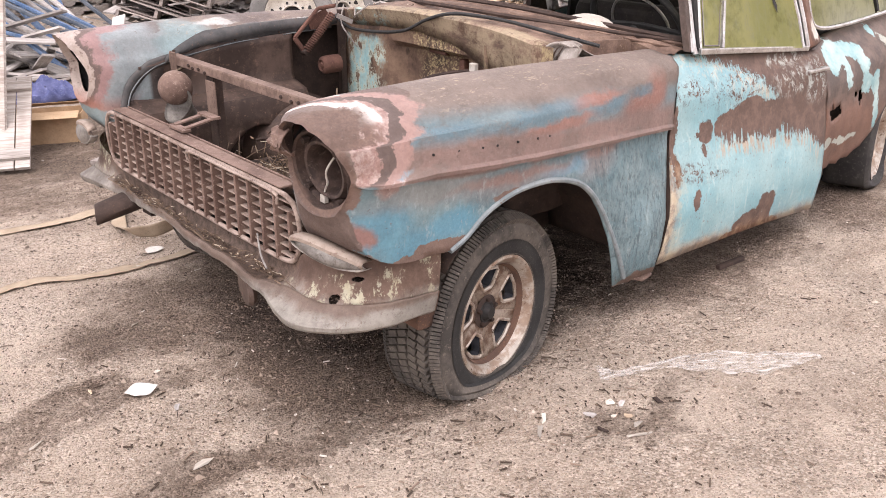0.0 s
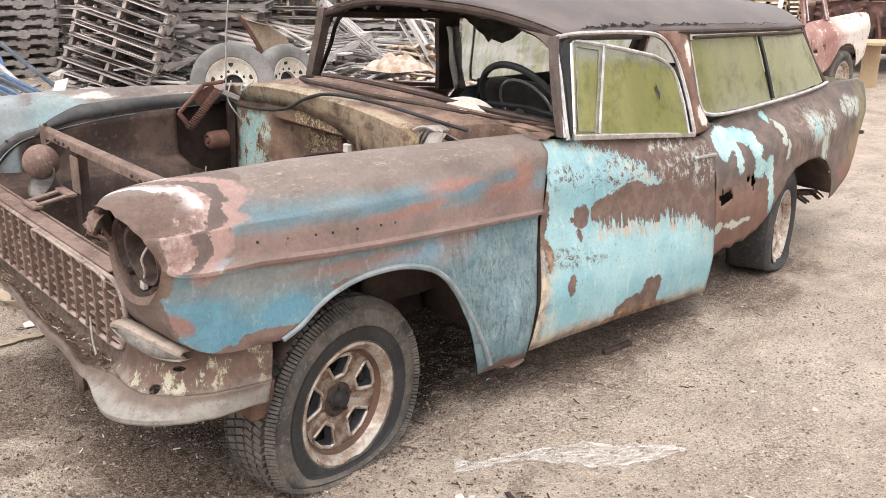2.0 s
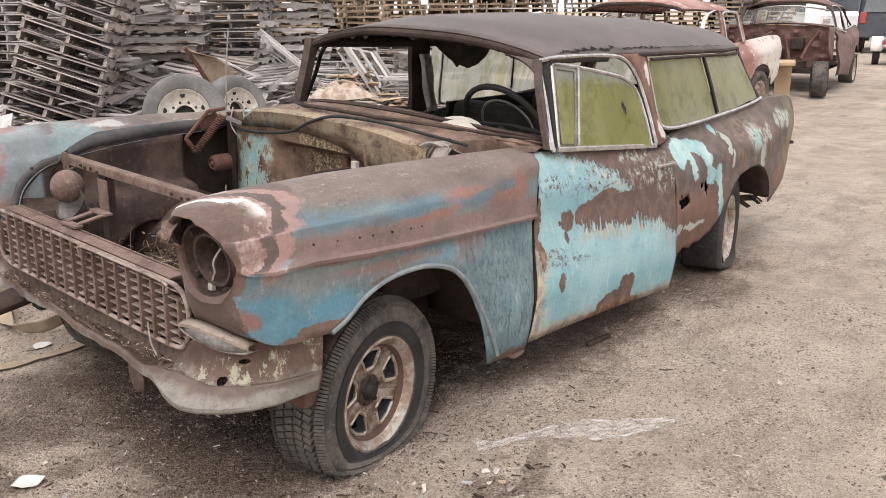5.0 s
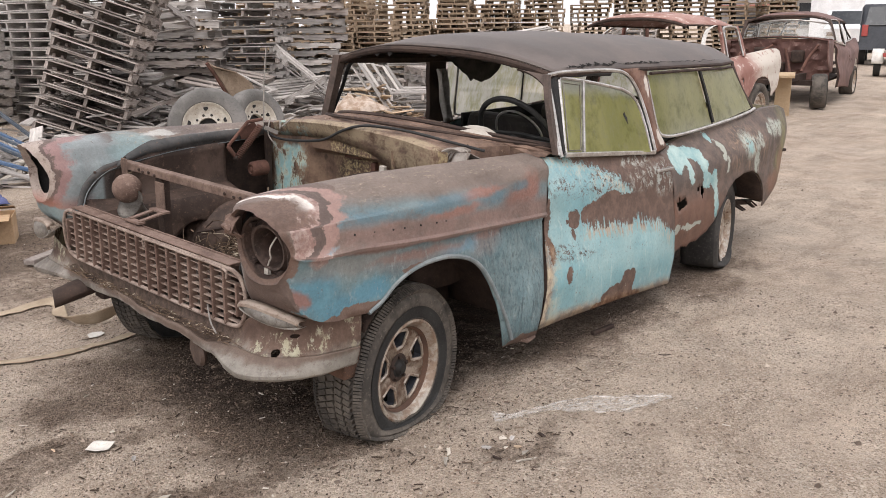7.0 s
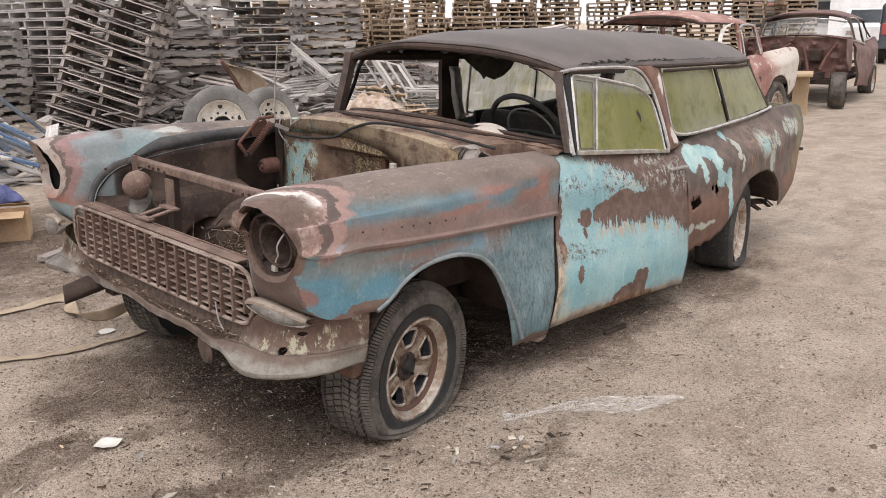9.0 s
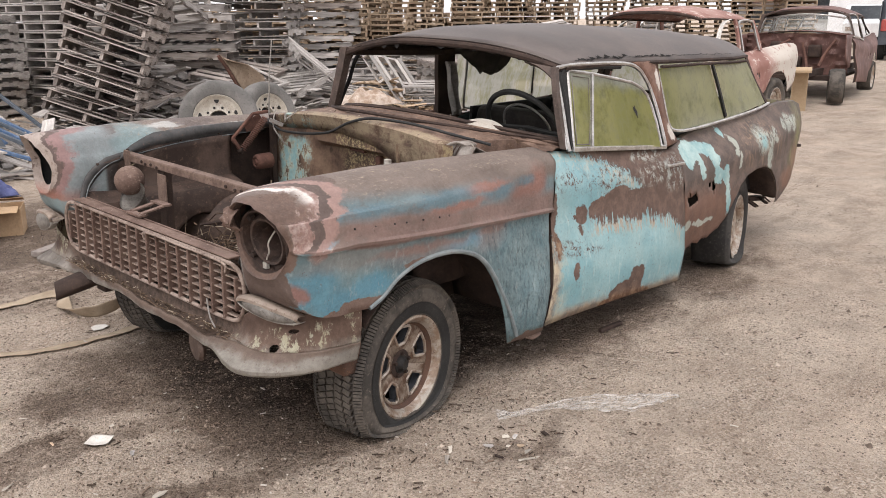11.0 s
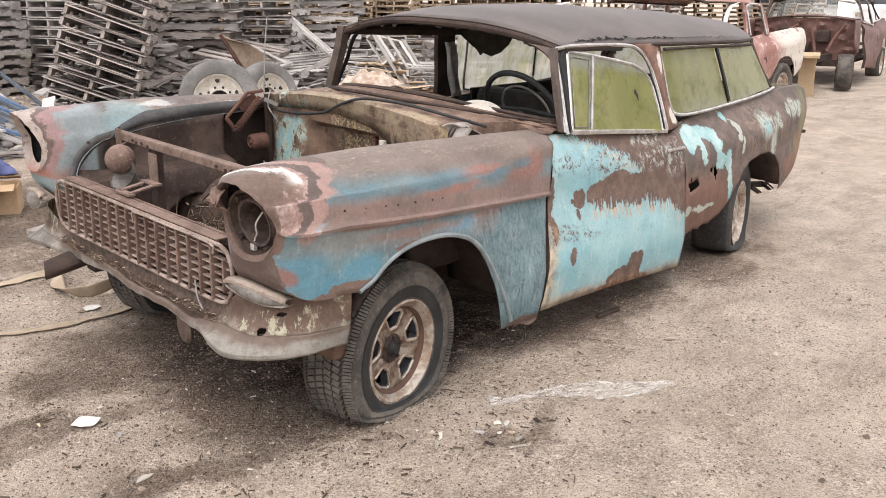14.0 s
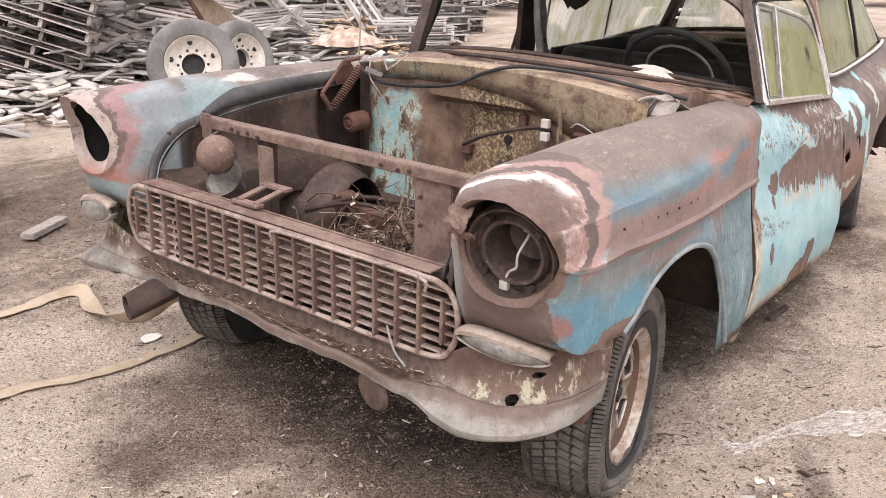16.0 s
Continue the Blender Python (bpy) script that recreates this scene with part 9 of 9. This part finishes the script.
def loose_wires():
    """Thin wires and a vine that hang in the engine bay, on the horn's side and from the cowl."""
    runs = (((0.4, 0.47, 1.02), (0.37, 0.43, 0.99), (0.35, 0.4, 1.0), (0.38, 0.34, 1.05)), ((0.38, 0.52, 1.03), (0.35, 0.5, 0.96), (0.37, 0.47, 0.9), (0.4, 0.46, 0.86)),
            ((-0.1, -0.12, 0.5), (-0.14, -0.06, 0.62), (-0.06, -0.02, 0.72), (-0.02, 0.02, 0.82)), ((-0.12, -0.2, 0.52), (-0.18, -0.12, 0.6), (-0.1, -0.05, 0.66), (-0.04, -0.14, 0.6)),
            ((-0.36, 0.5, 0.87), (-0.42, 0.5, 0.85), (-0.45, 0.47, 0.86), (-0.44, 0.44, 0.84)), ((0.42, -0.34, 0.88), (0.4, -0.38, 0.9), (0.41, -0.44, 0.87), (0.42, -0.48, 0.86)))
    for pts in runs:
        part("wire", tube(bmesh.new(), smooth_line(pts, 24), 0.0032, 5), BRACKET if pts[0][0] > 0.3 else TWIG, wagon, "thin loose wire")


loose_wires()


def twig_litter():
    """Dry twigs, stems and leaf crumbs in the engine bay and on the apron under the grille."""
    rnd = random.Random(12)
    verts, faces = [], []

    def twig(p, q, sag, r):
        pts = [p, (p * 2 + q) / 3 + Vector((0, 0, sag)), (p + q * 2) / 3 + Vector((0, 0, sag * rnd.uniform(0.3, 1))), q]
        for a, c in zip(pts, pts[1:]):
            d = (c - a).normalized()
            u = d.cross(Vector((0.3, 0.2, 1))).normalized() * r
            v = d.cross(u).normalized() * r
            k = len(verts)
            for e in (a, c):
                verts.extend([e + u, e - u * 0.5 + v * 0.87, e - u * 0.5 - v * 0.87])
            faces.extend([(k, k + 1, k + 4, k + 3), (k + 1, k + 2, k + 5, k + 4), (k + 2, k, k + 3, k + 5)])

    def leaf(p, l):
        a, t = rnd.uniform(0, 6.28), rnd.uniform(-0.5, 0.5)
        u, v = Vector((math.cos(a), math.sin(a), t)) * l, Vector((-math.sin(a), math.cos(a), rnd.uniform(-0.4, 0.4))) * l * 0.5
        k = len(verts)
        verts.extend([p - u, p + v, p + u, p - v])
        faces.append((k, k + 1, k + 2, k + 3))

    for k in range(620):
        c = Vector((rnd.gauss(-0.12, 0.15), rnd.gauss(-0.14, 0.17), 0.49 + 0.14 * rnd.random() ** 2))
        d = Vector((rnd.gauss(0, 0.08), rnd.gauss(0, 0.08), rnd.uniform(0, 0.05) + (0.16 * rnd.random() if k % 9 == 0 else 0)))
        twig(c, c + d, rnd.uniform(-0.01, 0.03), rnd.uniform(0.0008, 0.0028))
        leaf(c + Vector((rnd.uniform(-0.1, 0.1), rnd.uniform(-0.1, 0.1), 0.01)), rnd.uniform(0.006, 0.02))
    for k in range(170):
        y = rnd.uniform(-0.6, 0.6)
        c = Vector((rnd.uniform(-0.68, -0.635), y, 0.468 + 0.006 * rnd.random()))
        twig(c, c + Vector((rnd.uniform(-0.02, 0.02), rnd.gauss(0, 0.05), rnd.uniform(0, 0.012))), 0.004, rnd.uniform(0.0008, 0.002))
        leaf(c + Vector((0, rnd.uniform(-0.05, 0.05), 0.003)), rnd.uniform(0.004, 0.012))
    for k in range(60):
        c = Vector((rnd.uniform(0.45, 0.7), rnd.uniform(-0.62, 0.6), 1.0))
        c.z = 1.055 - 0.09 * (abs(c.y) / 0.8) ** 2
        leaf(c, rnd.uniform(0.004, 0.012))
    me = bpy.data.meshes.new("twig_litter")
    me.from_pydata(verts, [], faces)
    n = Nodes("twig_litter")
    r = n.random(True)
    col = n.mix(r, (0.05, 0.032, 0.022), (0.2, 0.14, 0.095))
    me.materials.append(n.done(n.mix(n.step(r, 0.86, 0.9), col, (0.4, 0.34, 0.26)), 0.9))
    ob = new("twig_litter", me)
    ob.matrix_world = CAR
    tagged(ob, "dry twigs and dead leaves lying in the engine bay", "debris", kind="stuff")


twig_litter()
